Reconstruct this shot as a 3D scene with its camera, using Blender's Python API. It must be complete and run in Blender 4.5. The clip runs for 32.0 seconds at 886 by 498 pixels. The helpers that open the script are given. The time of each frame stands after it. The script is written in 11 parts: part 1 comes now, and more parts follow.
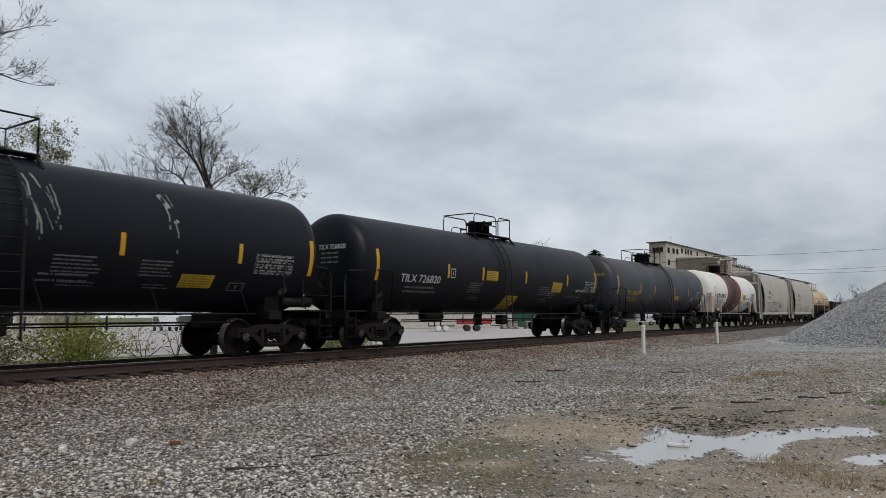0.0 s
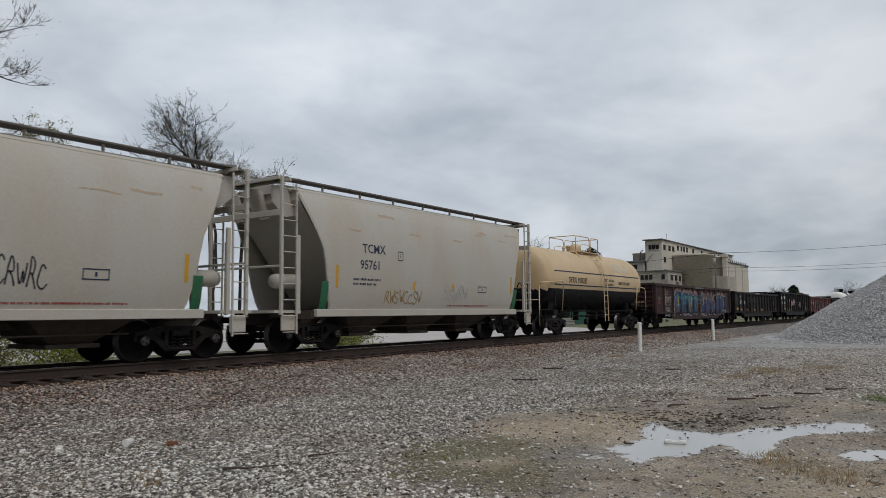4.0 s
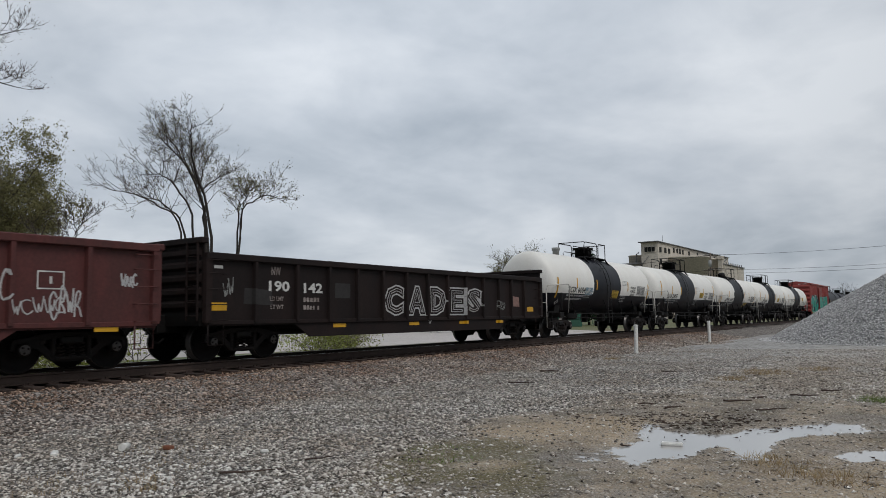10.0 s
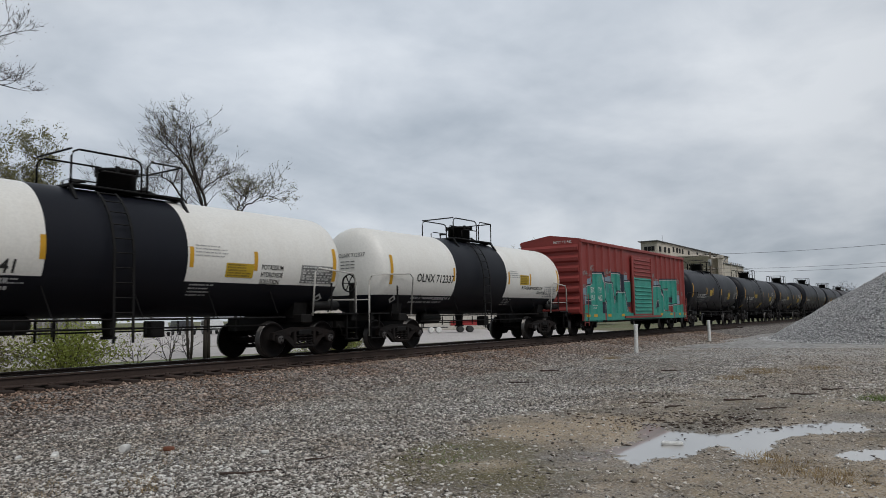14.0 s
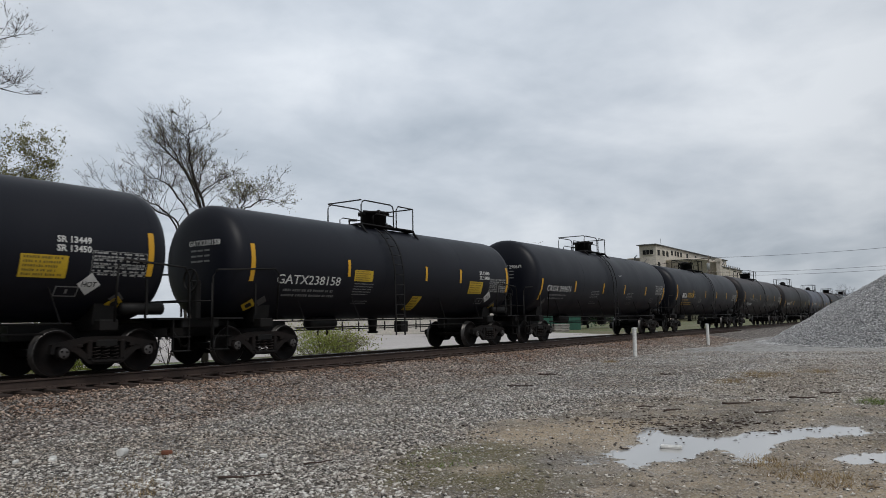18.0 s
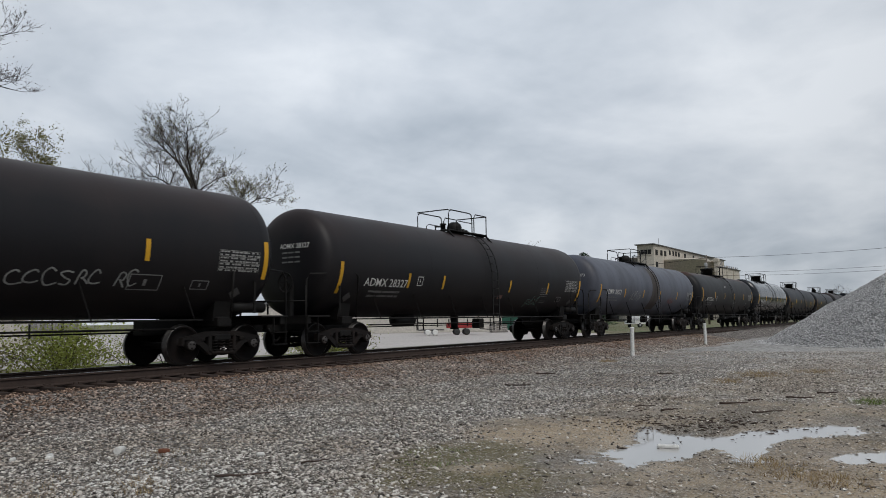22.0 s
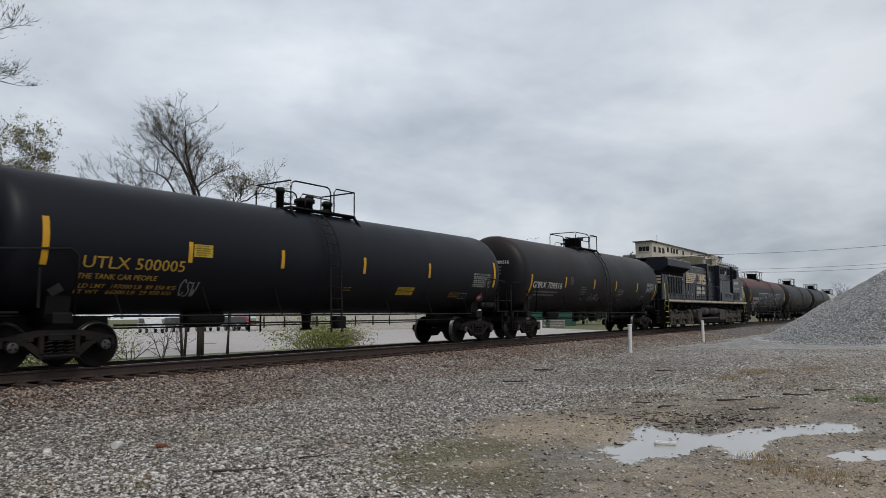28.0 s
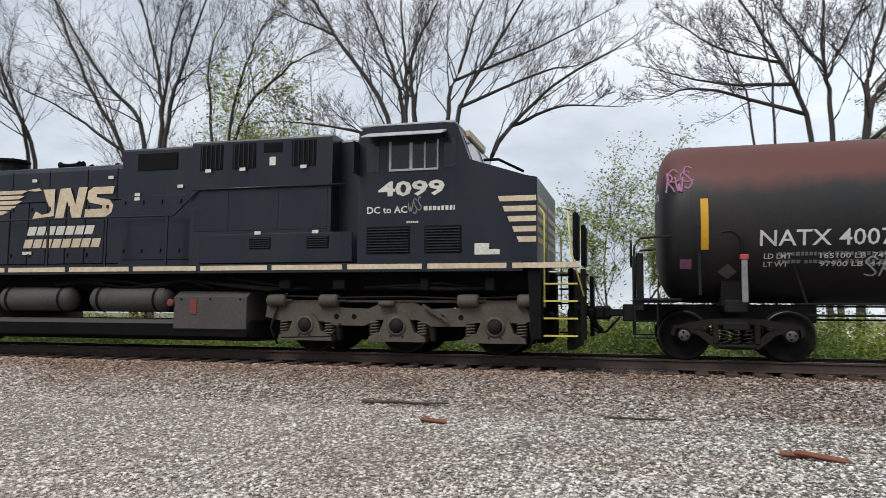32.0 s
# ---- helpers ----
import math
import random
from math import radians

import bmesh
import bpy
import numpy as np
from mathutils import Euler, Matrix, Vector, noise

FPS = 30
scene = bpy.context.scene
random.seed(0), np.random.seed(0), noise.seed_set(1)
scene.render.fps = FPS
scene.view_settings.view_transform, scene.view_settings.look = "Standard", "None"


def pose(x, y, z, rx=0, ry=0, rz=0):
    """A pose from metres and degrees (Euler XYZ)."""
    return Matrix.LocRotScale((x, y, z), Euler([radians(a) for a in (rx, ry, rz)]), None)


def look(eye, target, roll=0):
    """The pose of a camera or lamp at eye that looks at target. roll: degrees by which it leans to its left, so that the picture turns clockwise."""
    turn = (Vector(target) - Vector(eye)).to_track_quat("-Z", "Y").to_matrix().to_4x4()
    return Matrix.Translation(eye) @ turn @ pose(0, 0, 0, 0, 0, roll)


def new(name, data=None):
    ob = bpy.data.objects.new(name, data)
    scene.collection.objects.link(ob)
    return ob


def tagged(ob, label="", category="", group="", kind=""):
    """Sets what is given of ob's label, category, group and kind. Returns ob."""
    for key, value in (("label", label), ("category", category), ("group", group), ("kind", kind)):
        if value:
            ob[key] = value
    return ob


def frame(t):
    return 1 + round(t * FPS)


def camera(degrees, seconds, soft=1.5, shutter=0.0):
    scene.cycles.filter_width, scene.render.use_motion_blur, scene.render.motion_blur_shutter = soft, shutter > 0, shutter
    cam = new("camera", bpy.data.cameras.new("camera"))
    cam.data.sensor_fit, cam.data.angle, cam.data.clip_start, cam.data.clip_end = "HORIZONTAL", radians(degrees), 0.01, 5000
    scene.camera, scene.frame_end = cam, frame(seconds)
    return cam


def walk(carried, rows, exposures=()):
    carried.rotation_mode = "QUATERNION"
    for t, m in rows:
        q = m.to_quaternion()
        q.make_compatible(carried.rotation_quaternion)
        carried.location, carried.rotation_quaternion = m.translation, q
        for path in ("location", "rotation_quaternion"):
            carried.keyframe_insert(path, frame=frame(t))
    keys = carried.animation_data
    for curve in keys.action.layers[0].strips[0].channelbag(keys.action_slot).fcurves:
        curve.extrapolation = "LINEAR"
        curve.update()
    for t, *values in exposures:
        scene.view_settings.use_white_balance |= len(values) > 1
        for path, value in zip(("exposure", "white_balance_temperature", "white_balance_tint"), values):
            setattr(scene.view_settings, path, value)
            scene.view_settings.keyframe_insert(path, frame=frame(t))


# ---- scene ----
cam = camera(62.19, 32.0, soft=0.75, shutter=0.06)
PATH = [
    (0.0, pose(0.000, 0.000, 1.584, 95.19, 0.28, -54.91)),
    (0.5, pose(0.000, 0.000, 1.584, 95.19, 0.28, -54.92)),
    (1.0, pose(0.000, 0.000, 1.584, 95.19, 0.29, -54.98)),
    (1.5, pose(0.000, 0.000, 1.584, 95.14, 0.33, -55.05)),
    (2.0, pose(0.000, 0.000, 1.584, 95.12, 0.36, -55.11)),
    (2.5, pose(0.000, 0.000, 1.584, 95.08, 0.42, -55.13)),
    (3.0, pose(0.000, 0.000, 1.584, 95.07, 0.51, -55.14)),
    (3.5, pose(0.000, 0.000, 1.584, 95.08, 0.57, -55.14)),
    (5.5, pose(0.000, 0.000, 1.584, 95.00, 0.66, -55.30)),
    (6.0, pose(0.000, 0.000, 1.584, 95.00, 0.65, -55.35)),
    (6.5, pose(0.000, 0.000, 1.584, 95.04, 0.72, -55.39)),
    (7.0, pose(0.000, 0.000, 1.584, 95.09, 0.77, -55.43)),
    (7.5, pose(0.000, 0.000, 1.584, 95.14, 0.88, -55.46)),
    (8.0, pose(0.000, 0.000, 1.584, 95.21, 0.92, -55.46)),
    (8.5, pose(0.000, 0.000, 1.584, 95.22, 0.93, -55.47)),
    (9.0, pose(0.000, 0.000, 1.584, 95.26, 0.85, -55.45)),
    (9.5, pose(0.000, 0.000, 1.584, 95.28, 0.79, -55.44)),
    (10.0, pose(0.000, 0.000, 1.584, 95.29, 0.80, -55.45)),
    (10.5, pose(0.000, 0.000, 1.584, 95.28, 0.86, -55.45)),
    (11.0, pose(0.000, 0.000, 1.584, 95.27, 0.92, -55.41)),
    (11.5, pose(0.000, 0.000, 1.584, 95.26, 0.89, -55.37)),
    (12.0, pose(0.000, 0.000, 1.584, 95.26, 0.83, -55.30)),
    (12.5, pose(0.000, 0.000, 1.584, 95.28, 0.76, -55.26)),
    (13.0, pose(0.000, 0.000, 1.584, 95.31, 0.81, -55.30)),
    (13.5, pose(0.000, 0.000, 1.584, 95.31, 0.91, -55.37)),
    (14.0, pose(0.000, 0.000, 1.584, 95.30, 1.00, -55.45)),
    (14.5, pose(0.000, 0.000, 1.584, 95.27, 1.04, -55.53)),
    (15.0, pose(0.000, 0.000, 1.584, 95.29, 1.13, -55.56)),
    (15.5, pose(0.000, 0.000, 1.584, 95.37, 1.17, -55.57)),
    (17.5, pose(0.000, 0.000, 1.584, 95.58, 1.07, -55.56)),
    (18.0, pose(0.000, 0.000, 1.584, 95.57, 1.01, -55.56)),
    (18.5, pose(0.000, 0.000, 1.584, 95.54, 0.99, -55.58)),
    (19.0, pose(0.000, 0.000, 1.584, 95.51, 0.98, -55.64)),
    (19.5, pose(0.000, 0.000, 1.584, 95.49, 0.96, -55.69)),
    (20.0, pose(0.000, 0.000, 1.584, 95.49, 0.91, -55.70)),
    (20.5, pose(0.000, 0.000, 1.584, 95.52, 0.89, -55.69)),
    (21.0, pose(0.000, 0.000, 1.584, 95.51, 0.91, -55.72)),
    (21.5, pose(0.000, 0.000, 1.584, 95.49, 0.91, -55.75)),
    (22.0, pose(0.000, 0.000, 1.584, 95.49, 0.84, -55.73)),
    (22.5, pose(0.000, 0.000, 1.584, 95.46, 0.79, -55.71)),
    (23.0, pose(0.000, 0.000, 1.584, 95.41, 0.75, -55.67)),
    (23.5, pose(0.000, 0.000, 1.584, 95.31, 0.70, -55.65)),
    (24.0, pose(0.000, 0.000, 1.584, 95.22, 0.60, -55.63)),
    (24.5, pose(0.000, 0.000, 1.584, 95.15, 0.52, -55.62)),
    (25.0, pose(0.000, 0.000, 1.584, 95.14, 0.55, -55.60)),
    (25.5, pose(0.000, 0.000, 1.584, 95.15, 0.58, -55.64)),
    (27.5, pose(0.000, 0.000, 1.584, 95.19, 0.66, -55.83)),
    (28.0, pose(0.000, 0.000, 1.584, 95.19, 0.63, -55.88)),
    (28.5, pose(0.000, 0.000, 1.584, 95.19, 0.76, -56.00)),
    (29.0, pose(0.000, 0.000, 1.584, 95.15, 1.02, -56.08)),
    (29.5, pose(0.000, 0.000, 1.584, 95.11, 1.35, -55.43)),
    (30.0, pose(-0.020, -0.019, 1.584, 95.10, 1.48, -51.55)),
    (30.5, pose(-0.075, 0.040, 1.552, 95.20, 0.84, -41.75)),
    (31.0, pose(-0.250, 0.074, 1.577, 94.90, 0.27, -26.02)),
    (31.5, pose(-0.332, 0.186, 1.508, 94.84, 0.09, -5.48)),
    (32.0, pose(-0.560, -0.108, 1.422, 95.11, -0.46, 14.97)),
]
walk(cam, PATH, exposures=[(0.0, 0.10), (2.0, 0.10), (3.2, 0.02), (16.0, 0.02), (17.5, 0.10), (29.8, 0.10), (30.5, 0.22), (31.0, 0.42), (32.0, 0.95)])
# how far the train has come, metres, at seconds
RUN = [(0, 0.00), (2, 33.48), (4, 66.88), (6, 100.20), (8, 133.38), (10, 166.41), (12, 199.36), (14, 232.44), (16, 265.68), (18, 298.96), (20, 332.20), (22, 365.39), (24, 398.60), (26, 431.87), (28, 465.18), (30, 498.56), (32, 532.01)]
RAIL = 0.63    # height of the rail top
YC = 15.092      # centre line of the track

# ---- sky and light: a closed cloud deck ----
world = bpy.data.worlds.new("sky")
scene.world = world
world.use_nodes = True
wn, wl = world.node_tree.nodes, world.node_tree.links
wn.clear()


def wnode(kind, **vals):
    n = wn.new(kind)
    for k, v in vals.items():
        n.inputs[k].default_value = v
    return n


w_out = wn.new("ShaderNodeOutputWorld")
w_sky = wn.new("ShaderNodeTexSky")
w_sky.sky_type, w_sky.sun_disc = "NISHITA", False
w_sky.sun_elevation, w_sky.sun_rotation = radians(38), radians(200)
w_geo = wn.new("ShaderNodeTexCoord")
w_sep = wn.new("ShaderNodeSeparateXYZ")
wl.new(w_geo.outputs["Generated"], w_sep.inputs[0])
w_h = wn.new("ShaderNodeMath"); w_h.operation = "ADD"; w_h.inputs[1].default_value = 0.30
wl.new(w_sep.outputs["Z"], w_h.inputs[0])
w_hm = wn.new("ShaderNodeMath"); w_hm.operation = "MAXIMUM"; w_hm.inputs[1].default_value = 0.05
wl.new(w_h.outputs[0], w_hm.inputs[0])
w_div = wn.new("ShaderNodeVectorMath"); w_div.operation = "DIVIDE"
w_cmb = wn.new("ShaderNodeCombineXYZ")
for i in range(3):
    wl.new(w_hm.outputs[0], w_cmb.inputs[i])
wl.new(w_geo.outputs["Generated"], w_div.inputs[0]); wl.new(w_cmb.outputs[0], w_div.inputs[1])
w_big = wnode("ShaderNodeTexNoise", Scale=1.0, Detail=5.0, Roughness=0.5, Distortion=0.5)
w_small = wnode("ShaderNodeTexNoise", Scale=3.0, Detail=6.0, Roughness=0.55, Distortion=0.2)
wl.new(w_div.outputs[0], w_big.inputs["Vector"]); wl.new(w_div.outputs[0], w_small.inputs["Vector"])
w_mix = wn.new("ShaderNodeMix"); w_mix.inputs[0].default_value = 0.3
wl.new(w_big.outputs[0], w_mix.inputs[2]); wl.new(w_small.outputs[0], w_mix.inputs[3])
w_ramp = wn.new("ShaderNodeValToRGB")
el = w_ramp.color_ramp.elements
el[0].position, el[0].color = 0.34, (0.33, 0.385, 0.45, 1)
el[1].position, el[1].color = 0.66, (0.78, 0.82, 0.87, 1)
e2 = w_ramp.color_ramp.elements.new(0.5); e2.color = (0.55, 0.60, 0.665, 1)
wl.new(w_mix.outputs[0], w_ramp.inputs[0])
w_bg1 = wn.new("ShaderNodeBackground"); w_bg1.inputs[1].default_value = 0.06
wl.new(w_sky.outputs[0], w_bg1.inputs[0])
w_bg2 = wn.new("ShaderNodeBackground"); w_bg2.inputs[1].default_value = 1.1
w_low = wn.new("ShaderNodeVectorMath"); w_low.operation = "DOT_PRODUCT"; w_low.inputs[1].default_value = (-0.27, 0.06, 0.75)
wl.new(w_geo.outputs["Generated"], w_low.inputs[0])
w_lr = wn.new("ShaderNodeMapRange"); w_lr.inputs["From Min"].default_value, w_lr.inputs["From Max"].default_value = -0.25, 0.15
w_lr.inputs["To Min"].default_value, w_lr.inputs["To Max"].default_value = 0.74, 1.11
wl.new(w_low.outputs["Value"], w_lr.inputs[0])
w_ne = wn.new("ShaderNodeVectorMath"); w_ne.operation = "DOT_PRODUCT"; w_ne.inputs[1].default_value = (0.85, 0.52, 0.0)
wl.new(w_geo.outputs["Generated"], w_ne.inputs[0])
w_nr = wn.new("ShaderNodeMapRange"); w_nr.inputs["From Min"].default_value, w_nr.inputs["From Max"].default_value = 0.50, 0.98
w_nr.inputs["To Min"].default_value, w_nr.inputs["To Max"].default_value = 0.53, 1.0
wl.new(w_ne.outputs["Value"], w_nr.inputs[0])
w_both = wn.new("ShaderNodeMath"); w_both.operation = "MULTIPLY"
wl.new(w_lr.outputs[0], w_both.inputs[0]); wl.new(w_nr.outputs[0], w_both.inputs[1])
w_mul = wn.new("ShaderNodeVectorMath"); w_mul.operation = "SCALE"
wl.new(w_ramp.outputs[0], w_mul.inputs[0]); wl.new(w_both.outputs[0], w_mul.inputs["Scale"])
wl.new(w_mul.outputs[0], w_bg2.inputs[0])
w_ms = wn.new("ShaderNodeMixShader"); w_ms.inputs[0].default_value = 0.93
wl.new(w_bg1.outputs[0], w_ms.inputs[1]); wl.new(w_bg2.outputs[0], w_ms.inputs[2])
wl.new(w_ms.outputs[0], w_out.inputs[0])

sun = new("sun", bpy.data.lights.new("sun", "SUN"))
sun.data.energy, sun.data.angle, sun.data.color = 1.4, radians(25), (1.0, 0.97, 0.93)
sun.matrix_world = look((-20, -30, 60), (0, 10, 0))
scene.view_settings.exposure = 0.0


# ---- materials ----
def mat(name, color, rough=0.6, metal=0.0, dirt=(0.06, 0.05, 0.04), amount=0.3, scale=1.2, streak=1.0, fine=18.0, bump=0.15, vary=0.0, spec=0.5, island=False, cap=None, grain=0.55):
    """A painted or raw surface: base colour, broad stains that may be drawn out downwards, fine grain, relief."""
    m = bpy.data.materials.new(name)
    m.use_nodes = True
    nt, ln = m.node_tree.nodes, m.node_tree.links
    b = nt["Principled BSDF"]
    b.inputs["Metallic"].default_value = metal
    b.inputs["Specular IOR Level"].default_value = spec
    tc = nt.new("ShaderNodeTexCoord")
    info = nt.new("ShaderNodeObjectInfo")
    off = nt.new("ShaderNodeVectorMath"); off.operation = "MULTIPLY_ADD"
    off.inputs[1].default_value = (1, 1, streak)
    mul = nt.new("ShaderNodeMath"); mul.operation = "MULTIPLY"; mul.inputs[1].default_value = 37.0
    ln.new(info.outputs["Random"], mul.inputs[0])
    ln.new(tc.outputs["Object"], off.inputs[0]); ln.new(mul.outputs[0], off.inputs[2])
    n1 = nt.new("ShaderNodeTexNoise"); n1.inputs["Scale"].default_value = scale; n1.inputs["Detail"].default_value = 6; n1.inputs["Roughness"].default_value = 0.62
    ln.new(off.outputs[0], n1.inputs["Vector"])
    n2 = nt.new("ShaderNodeTexNoise"); n2.inputs["Scale"].default_value = fine; n2.inputs["Detail"].default_value = 4
    ln.new(tc.outputs["Object"], n2.inputs["Vector"])
    r = nt.new("ShaderNodeMapRange"); r.inputs["From Min"].default_value = 0.42; r.inputs["From Max"].default_value = 0.72
    r.inputs["To Max"].default_value = amount
    ln.new(n1.outputs[0], r.inputs[0])
    mx = nt.new("ShaderNodeMix"); mx.data_type = "RGBA"
    mx.inputs[6].default_value, mx.inputs[7].default_value = (*color, 1), (*dirt, 1)
    ln.new(r.outputs[0], mx.inputs[0])
    g = nt.new("ShaderNodeMix"); g.data_type = "RGBA"; g.blend_type = "MULTIPLY"; g.inputs[0].default_value = grain
    gr = nt.new("ShaderNodeMapRange"); gr.inputs["From Min"].default_value = 0.3; gr.inputs["From Max"].default_value = 0.7; gr.inputs["To Min"].default_value = 0.6; gr.inputs["To Max"].default_value = 1.15
    ln.new(n2.outputs[0], gr.inputs[0])
    ln.new(mx.outputs[2], g.inputs[6]); ln.new(gr.outputs[0], g.inputs[7])
    last = g.outputs[2]
    if cap:
        # wear that covers the upper part down to a ragged line: (from, to, colour)
        sz = nt.new("ShaderNodeSeparateXYZ"); ln.new(tc.outputs["Object"], sz.inputs[0])
        na = nt.new("ShaderNodeMath"); na.operation = "MULTIPLY_ADD"; na.inputs[1].default_value = 0.9
        ln.new(n1.outputs[0], na.inputs[0]); ln.new(sz.outputs["Z"], na.inputs[2])
        cr = nt.new("ShaderNodeMapRange"); cr.inputs["From Min"].default_value = cap[0] + 0.45; cr.inputs["From Max"].default_value = cap[1] + 0.45; cr.inputs["To Max"].default_value = 0.9
        ln.new(na.outputs[0], cr.inputs[0])
        cm = nt.new("ShaderNodeMix"); cm.data_type = "RGBA"; cm.inputs[7].default_value = (*cap[2], 1)
        ln.new(cr.outputs[0], cm.inputs[0]); ln.new(last, cm.inputs[6])
        last = cm.outputs[2]
    if vary or island:
        hv = nt.new("ShaderNodeHueSaturation")
        vr = nt.new("ShaderNodeMapRange"); vr.inputs["To Min"].default_value = 1 - vary; vr.inputs["To Max"].default_value = 1 + vary
        if island:
            gi = nt.new("ShaderNodeNewGeometry")
            ln.new(gi.outputs["Random Per Island"], vr.inputs[0])
        else:
            ln.new(info.outputs["Random"], vr.inputs[0])
        ln.new(vr.outputs[0], hv.inputs["Value"]); ln.new(last, hv.inputs["Color"])
        last = hv.outputs[0]
    ln.new(last, b.inputs["Base Color"])
    rr = nt.new("ShaderNodeMapRange"); rr.inputs["To Min"].default_value = max(0.03, rough - 0.12); rr.inputs["To Max"].default_value = min(1, rough + 0.14)
    ln.new(n1.outputs[0], rr.inputs[0]); ln.new(rr.outputs[0], b.inputs["Roughness"])
    if bump:
        bp = nt.new("ShaderNodeBump"); bp.inputs["Strength"].default_value = bump; bp.inputs["Distance"].default_value = 0.01
        ln.new(n2.outputs[0], bp.inputs["Height"]); ln.new(bp.outputs[0], b.inputs["Normal"])
    return m


TANK_BLACK = mat("tank_black", (0.0039, 0.0048, 0.0096), 0.46, dirt=(0.0105, 0.0110, 0.0160), amount=0.45, spec=0.27, scale=0.7, streak=0.25, bump=0.04, grain=0.18)
TANK_BROWNED = mat("tank_black_rusty", (0.0072, 0.0069, 0.0090), 0.5, dirt=(0.021, 0.0162, 0.0165), amount=0.5, spec=0.3, scale=0.6, streak=0.3, bump=0.06, grain=0.18, cap=(3.2, 4.3, (0.036, 0.0245, 0.0235)))
TANK_RUST_TOP = mat("tank_rust_top", (0.012, 0.012, 0.013), 0.55, dirt=(0.03, 0.022, 0.02), amount=0.5, spec=0.35, scale=0.6, streak=0.4, bump=0.06, cap=(3.0, 3.3, (0.10, 0.032, 0.025)))
TANK_RUST_EDGE = mat("tank_rust_edge", (0.0055, 0.0062, 0.0085), 0.5, dirt=(0.017, 0.0135, 0.0135), amount=0.5, spec=0.3, scale=0.6, streak=0.3, bump=0.05, cap=(3.75, 4.15, (0.085, 0.036, 0.022)))
TANK_GLOSS = mat("tank_black_gloss", (0.008, 0.0095, 0.013), 0.12, dirt=(0.03, 0.03, 0.03), amount=0.2, scale=0.7, streak=0.3, bump=0.0, grain=0.18)
TANK_GREY = mat("tank_grey", (0.078, 0.087, 0.116), 0.5, dirt=(0.034, 0.033, 0.040), amount=0.75, scale=0.8, streak=0.3, bump=0.05, grain=0.18)
TANK_SLATE = mat("tank_slate", (0.034, 0.041, 0.057), 0.5, dirt=(0.026, 0.023, 0.025), amount=0.6, scale=0.8, streak=0.3, bump=0.05, grain=0.18, cap=(2.9, 3.5, (0.040, 0.030, 0.028)))
TANK_WHITE = mat("tank_white", (0.82, 0.81, 0.77), 0.45, dirt=(0.60, 0.55, 0.47), amount=0.28, scale=0.9, streak=0.3, bump=0.03, grain=0.18)
TANK_CREAM = mat("tank_cream", (0.60, 0.45, 0.27), 0.5, dirt=(0.40, 0.27, 0.14), amount=0.4, scale=0.9, streak=0.3, bump=0.04, grain=0.18)
BAND_RED = mat("oxide_red_band", (0.20, 0.045, 0.035), 0.55, dirt=(0.07, 0.04, 0.03), amount=0.5, scale=0.9, streak=0.3, grain=0.18)
BAND_GRIME = mat("grimy_band", (0.055, 0.042, 0.036), 0.6, dirt=(0.02, 0.018, 0.016), amount=0.5, streak=0.3, grain=0.18)
FRAME_BLACK = mat("frame_black", (0.006, 0.0056, 0.0056), 0.6, spec=0.25, dirt=(0.018, 0.015, 0.013), amount=0.5, scale=2.0)
TRUCK = mat("truck_steel", (0.0075, 0.0060, 0.0058), 0.75, spec=0.25, dirt=(0.022, 0.0135, 0.0105), amount=0.7, scale=1.4, bump=0.3, vary=0.45)
TRUCK_DUST = mat("truck_dusty", (0.075, 0.060, 0.047), 0.8, dirt=(0.03, 0.024, 0.02), amount=0.6, scale=2.5, bump=0.3)
WHEEL = mat("wheel_steel", (0.0050, 0.0043, 0.0044), 0.7, spec=0.16, dirt=(0.017, 0.0105, 0.0085), amount=0.5, scale=4.0, bump=0.1, vary=0.3)
TREAD = mat("wheel_tread", (0.12, 0.115, 0.112), 0.42, 1.0, amount=0.1, bump=0.0)
CAP_GREY = mat("worn_bearing_cap", (0.060, 0.055, 0.054), 0.55, amount=0.4)
CAP_BLUE = mat("bearing_cap", (0.04, 0.13, 0.22), 0.5, amount=0.4)
YELLOW = mat("safety_yellow", (0.62, 0.33, 0.012), 0.5, dirt=(0.3, 0.17, 0.03), amount=0.3, bump=0.0, grain=0.18)
YELLOW_LABEL = mat("yellow_label", (0.52, 0.34, 0.015), 0.5, dirt=(0.4, 0.3, 0.05), amount=0.3, bump=0.0, grain=0.18)
WHITE = mat("white_stencil", (0.62, 0.62, 0.60), 0.6, dirt=(0.3, 0.3, 0.3), amount=0.4, scale=3.0, bump=0.0, grain=0.18)
GREYED = mat("faded_stencil", (0.20, 0.20, 0.20), 0.6, dirt=(0.1, 0.1, 0.1), amount=0.5, scale=3.0, bump=0.0)
GOLD = mat("gold_stencil", (0.45, 0.27, 0.03), 0.6, dirt=(0.2, 0.12, 0.03), amount=0.3, bump=0.0)
BLACKLET = mat("black_stencil", (0.015, 0.015, 0.015), 0.6, amount=0.1, bump=0.0)
NAVYLET = mat("navy_stencil", (0.02, 0.03, 0.07), 0.6, amount=0.1, bump=0.0)
RED = mat("red_paint", (0.35, 0.03, 0.03), 0.5, amount=0.2)
GREEN = mat("green_paint", (0.02, 0.14, 0.06), 0.5, amount=0.2)
GOND_BLACK = mat("gondola_black", (0.0072, 0.0059, 0.0068), 0.6, spec=0.22, dirt=(0.027, 0.0155, 0.0150), amount=0.55, scale=1.2, streak=0.25, bump=0.12)
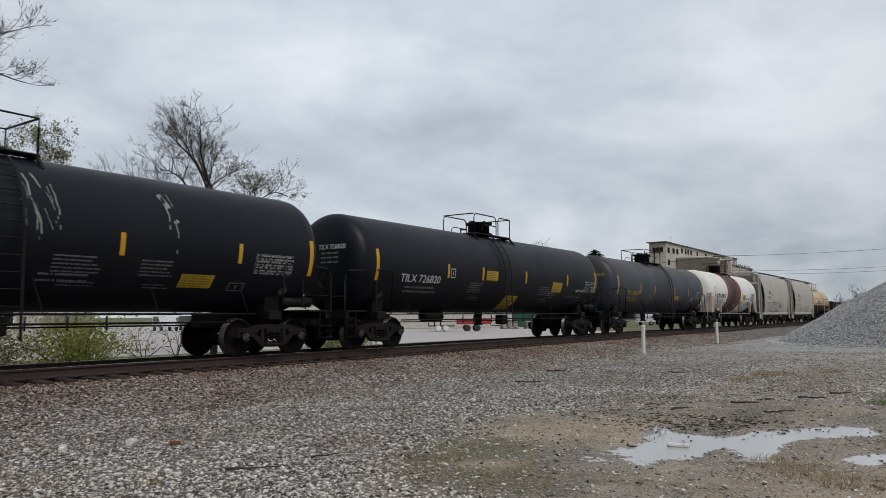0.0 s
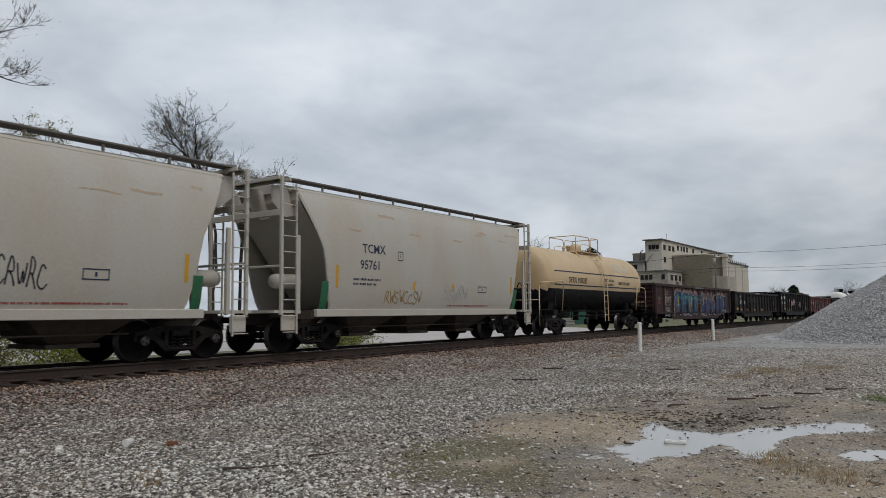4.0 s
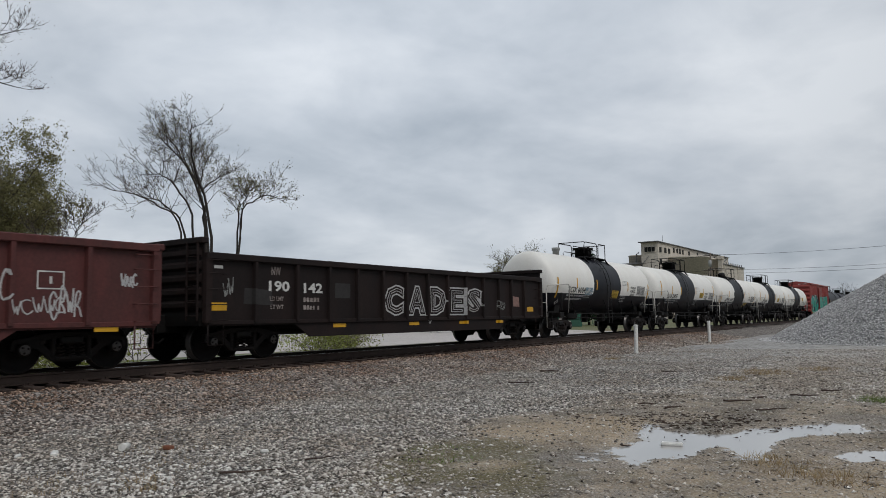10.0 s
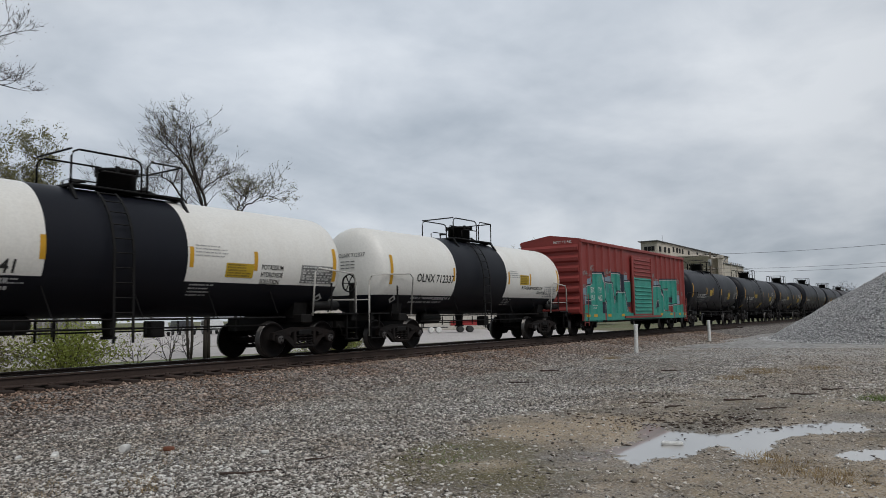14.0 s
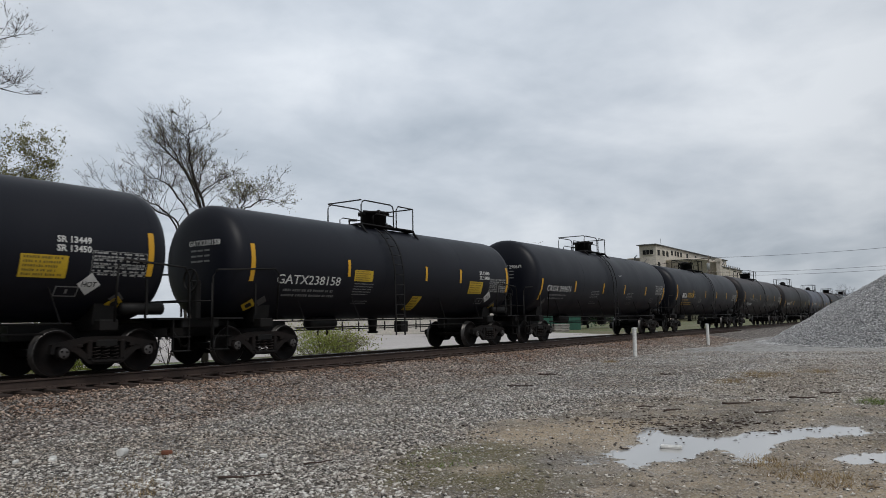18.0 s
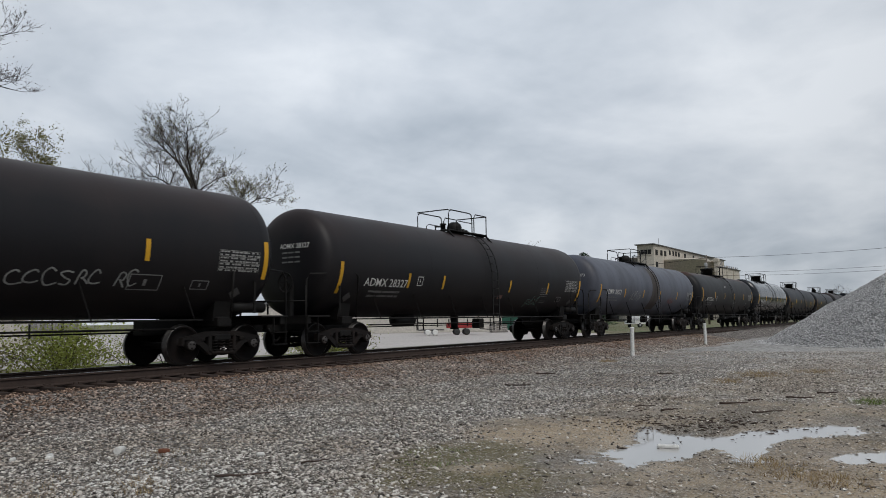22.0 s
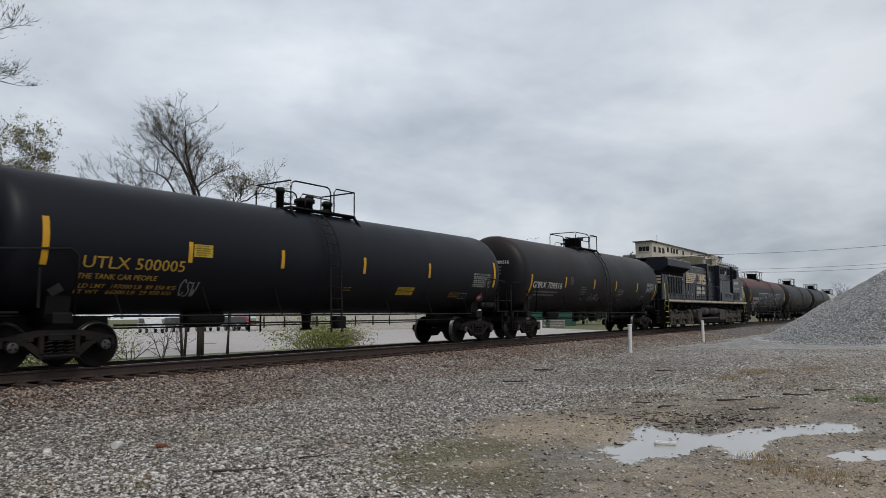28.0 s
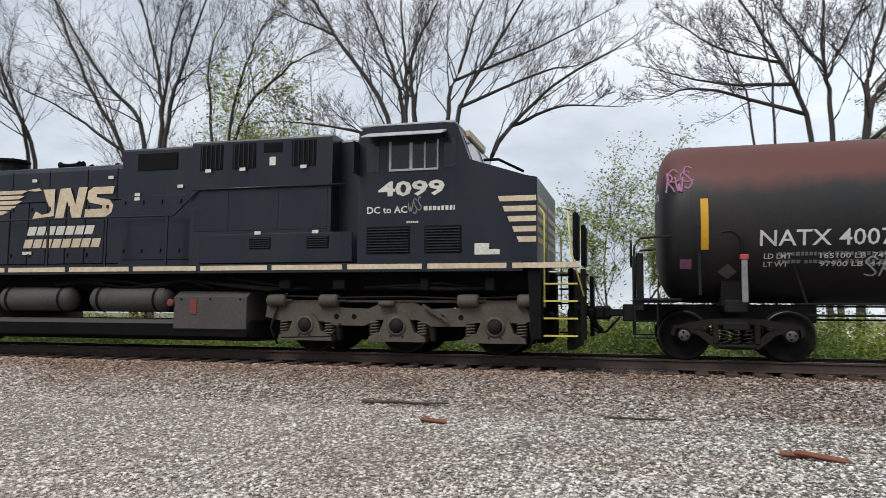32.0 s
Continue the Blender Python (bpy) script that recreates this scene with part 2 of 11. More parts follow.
GOND_BROWN = mat("gondola_brown", (0.036, 0.0120, 0.0118), 0.7, dirt=(0.014, 0.0105, 0.0105), amount=0.6, scale=1.2, streak=0.25, bump=0.15)
GOND_BROWNBLACK = mat("gondola_brown_black", (0.012, 0.0082, 0.0080), 0.65, spec=0.22, dirt=(0.030, 0.017, 0.015), amount=0.6, scale=1.2, streak=0.25, bump=0.14)
GOND_RED = mat("gondola_red", (0.088, 0.020, 0.018), 0.65, dirt=(0.030, 0.016, 0.015), amount=0.55, scale=1.2, streak=0.25, bump=0.12)
HOPPER_GREY = mat("hopper_grey", (0.47, 0.445, 0.395), 0.55, dirt=(0.40, 0.31, 0.20), amount=0.35, scale=0.9, streak=0.35, bump=0.05, grain=0.18)
BOX_RED = mat("boxcar_red", (0.26, 0.040, 0.034), 0.55, dirt=(0.15, 0.030, 0.026), amount=0.5, scale=0.9, streak=0.3, grain=0.18)
TEAL = mat("teal_spray", (0.035, 0.30, 0.235), 0.55, dirt=(0.02, 0.20, 0.16), amount=0.6, scale=1.5, bump=0.0)
SPRAY_WHITE = mat("white_spray", (0.48, 0.48, 0.48), 0.6, dirt=(0.4, 0.4, 0.42), amount=0.5, scale=2.0, bump=0.0)
SPRAY_BLUE = mat("blue_spray", (0.022, 0.065, 0.14), 0.6, dirt=(0.03, 0.04, 0.10), amount=0.7, scale=1.6, bump=0.0)
SPRAY_DARK = mat("dark_spray", (0.016, 0.018, 0.03), 0.6, dirt=(0.04, 0.05, 0.09), amount=0.5, scale=1.6, bump=0.0)
SPRAY_GREEN = mat("green_spray", (0.07, 0.30, 0.22), 0.6, dirt=(0.03, 0.12, 0.2), amount=0.6, scale=1.6, bump=0.0)
SPRAY_PINK = mat("pink_spray", (0.27, 0.085, 0.19), 0.6, amount=0.2, bump=0.0)
SPRAY_RED = mat("red_spray", (0.45, 0.05, 0.06), 0.6, amount=0.2, bump=0.0)
SPRAY_GREY = mat("grey_spray", (0.22, 0.24, 0.25), 0.6, dirt=(0.10, 0.07, 0.065), amount=0.7, scale=1.4, bump=0.0)
SPRAY_ROSE = mat("rose_spray", (0.24, 0.085, 0.075), 0.65, dirt=(0.10, 0.035, 0.03), amount=0.8, scale=1.2, bump=0.0)
SPRAY_PEACH = mat("peach_spray", (0.27, 0.165, 0.14), 0.65, dirt=(0.12, 0.05, 0.042), amount=1.0, scale=2.2, bump=0.0)
SPRAY_VIOLETBLUE = mat("violet_blue_spray", (0.05, 0.05, 0.15), 0.6, dirt=(0.03, 0.09, 0.16), amount=0.8, scale=3.0, bump=0.0)
SPRAY_TEAL = mat("teal_spray", (0.05, 0.15, 0.20), 0.6, dirt=(0.03, 0.07, 0.15), amount=0.8, scale=4.0, bump=0.0)
SPRAY_PALEBLUE = mat("pale_blue_spray", (0.24, 0.34, 0.40), 0.6, dirt=(0.12, 0.18, 0.24), amount=0.6, scale=1.4, bump=0.0)
SPRAY_MINT = mat("mint_spray", (0.10, 0.24, 0.21), 0.6, amount=0.3, bump=0.0)
SPRAY_VIOLET = mat("violet_spray", (0.26, 0.16, 0.42), 0.6, amount=0.2, bump=0.0)
SPRAY_MAROON = mat("maroon_spray", (0.035, 0.014, 0.013), 0.6, dirt=(0.07, 0.025, 0.02), amount=0.6, scale=1.5, bump=0.0)
FADED_GREY = mat("ghost_lettering", (0.040, 0.036, 0.036), 0.7, dirt=(0.013, 0.012, 0.012), amount=1.0, scale=4.0, bump=0.0)
FADED_WHITE = mat("faded_white_paint", (0.34, 0.30, 0.28), 0.65, dirt=(0.08, 0.045, 0.04), amount=0.9, scale=5.0, bump=0.0)
FADED_PATCH = mat("faded_patch", (0.024, 0.022, 0.022), 0.75, dirt=(0.012, 0.011, 0.011), amount=0.6, scale=2.0, bump=0.0)
CHALK = mat("chalk_line", (0.30, 0.31, 0.30), 0.8, dirt=(0.10, 0.10, 0.10), amount=0.7, scale=4.0, bump=0.0)
SPRAY_TAN = mat("tan_spray", (0.32, 0.20, 0.05), 0.6, amount=0.2, bump=0.0)
LOCO_BLACK = mat("locomotive_black", (0.0080, 0.0105, 0.0185), 0.30, dirt=(0.023, 0.0240, 0.029), amount=0.55, spec=0.32, scale=1.1, streak=0.3, bump=0.03, grain=0.18)
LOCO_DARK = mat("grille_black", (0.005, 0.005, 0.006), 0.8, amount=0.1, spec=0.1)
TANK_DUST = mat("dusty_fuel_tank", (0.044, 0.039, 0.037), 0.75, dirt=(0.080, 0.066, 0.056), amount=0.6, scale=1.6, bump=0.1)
LOCO_CREAM = mat("worn_cream_paint", (0.58, 0.48, 0.34), 0.55, dirt=(0.40, 0.28, 0.17), amount=0.6, scale=3.0, bump=0.0)
LOCO_WHITE = mat("cab_number_white", (0.60, 0.58, 0.52), 0.55, amount=0.2, bump=0.0)
ALU = mat("cab_roof_grey", (0.42, 0.43, 0.44), 0.45, amount=0.3)
GLASS_DARK = mat("dark_window_glass", (0.012, 0.014, 0.016), 0.06, amount=0.0, bump=0.0)
LAMP_AMBER = bpy.data.materials.new("lit_marker_lamp")
LAMP_AMBER.use_nodes = True
LAMP_AMBER.node_tree.nodes["Principled BSDF"].inputs["Emission Color"].default_value = (1.0, 0.62, 0.35, 1)
LAMP_AMBER.node_tree.nodes["Principled BSDF"].inputs["Emission Strength"].default_value = 0.9
STEEL_RAIL = mat("rail_side_rust", (0.050, 0.032, 0.025), 0.8, dirt=(0.03, 0.02, 0.018), amount=0.5, scale=3.0, bump=0.25)
RAIL_HEAD = mat("rail_head_polished", (0.35, 0.35, 0.36), 0.25, 1.0, amount=0.0, bump=0.0)
TIE = mat("creosoted_tie", (0.050, 0.032, 0.025), 0.9, dirt=(0.03, 0.022, 0.02), amount=0.6, scale=4.0, bump=0.6, vary=0.3)


def stone_mat(name, stops, tint, scale=0.5, dust_and_lift=0.0, rust=0.0):
    """Each stone takes its own tone from a ramp; broad stains tint them."""
    m = bpy.data.materials.new(name)
    m.use_nodes = True
    nt, ln = m.node_tree.nodes, m.node_tree.links
    b = nt["Principled BSDF"]
    b.inputs["Roughness"].default_value = 0.85
    gi = nt.new("ShaderNodeNewGeometry")
    cr = nt.new("ShaderNodeValToRGB")
    e = cr.color_ramp.elements
    e[0].position, e[0].color = stops[0][0], (*stops[0][1], 1)
    e[1].position, e[1].color = stops[-1][0], (*stops[-1][1], 1)
    for p, c in stops[1:-1]:
        e.new(p).color = (*c, 1)
    ln.new(gi.outputs["Random Per Island"], cr.inputs[0])
    n = nt.new("ShaderNodeTexNoise"); n.inputs["Scale"].default_value = scale; n.inputs["Detail"].default_value = 5
    ln.new(gi.outputs["Position"], n.inputs["Vector"])
    r = nt.new("ShaderNodeMapRange"); r.inputs["From Min"].default_value = 0.4; r.inputs["From Max"].default_value = 0.65
    ln.new(n.outputs[0], r.inputs[0])
    mx = nt.new("ShaderNodeMix"); mx.data_type = "RGBA"; mx.blend_type = "MULTIPLY"
    mx.inputs[7].default_value = (*tint, 1)
    ln.new(r.outputs[0], mx.inputs[0]); ln.new(cr.outputs[0], mx.inputs[6])
    # pale dust plus brightness painted into the stones at the far west of the yard
    sx = nt.new("ShaderNodeSeparateXYZ"); ln.new(gi.outputs["Position"], sx.inputs[0])
    dr = nt.new("ShaderNodeMapRange"); dr.inputs["From Min"].default_value, dr.inputs["From Max"].default_value, dr.inputs["To Max"].default_value = 1.5, -5.0, dust_and_lift
    ln.new(sx.outputs["X"], dr.inputs[0])
    dm = nt.new("ShaderNodeMix"); dm.data_type = "RGBA"; dm.inputs[7].default_value = (0.62, 0.515, 0.445, 1)
    ln.new(dr.outputs[0], dm.inputs[0]); ln.new(mx.outputs[2], dm.inputs[6])
    last = dm.outputs[2]
    if rust:
        # iron dust from wheels and brakes stains the stones beside the rails, in patches
        rn = nt.new("ShaderNodeMath"); rn.operation = "MULTIPLY_ADD"; rn.inputs[1].default_value = 3.4
        ln.new(n.outputs[0], rn.inputs[0]); ln.new(sx.outputs["Y"], rn.inputs[2])
        rr = nt.new("ShaderNodeMapRange"); rr.inputs["From Min"].default_value, rr.inputs["From Max"].default_value, rr.inputs["To Max"].default_value = 13.0, 15.2, rust
        ln.new(rn.outputs[0], rr.inputs[0])
        rm = nt.new("ShaderNodeMix"); rm.data_type = "RGBA"; rm.blend_type = "MULTIPLY"; rm.inputs[7].default_value = (0.66, 0.46, 0.35, 1)
        ln.new(rr.outputs[0], rm.inputs[0]); ln.new(last, rm.inputs[6])
        last = rm.outputs[2]
    ln.new(last, b.inputs["Base Color"])
    return m


STONE_BALLAST = stone_mat("ballast_stone", [(0.0, (0.035, 0.028, 0.024)), (0.2, (0.13, 0.102, 0.086)), (0.5, (0.33, 0.275, 0.236)), (0.8, (0.58, 0.52, 0.465)), (1.0, (0.82, 0.77, 0.71))], (0.80, 0.72, 0.66), dust_and_lift=0.2, rust=0.75)
STONE_YARD = stone_mat("yard_stone", [(0.0, (0.045, 0.039, 0.035)), (0.2, (0.20, 0.178, 0.156)), (0.5, (0.47, 0.432, 0.392)), (0.8, (0.70, 0.67, 0.63)), (1.0, (0.86, 0.84, 0.80))], (0.76, 0.70, 0.64), dust_and_lift=0.3)
STONE_HEAP = stone_mat("crushed_stone", [(0.0, (0.20, 0.20, 0.20)), (0.35, (0.42, 0.42, 0.425)), (0.75, (0.62, 0.62, 0.625)), (1.0, (0.82, 0.82, 0.82))], (0.94, 0.93, 0.92))
PVC = mat("white_plastic_pipe", (0.78, 0.78, 0.76), 0.4, dirt=(0.5, 0.48, 0.42), amount=0.3, scale=4.0, bump=0.0)
BARK = mat("tree_bark", (0.038, 0.031, 0.027), 0.9, dirt=(0.07, 0.06, 0.05), amount=0.5, scale=3.0, bump=0.6)
TWIG = mat("twig_bark", (0.072, 0.057, 0.048), 0.9, amount=0.3, scale=3.0, bump=0.0)


def pebble_mat(name, dark, light, gap, scale):
    """Packed stones: each cell its own tone, dark in the joints, with relief."""
    m = bpy.data.materials.new(name)
    m.use_nodes = True
    nt, ln = m.node_tree.nodes, m.node_tree.links
    b = nt["Principled BSDF"]
    b.inputs["Roughness"].default_value = 0.92
    gi = nt.new("ShaderNodeNewGeometry")
    vo = nt.new("ShaderNodeTexVoronoi"); vo.inputs["Scale"].default_value = scale
    ln.new(gi.outputs["Position"], vo.inputs["Vector"])
    se = nt.new("ShaderNodeSeparateColor"); ln.new(vo.outputs["Color"], se.inputs[0])
    mx = nt.new("ShaderNodeMix"); mx.data_type = "RGBA"
    mx.inputs[6].default_value, mx.inputs[7].default_value = (*dark, 1), (*light, 1)
    ln.new(se.outputs[0], mx.inputs[0])
    r = nt.new("ShaderNodeMapRange"); r.inputs["From Min"].default_value, r.inputs["From Max"].default_value = 0.40, 0.66
    ln.new(vo.outputs["Distance"], r.inputs[0])
    g = nt.new("ShaderNodeMix"); g.data_type = "RGBA"; g.inputs[7].default_value = (*gap, 1)
    ln.new(r.outputs[0], g.inputs[0]); ln.new(mx.outputs[2], g.inputs[6]); ln.new(g.outputs[2], b.inputs["Base Color"])
    bp = nt.new("ShaderNodeBump"); bp.inputs["Strength"].default_value = 1.0; bp.inputs["Distance"].default_value = 0.03; bp.invert = True
    ln.new(vo.outputs["Distance"], bp.inputs["Height"]); ln.new(bp.outputs[0], b.inputs["Normal"])
    return m


def leaf_mat(name, color, vary=0.5, through_share=0.5):
    """Thin leaves: half of the light passes through."""
    m = bpy.data.materials.new(name)
    m.use_nodes = True
    nt, ln = m.node_tree.nodes, m.node_tree.links
    b, out = nt["Principled BSDF"], nt["Material Output"]
    b.inputs["Roughness"].default_value = 0.65
    gi = nt.new("ShaderNodeNewGeometry")
    hv = nt.new("ShaderNodeHueSaturation"); hv.inputs["Color"].default_value = (*color, 1)
    vr = nt.new("ShaderNodeMapRange"); vr.inputs["To Min"].default_value, vr.inputs["To Max"].default_value = 1 - vary, 1 + vary
    ln.new(gi.outputs["Random Per Island"], vr.inputs[0]); ln.new(vr.outputs[0], hv.inputs["Value"])
    hr = nt.new("ShaderNodeMapRange"); hr.inputs["To Min"].default_value, hr.inputs["To Max"].default_value = 0.485, 0.515
    ln.new(gi.outputs["Random Per Island"], hr.inputs[0]); ln.new(hr.outputs[0], hv.inputs["Hue"])
    ln.new(hv.outputs[0], b.inputs["Base Color"])
    tl = nt.new("ShaderNodeBsdfTranslucent"); ln.new(hv.outputs[0], tl.inputs["Color"])
    ms = nt.new("ShaderNodeMixShader"); ms.inputs[0].default_value = through_share
    ln.new(b.outputs[0], ms.inputs[1]); ln.new(tl.outputs[0], ms.inputs[2]); ln.new(ms.outputs[0], out.inputs[0])
    return m


LEAF_OLIVE = leaf_mat("olive_young_leaf", (0.185, 0.172, 0.075))
LEAF_LIME = leaf_mat("lime_young_leaf", (0.27, 0.30, 0.07))
LEAF_PINE = leaf_mat("pine_needle", (0.040, 0.078, 0.040), 0.5, 0.25)
GRASS = leaf_mat("spring_grass", (0.15, 0.22, 0.05))
STRAW = leaf_mat("dead_grass", (0.32, 0.23, 0.12), 0.4, 0.3)
SILO_CONCRETE = mat("silo_concrete", (0.60, 0.55, 0.48), 0.9, dirt=(0.40, 0.35, 0.30), amount=0.45, scale=0.12, streak=0.4, fine=2.0, bump=0.1)
CONCRETE = mat("old_concrete", (0.46, 0.42, 0.37), 0.9, dirt=(0.25, 0.22, 0.19), amount=0.65, scale=0.16, streak=0.4, fine=2.0, bump=0.2)
WALL_PALE = mat("pale_block_wall", (0.56, 0.53, 0.48), 0.85, dirt=(0.42, 0.40, 0.36), amount=0.4, scale=0.4, fine=4.0)
ROOF_GREY = mat("weathered_roof", (0.17, 0.17, 0.175), 0.8, amount=0.3, scale=0.3)
ROOF_RED = mat("brown_shingle_roof", (0.13, 0.075, 0.065), 0.9, amount=0.3, scale=0.5)
ASPHALT = mat("pale_lot", (0.50, 0.465, 0.445), 0.9, dirt=(0.40, 0.375, 0.355), amount=0.5, scale=0.15, fine=4.0)
WOODPOLE = mat("weathered_pole", (0.15, 0.125, 0.10), 0.9, amount=0.3)
WIRE = mat("cable", (0.03, 0.03, 0.03), 0.6, amount=0.0, bump=0.0)
DARKGAP = mat("dark_opening", (0.012, 0.012, 0.012), 0.9, amount=0.0, bump=0.0)
LITTER = mat("white_litter", (0.75, 0.74, 0.71), 0.5, amount=0.2)
RUSTY = mat("rusty_scrap", (0.20, 0.07, 0.035), 0.9, amount=0.3)
WOOD_ROT = mat("rotten_wood", (0.065, 0.042, 0.033), 0.95, amount=0.4, scale=6, bump=0.5)


# ---- mesh building ----
class Build:
    """Collects vertices and faces; each face has a smooth flag and a material slot."""

    def __init__(self):
        self.v, self.f, self.s, self.m = [], [], [], []

    def add(self, verts, faces, smooth=False, slot=0):
        n = len(self.v)
        self.v += [tuple(p) for p in verts]
        for q in faces:
            self.f.append(tuple(n + i for i in q))
            self.s.append(smooth)
            self.m.append(slot)
        return self

    def box(self, x, y, z, sx, sy, sz, bevel=0.0, slot=0):
        a, b, c = sx / 2, sy / 2, sz / 2
        if bevel <= 0:
            vs = [(x + i * a, y + j * b, z + k * c) for i in (-1, 1) for j in (-1, 1) for k in (-1, 1)]
            return self.add(vs, [(0, 1, 3, 2), (4, 6, 7, 5), (0, 4, 5, 1), (2, 3, 7, 6), (0, 2, 6, 4), (1, 5, 7, 3)], slot=slot)
        e = min(bevel, a * 0.9, b * 0.9, c * 0.9)
        bm = bmesh.new()
        vs = [(x + i * p, y + j * q, z + k * r) for i in (-1, 1) for j in (-1, 1) for k in (-1, 1) for p, q, r in ((a, b - e, c - e), (a - e, b, c - e), (a - e, b - e, c))]
        for p in vs:
            bm.verts.new(p)
        bmesh.ops.convex_hull(bm, input=bm.verts)
        bm.verts.index_update()
        self.add([q.co for q in bm.verts], [[w.index for w in g.verts] for g in bm.faces], slot=slot)
        bm.free()
        return self

    def beam(self, p, q, w, h, slot=0, up=(0, 0, 1)):
        p, q = Vector(p), Vector(q)
        d = (q - p).normalized()
        u = Vector(up)
        if abs(d.dot(u)) > 0.98:
            u = Vector((1, 0, 0))
        s = d.cross(u).normalized()
        u = s.cross(d)
        vs = [c + s * (i * w / 2) + u * (j * h / 2) for c in (p, q) for i, j in ((-1, -1), (1, -1), (1, 1), (-1, 1))]
        return self.add(vs, [(0, 1, 5, 4), (1, 2, 6, 5), (2, 3, 7, 6), (3, 0, 4, 7), (3, 2, 1, 0), (4, 5, 6, 7)], slot=slot)

    def tube(self, pts, r, n=6, slot=0, r2=None):
        pts = [Vector(p) for p in pts]
        r2 = r if r2 is None else r2
        rings = []
        for i, p in enumerate(pts):
            d = (pts[min(i + 1, len(pts) - 1)] - pts[max(i - 1, 0)]).normalized()
            u = Vector((0, 0, 1)) if abs(d.z) < 0.9 else Vector((1, 0, 0))
            s = d.cross(u).normalized()
            u = s.cross(d)
            rad = r + (r2 - r) * i / (len(pts) - 1)
            rings.append([p + (s * math.cos(2 * math.pi * k / n) + u * math.sin(2 * math.pi * k / n)) * rad for k in range(n)])
        vs = [p for g in rings for p in g]
        fs = [(i * n + k, i * n + (k + 1) % n, (i + 1) * n + (k + 1) % n, (i + 1) * n + k) for i in range(len(pts) - 1) for k in range(n)]
        fs += [tuple(range(n - 1, -1, -1)), tuple(range((len(pts) - 1) * n, len(pts) * n))]
        return self.add(vs, fs, smooth=n > 4, slot=slot)

    def lathe(self, prof, n=24, axis="x", at=(0, 0, 0), smooth=True, slots=None, caps=True):
        """prof: (along the axis, radius)."""
        vs = []
        for a, r in prof:
            for k in range(n):
                c, s = r * math.cos(2 * math.pi * k / n), r * math.sin(2 * math.pi * k / n)
                p = {"x": (a, c, s), "y": (s, a, c), "z": (c, s, a)}[axis]
                vs.append((p[0] + at[0], p[1] + at[1], p[2] + at[2]))
        for i in range(len(prof) - 1):
            fs = [(i * n + k, i * n + (k + 1) % n, (i + 1) * n + (k + 1) % n, (i + 1) * n + k) for k in range(n)]
            if i == 0:
                base = len(self.v)
                self.v += vs
            for q in fs:
                self.f.append(tuple(base + j for j in q)); self.s.append(smooth); self.m.append(slots[i] if slots else 0)
        if caps:
            for i, flip in ((0, True), (len(prof) - 1, False)):
                if prof[i][1] > 1e-4:
                    q = [base + i * n + k for k in range(n)]
                    self.f.append(tuple(reversed(q)) if flip else tuple(q)); self.s.append(False); self.m.append(slots[min(i, len(slots) - 1)] if slots else 0)
        return self

    def prism(self, poly, y0, y1, slot=0, plane="xz"):
        n = len(poly)
        put = {"xz": lambda a, b, c: (a, c, b), "yz": lambda a, b, c: (c, a, b), "xy": lambda a, b, c: (a, b, c)}[plane]
        vs = [put(a, b, y0) for a, b in poly] + [put(a, b, y1) for a, b in poly]
        fs = [tuple(range(n)), tuple(range(2 * n - 1, n - 1, -1))] + [(i, i + n, (i + 1) % n + n, (i + 1) % n) for i in range(n)]
        return self.add(vs, fs, slot=slot)

    def mesh(self, name, mats):
        me = bpy.data.meshes.new(name)
        me.from_pydata(self.v, [], self.f)
        me.polygons.foreach_set("use_smooth", self.s)
        me.polygons.foreach_set("material_index", self.m)
        for q in (mats if isinstance(mats, (list, tuple)) else [mats]):
            me.materials.append(q)
        me.update()
        return me


def fixed(me):
    """Turns all normals outwards."""
    bm = bmesh.new()
    bm.from_mesh(me)
    bmesh.ops.recalc_face_normals(bm, faces=bm.faces)
    bm.to_mesh(me)
    bm.free()
    return me


def part(name, build, material, parent=None, label="", at=None):
    me = build if isinstance(build, bpy.types.Mesh) else fixed(build.mesh(name, material))
    ob = new(name, me)
    if parent is not None:
        ob.parent = parent
    if at is not None:
        ob.matrix_basis = at
    if label:
        tagged(ob, label)
    return ob


KEPT = {}


def once(key, make):
    """A mesh that alike pieces share."""
    if key not in KEPT:
        KEPT[key] = make()
    return KEPT[key]


def shared(key, material, fill):
    def make():
        b = Build()
        fill(b)
        return fixed(b.mesh(key if isinstance(key, str) else key[0], material))
    return once(key, make)


def letters(text, size, weight=0.012):
    """Vertices and faces of a line of writing, its middle at the origin; width and height as set by size."""
    def make():
        cu = bpy.data.curves.new("writing", "FONT")
        cu.body, cu.size, cu.resolution_u, cu.align_x, cu.align_y = text, 1.0, 2, "CENTER", "CENTER"
        cu.offset = weight
        ob = bpy.data.objects.new("writing", cu)
        me = bpy.data.meshes.new_from_object(ob)
        vs, fs = [tuple(p.co) for p in me.vertices], [tuple(q.vertices) for q in me.polygons]
        bpy.data.objects.remove(ob)
        bpy.data.curves.remove(cu)
        bpy.data.meshes.remove(me)
        return vs, fs
    vs, fs = once(("text", text, weight), make)
    return [(x * size, y * size) for x, y, _ in vs], fs


def span(*stops):
    """Grid lines: (start, step) pairs and the end."""
    out = []
    for (a, st), (b, _) in zip(stops, stops[1:]):
        n = max(1, round((b - a) / st))
        out += [a + (b - a) * i / n for i in range(n)]
    return out + [stops[-1][0]]


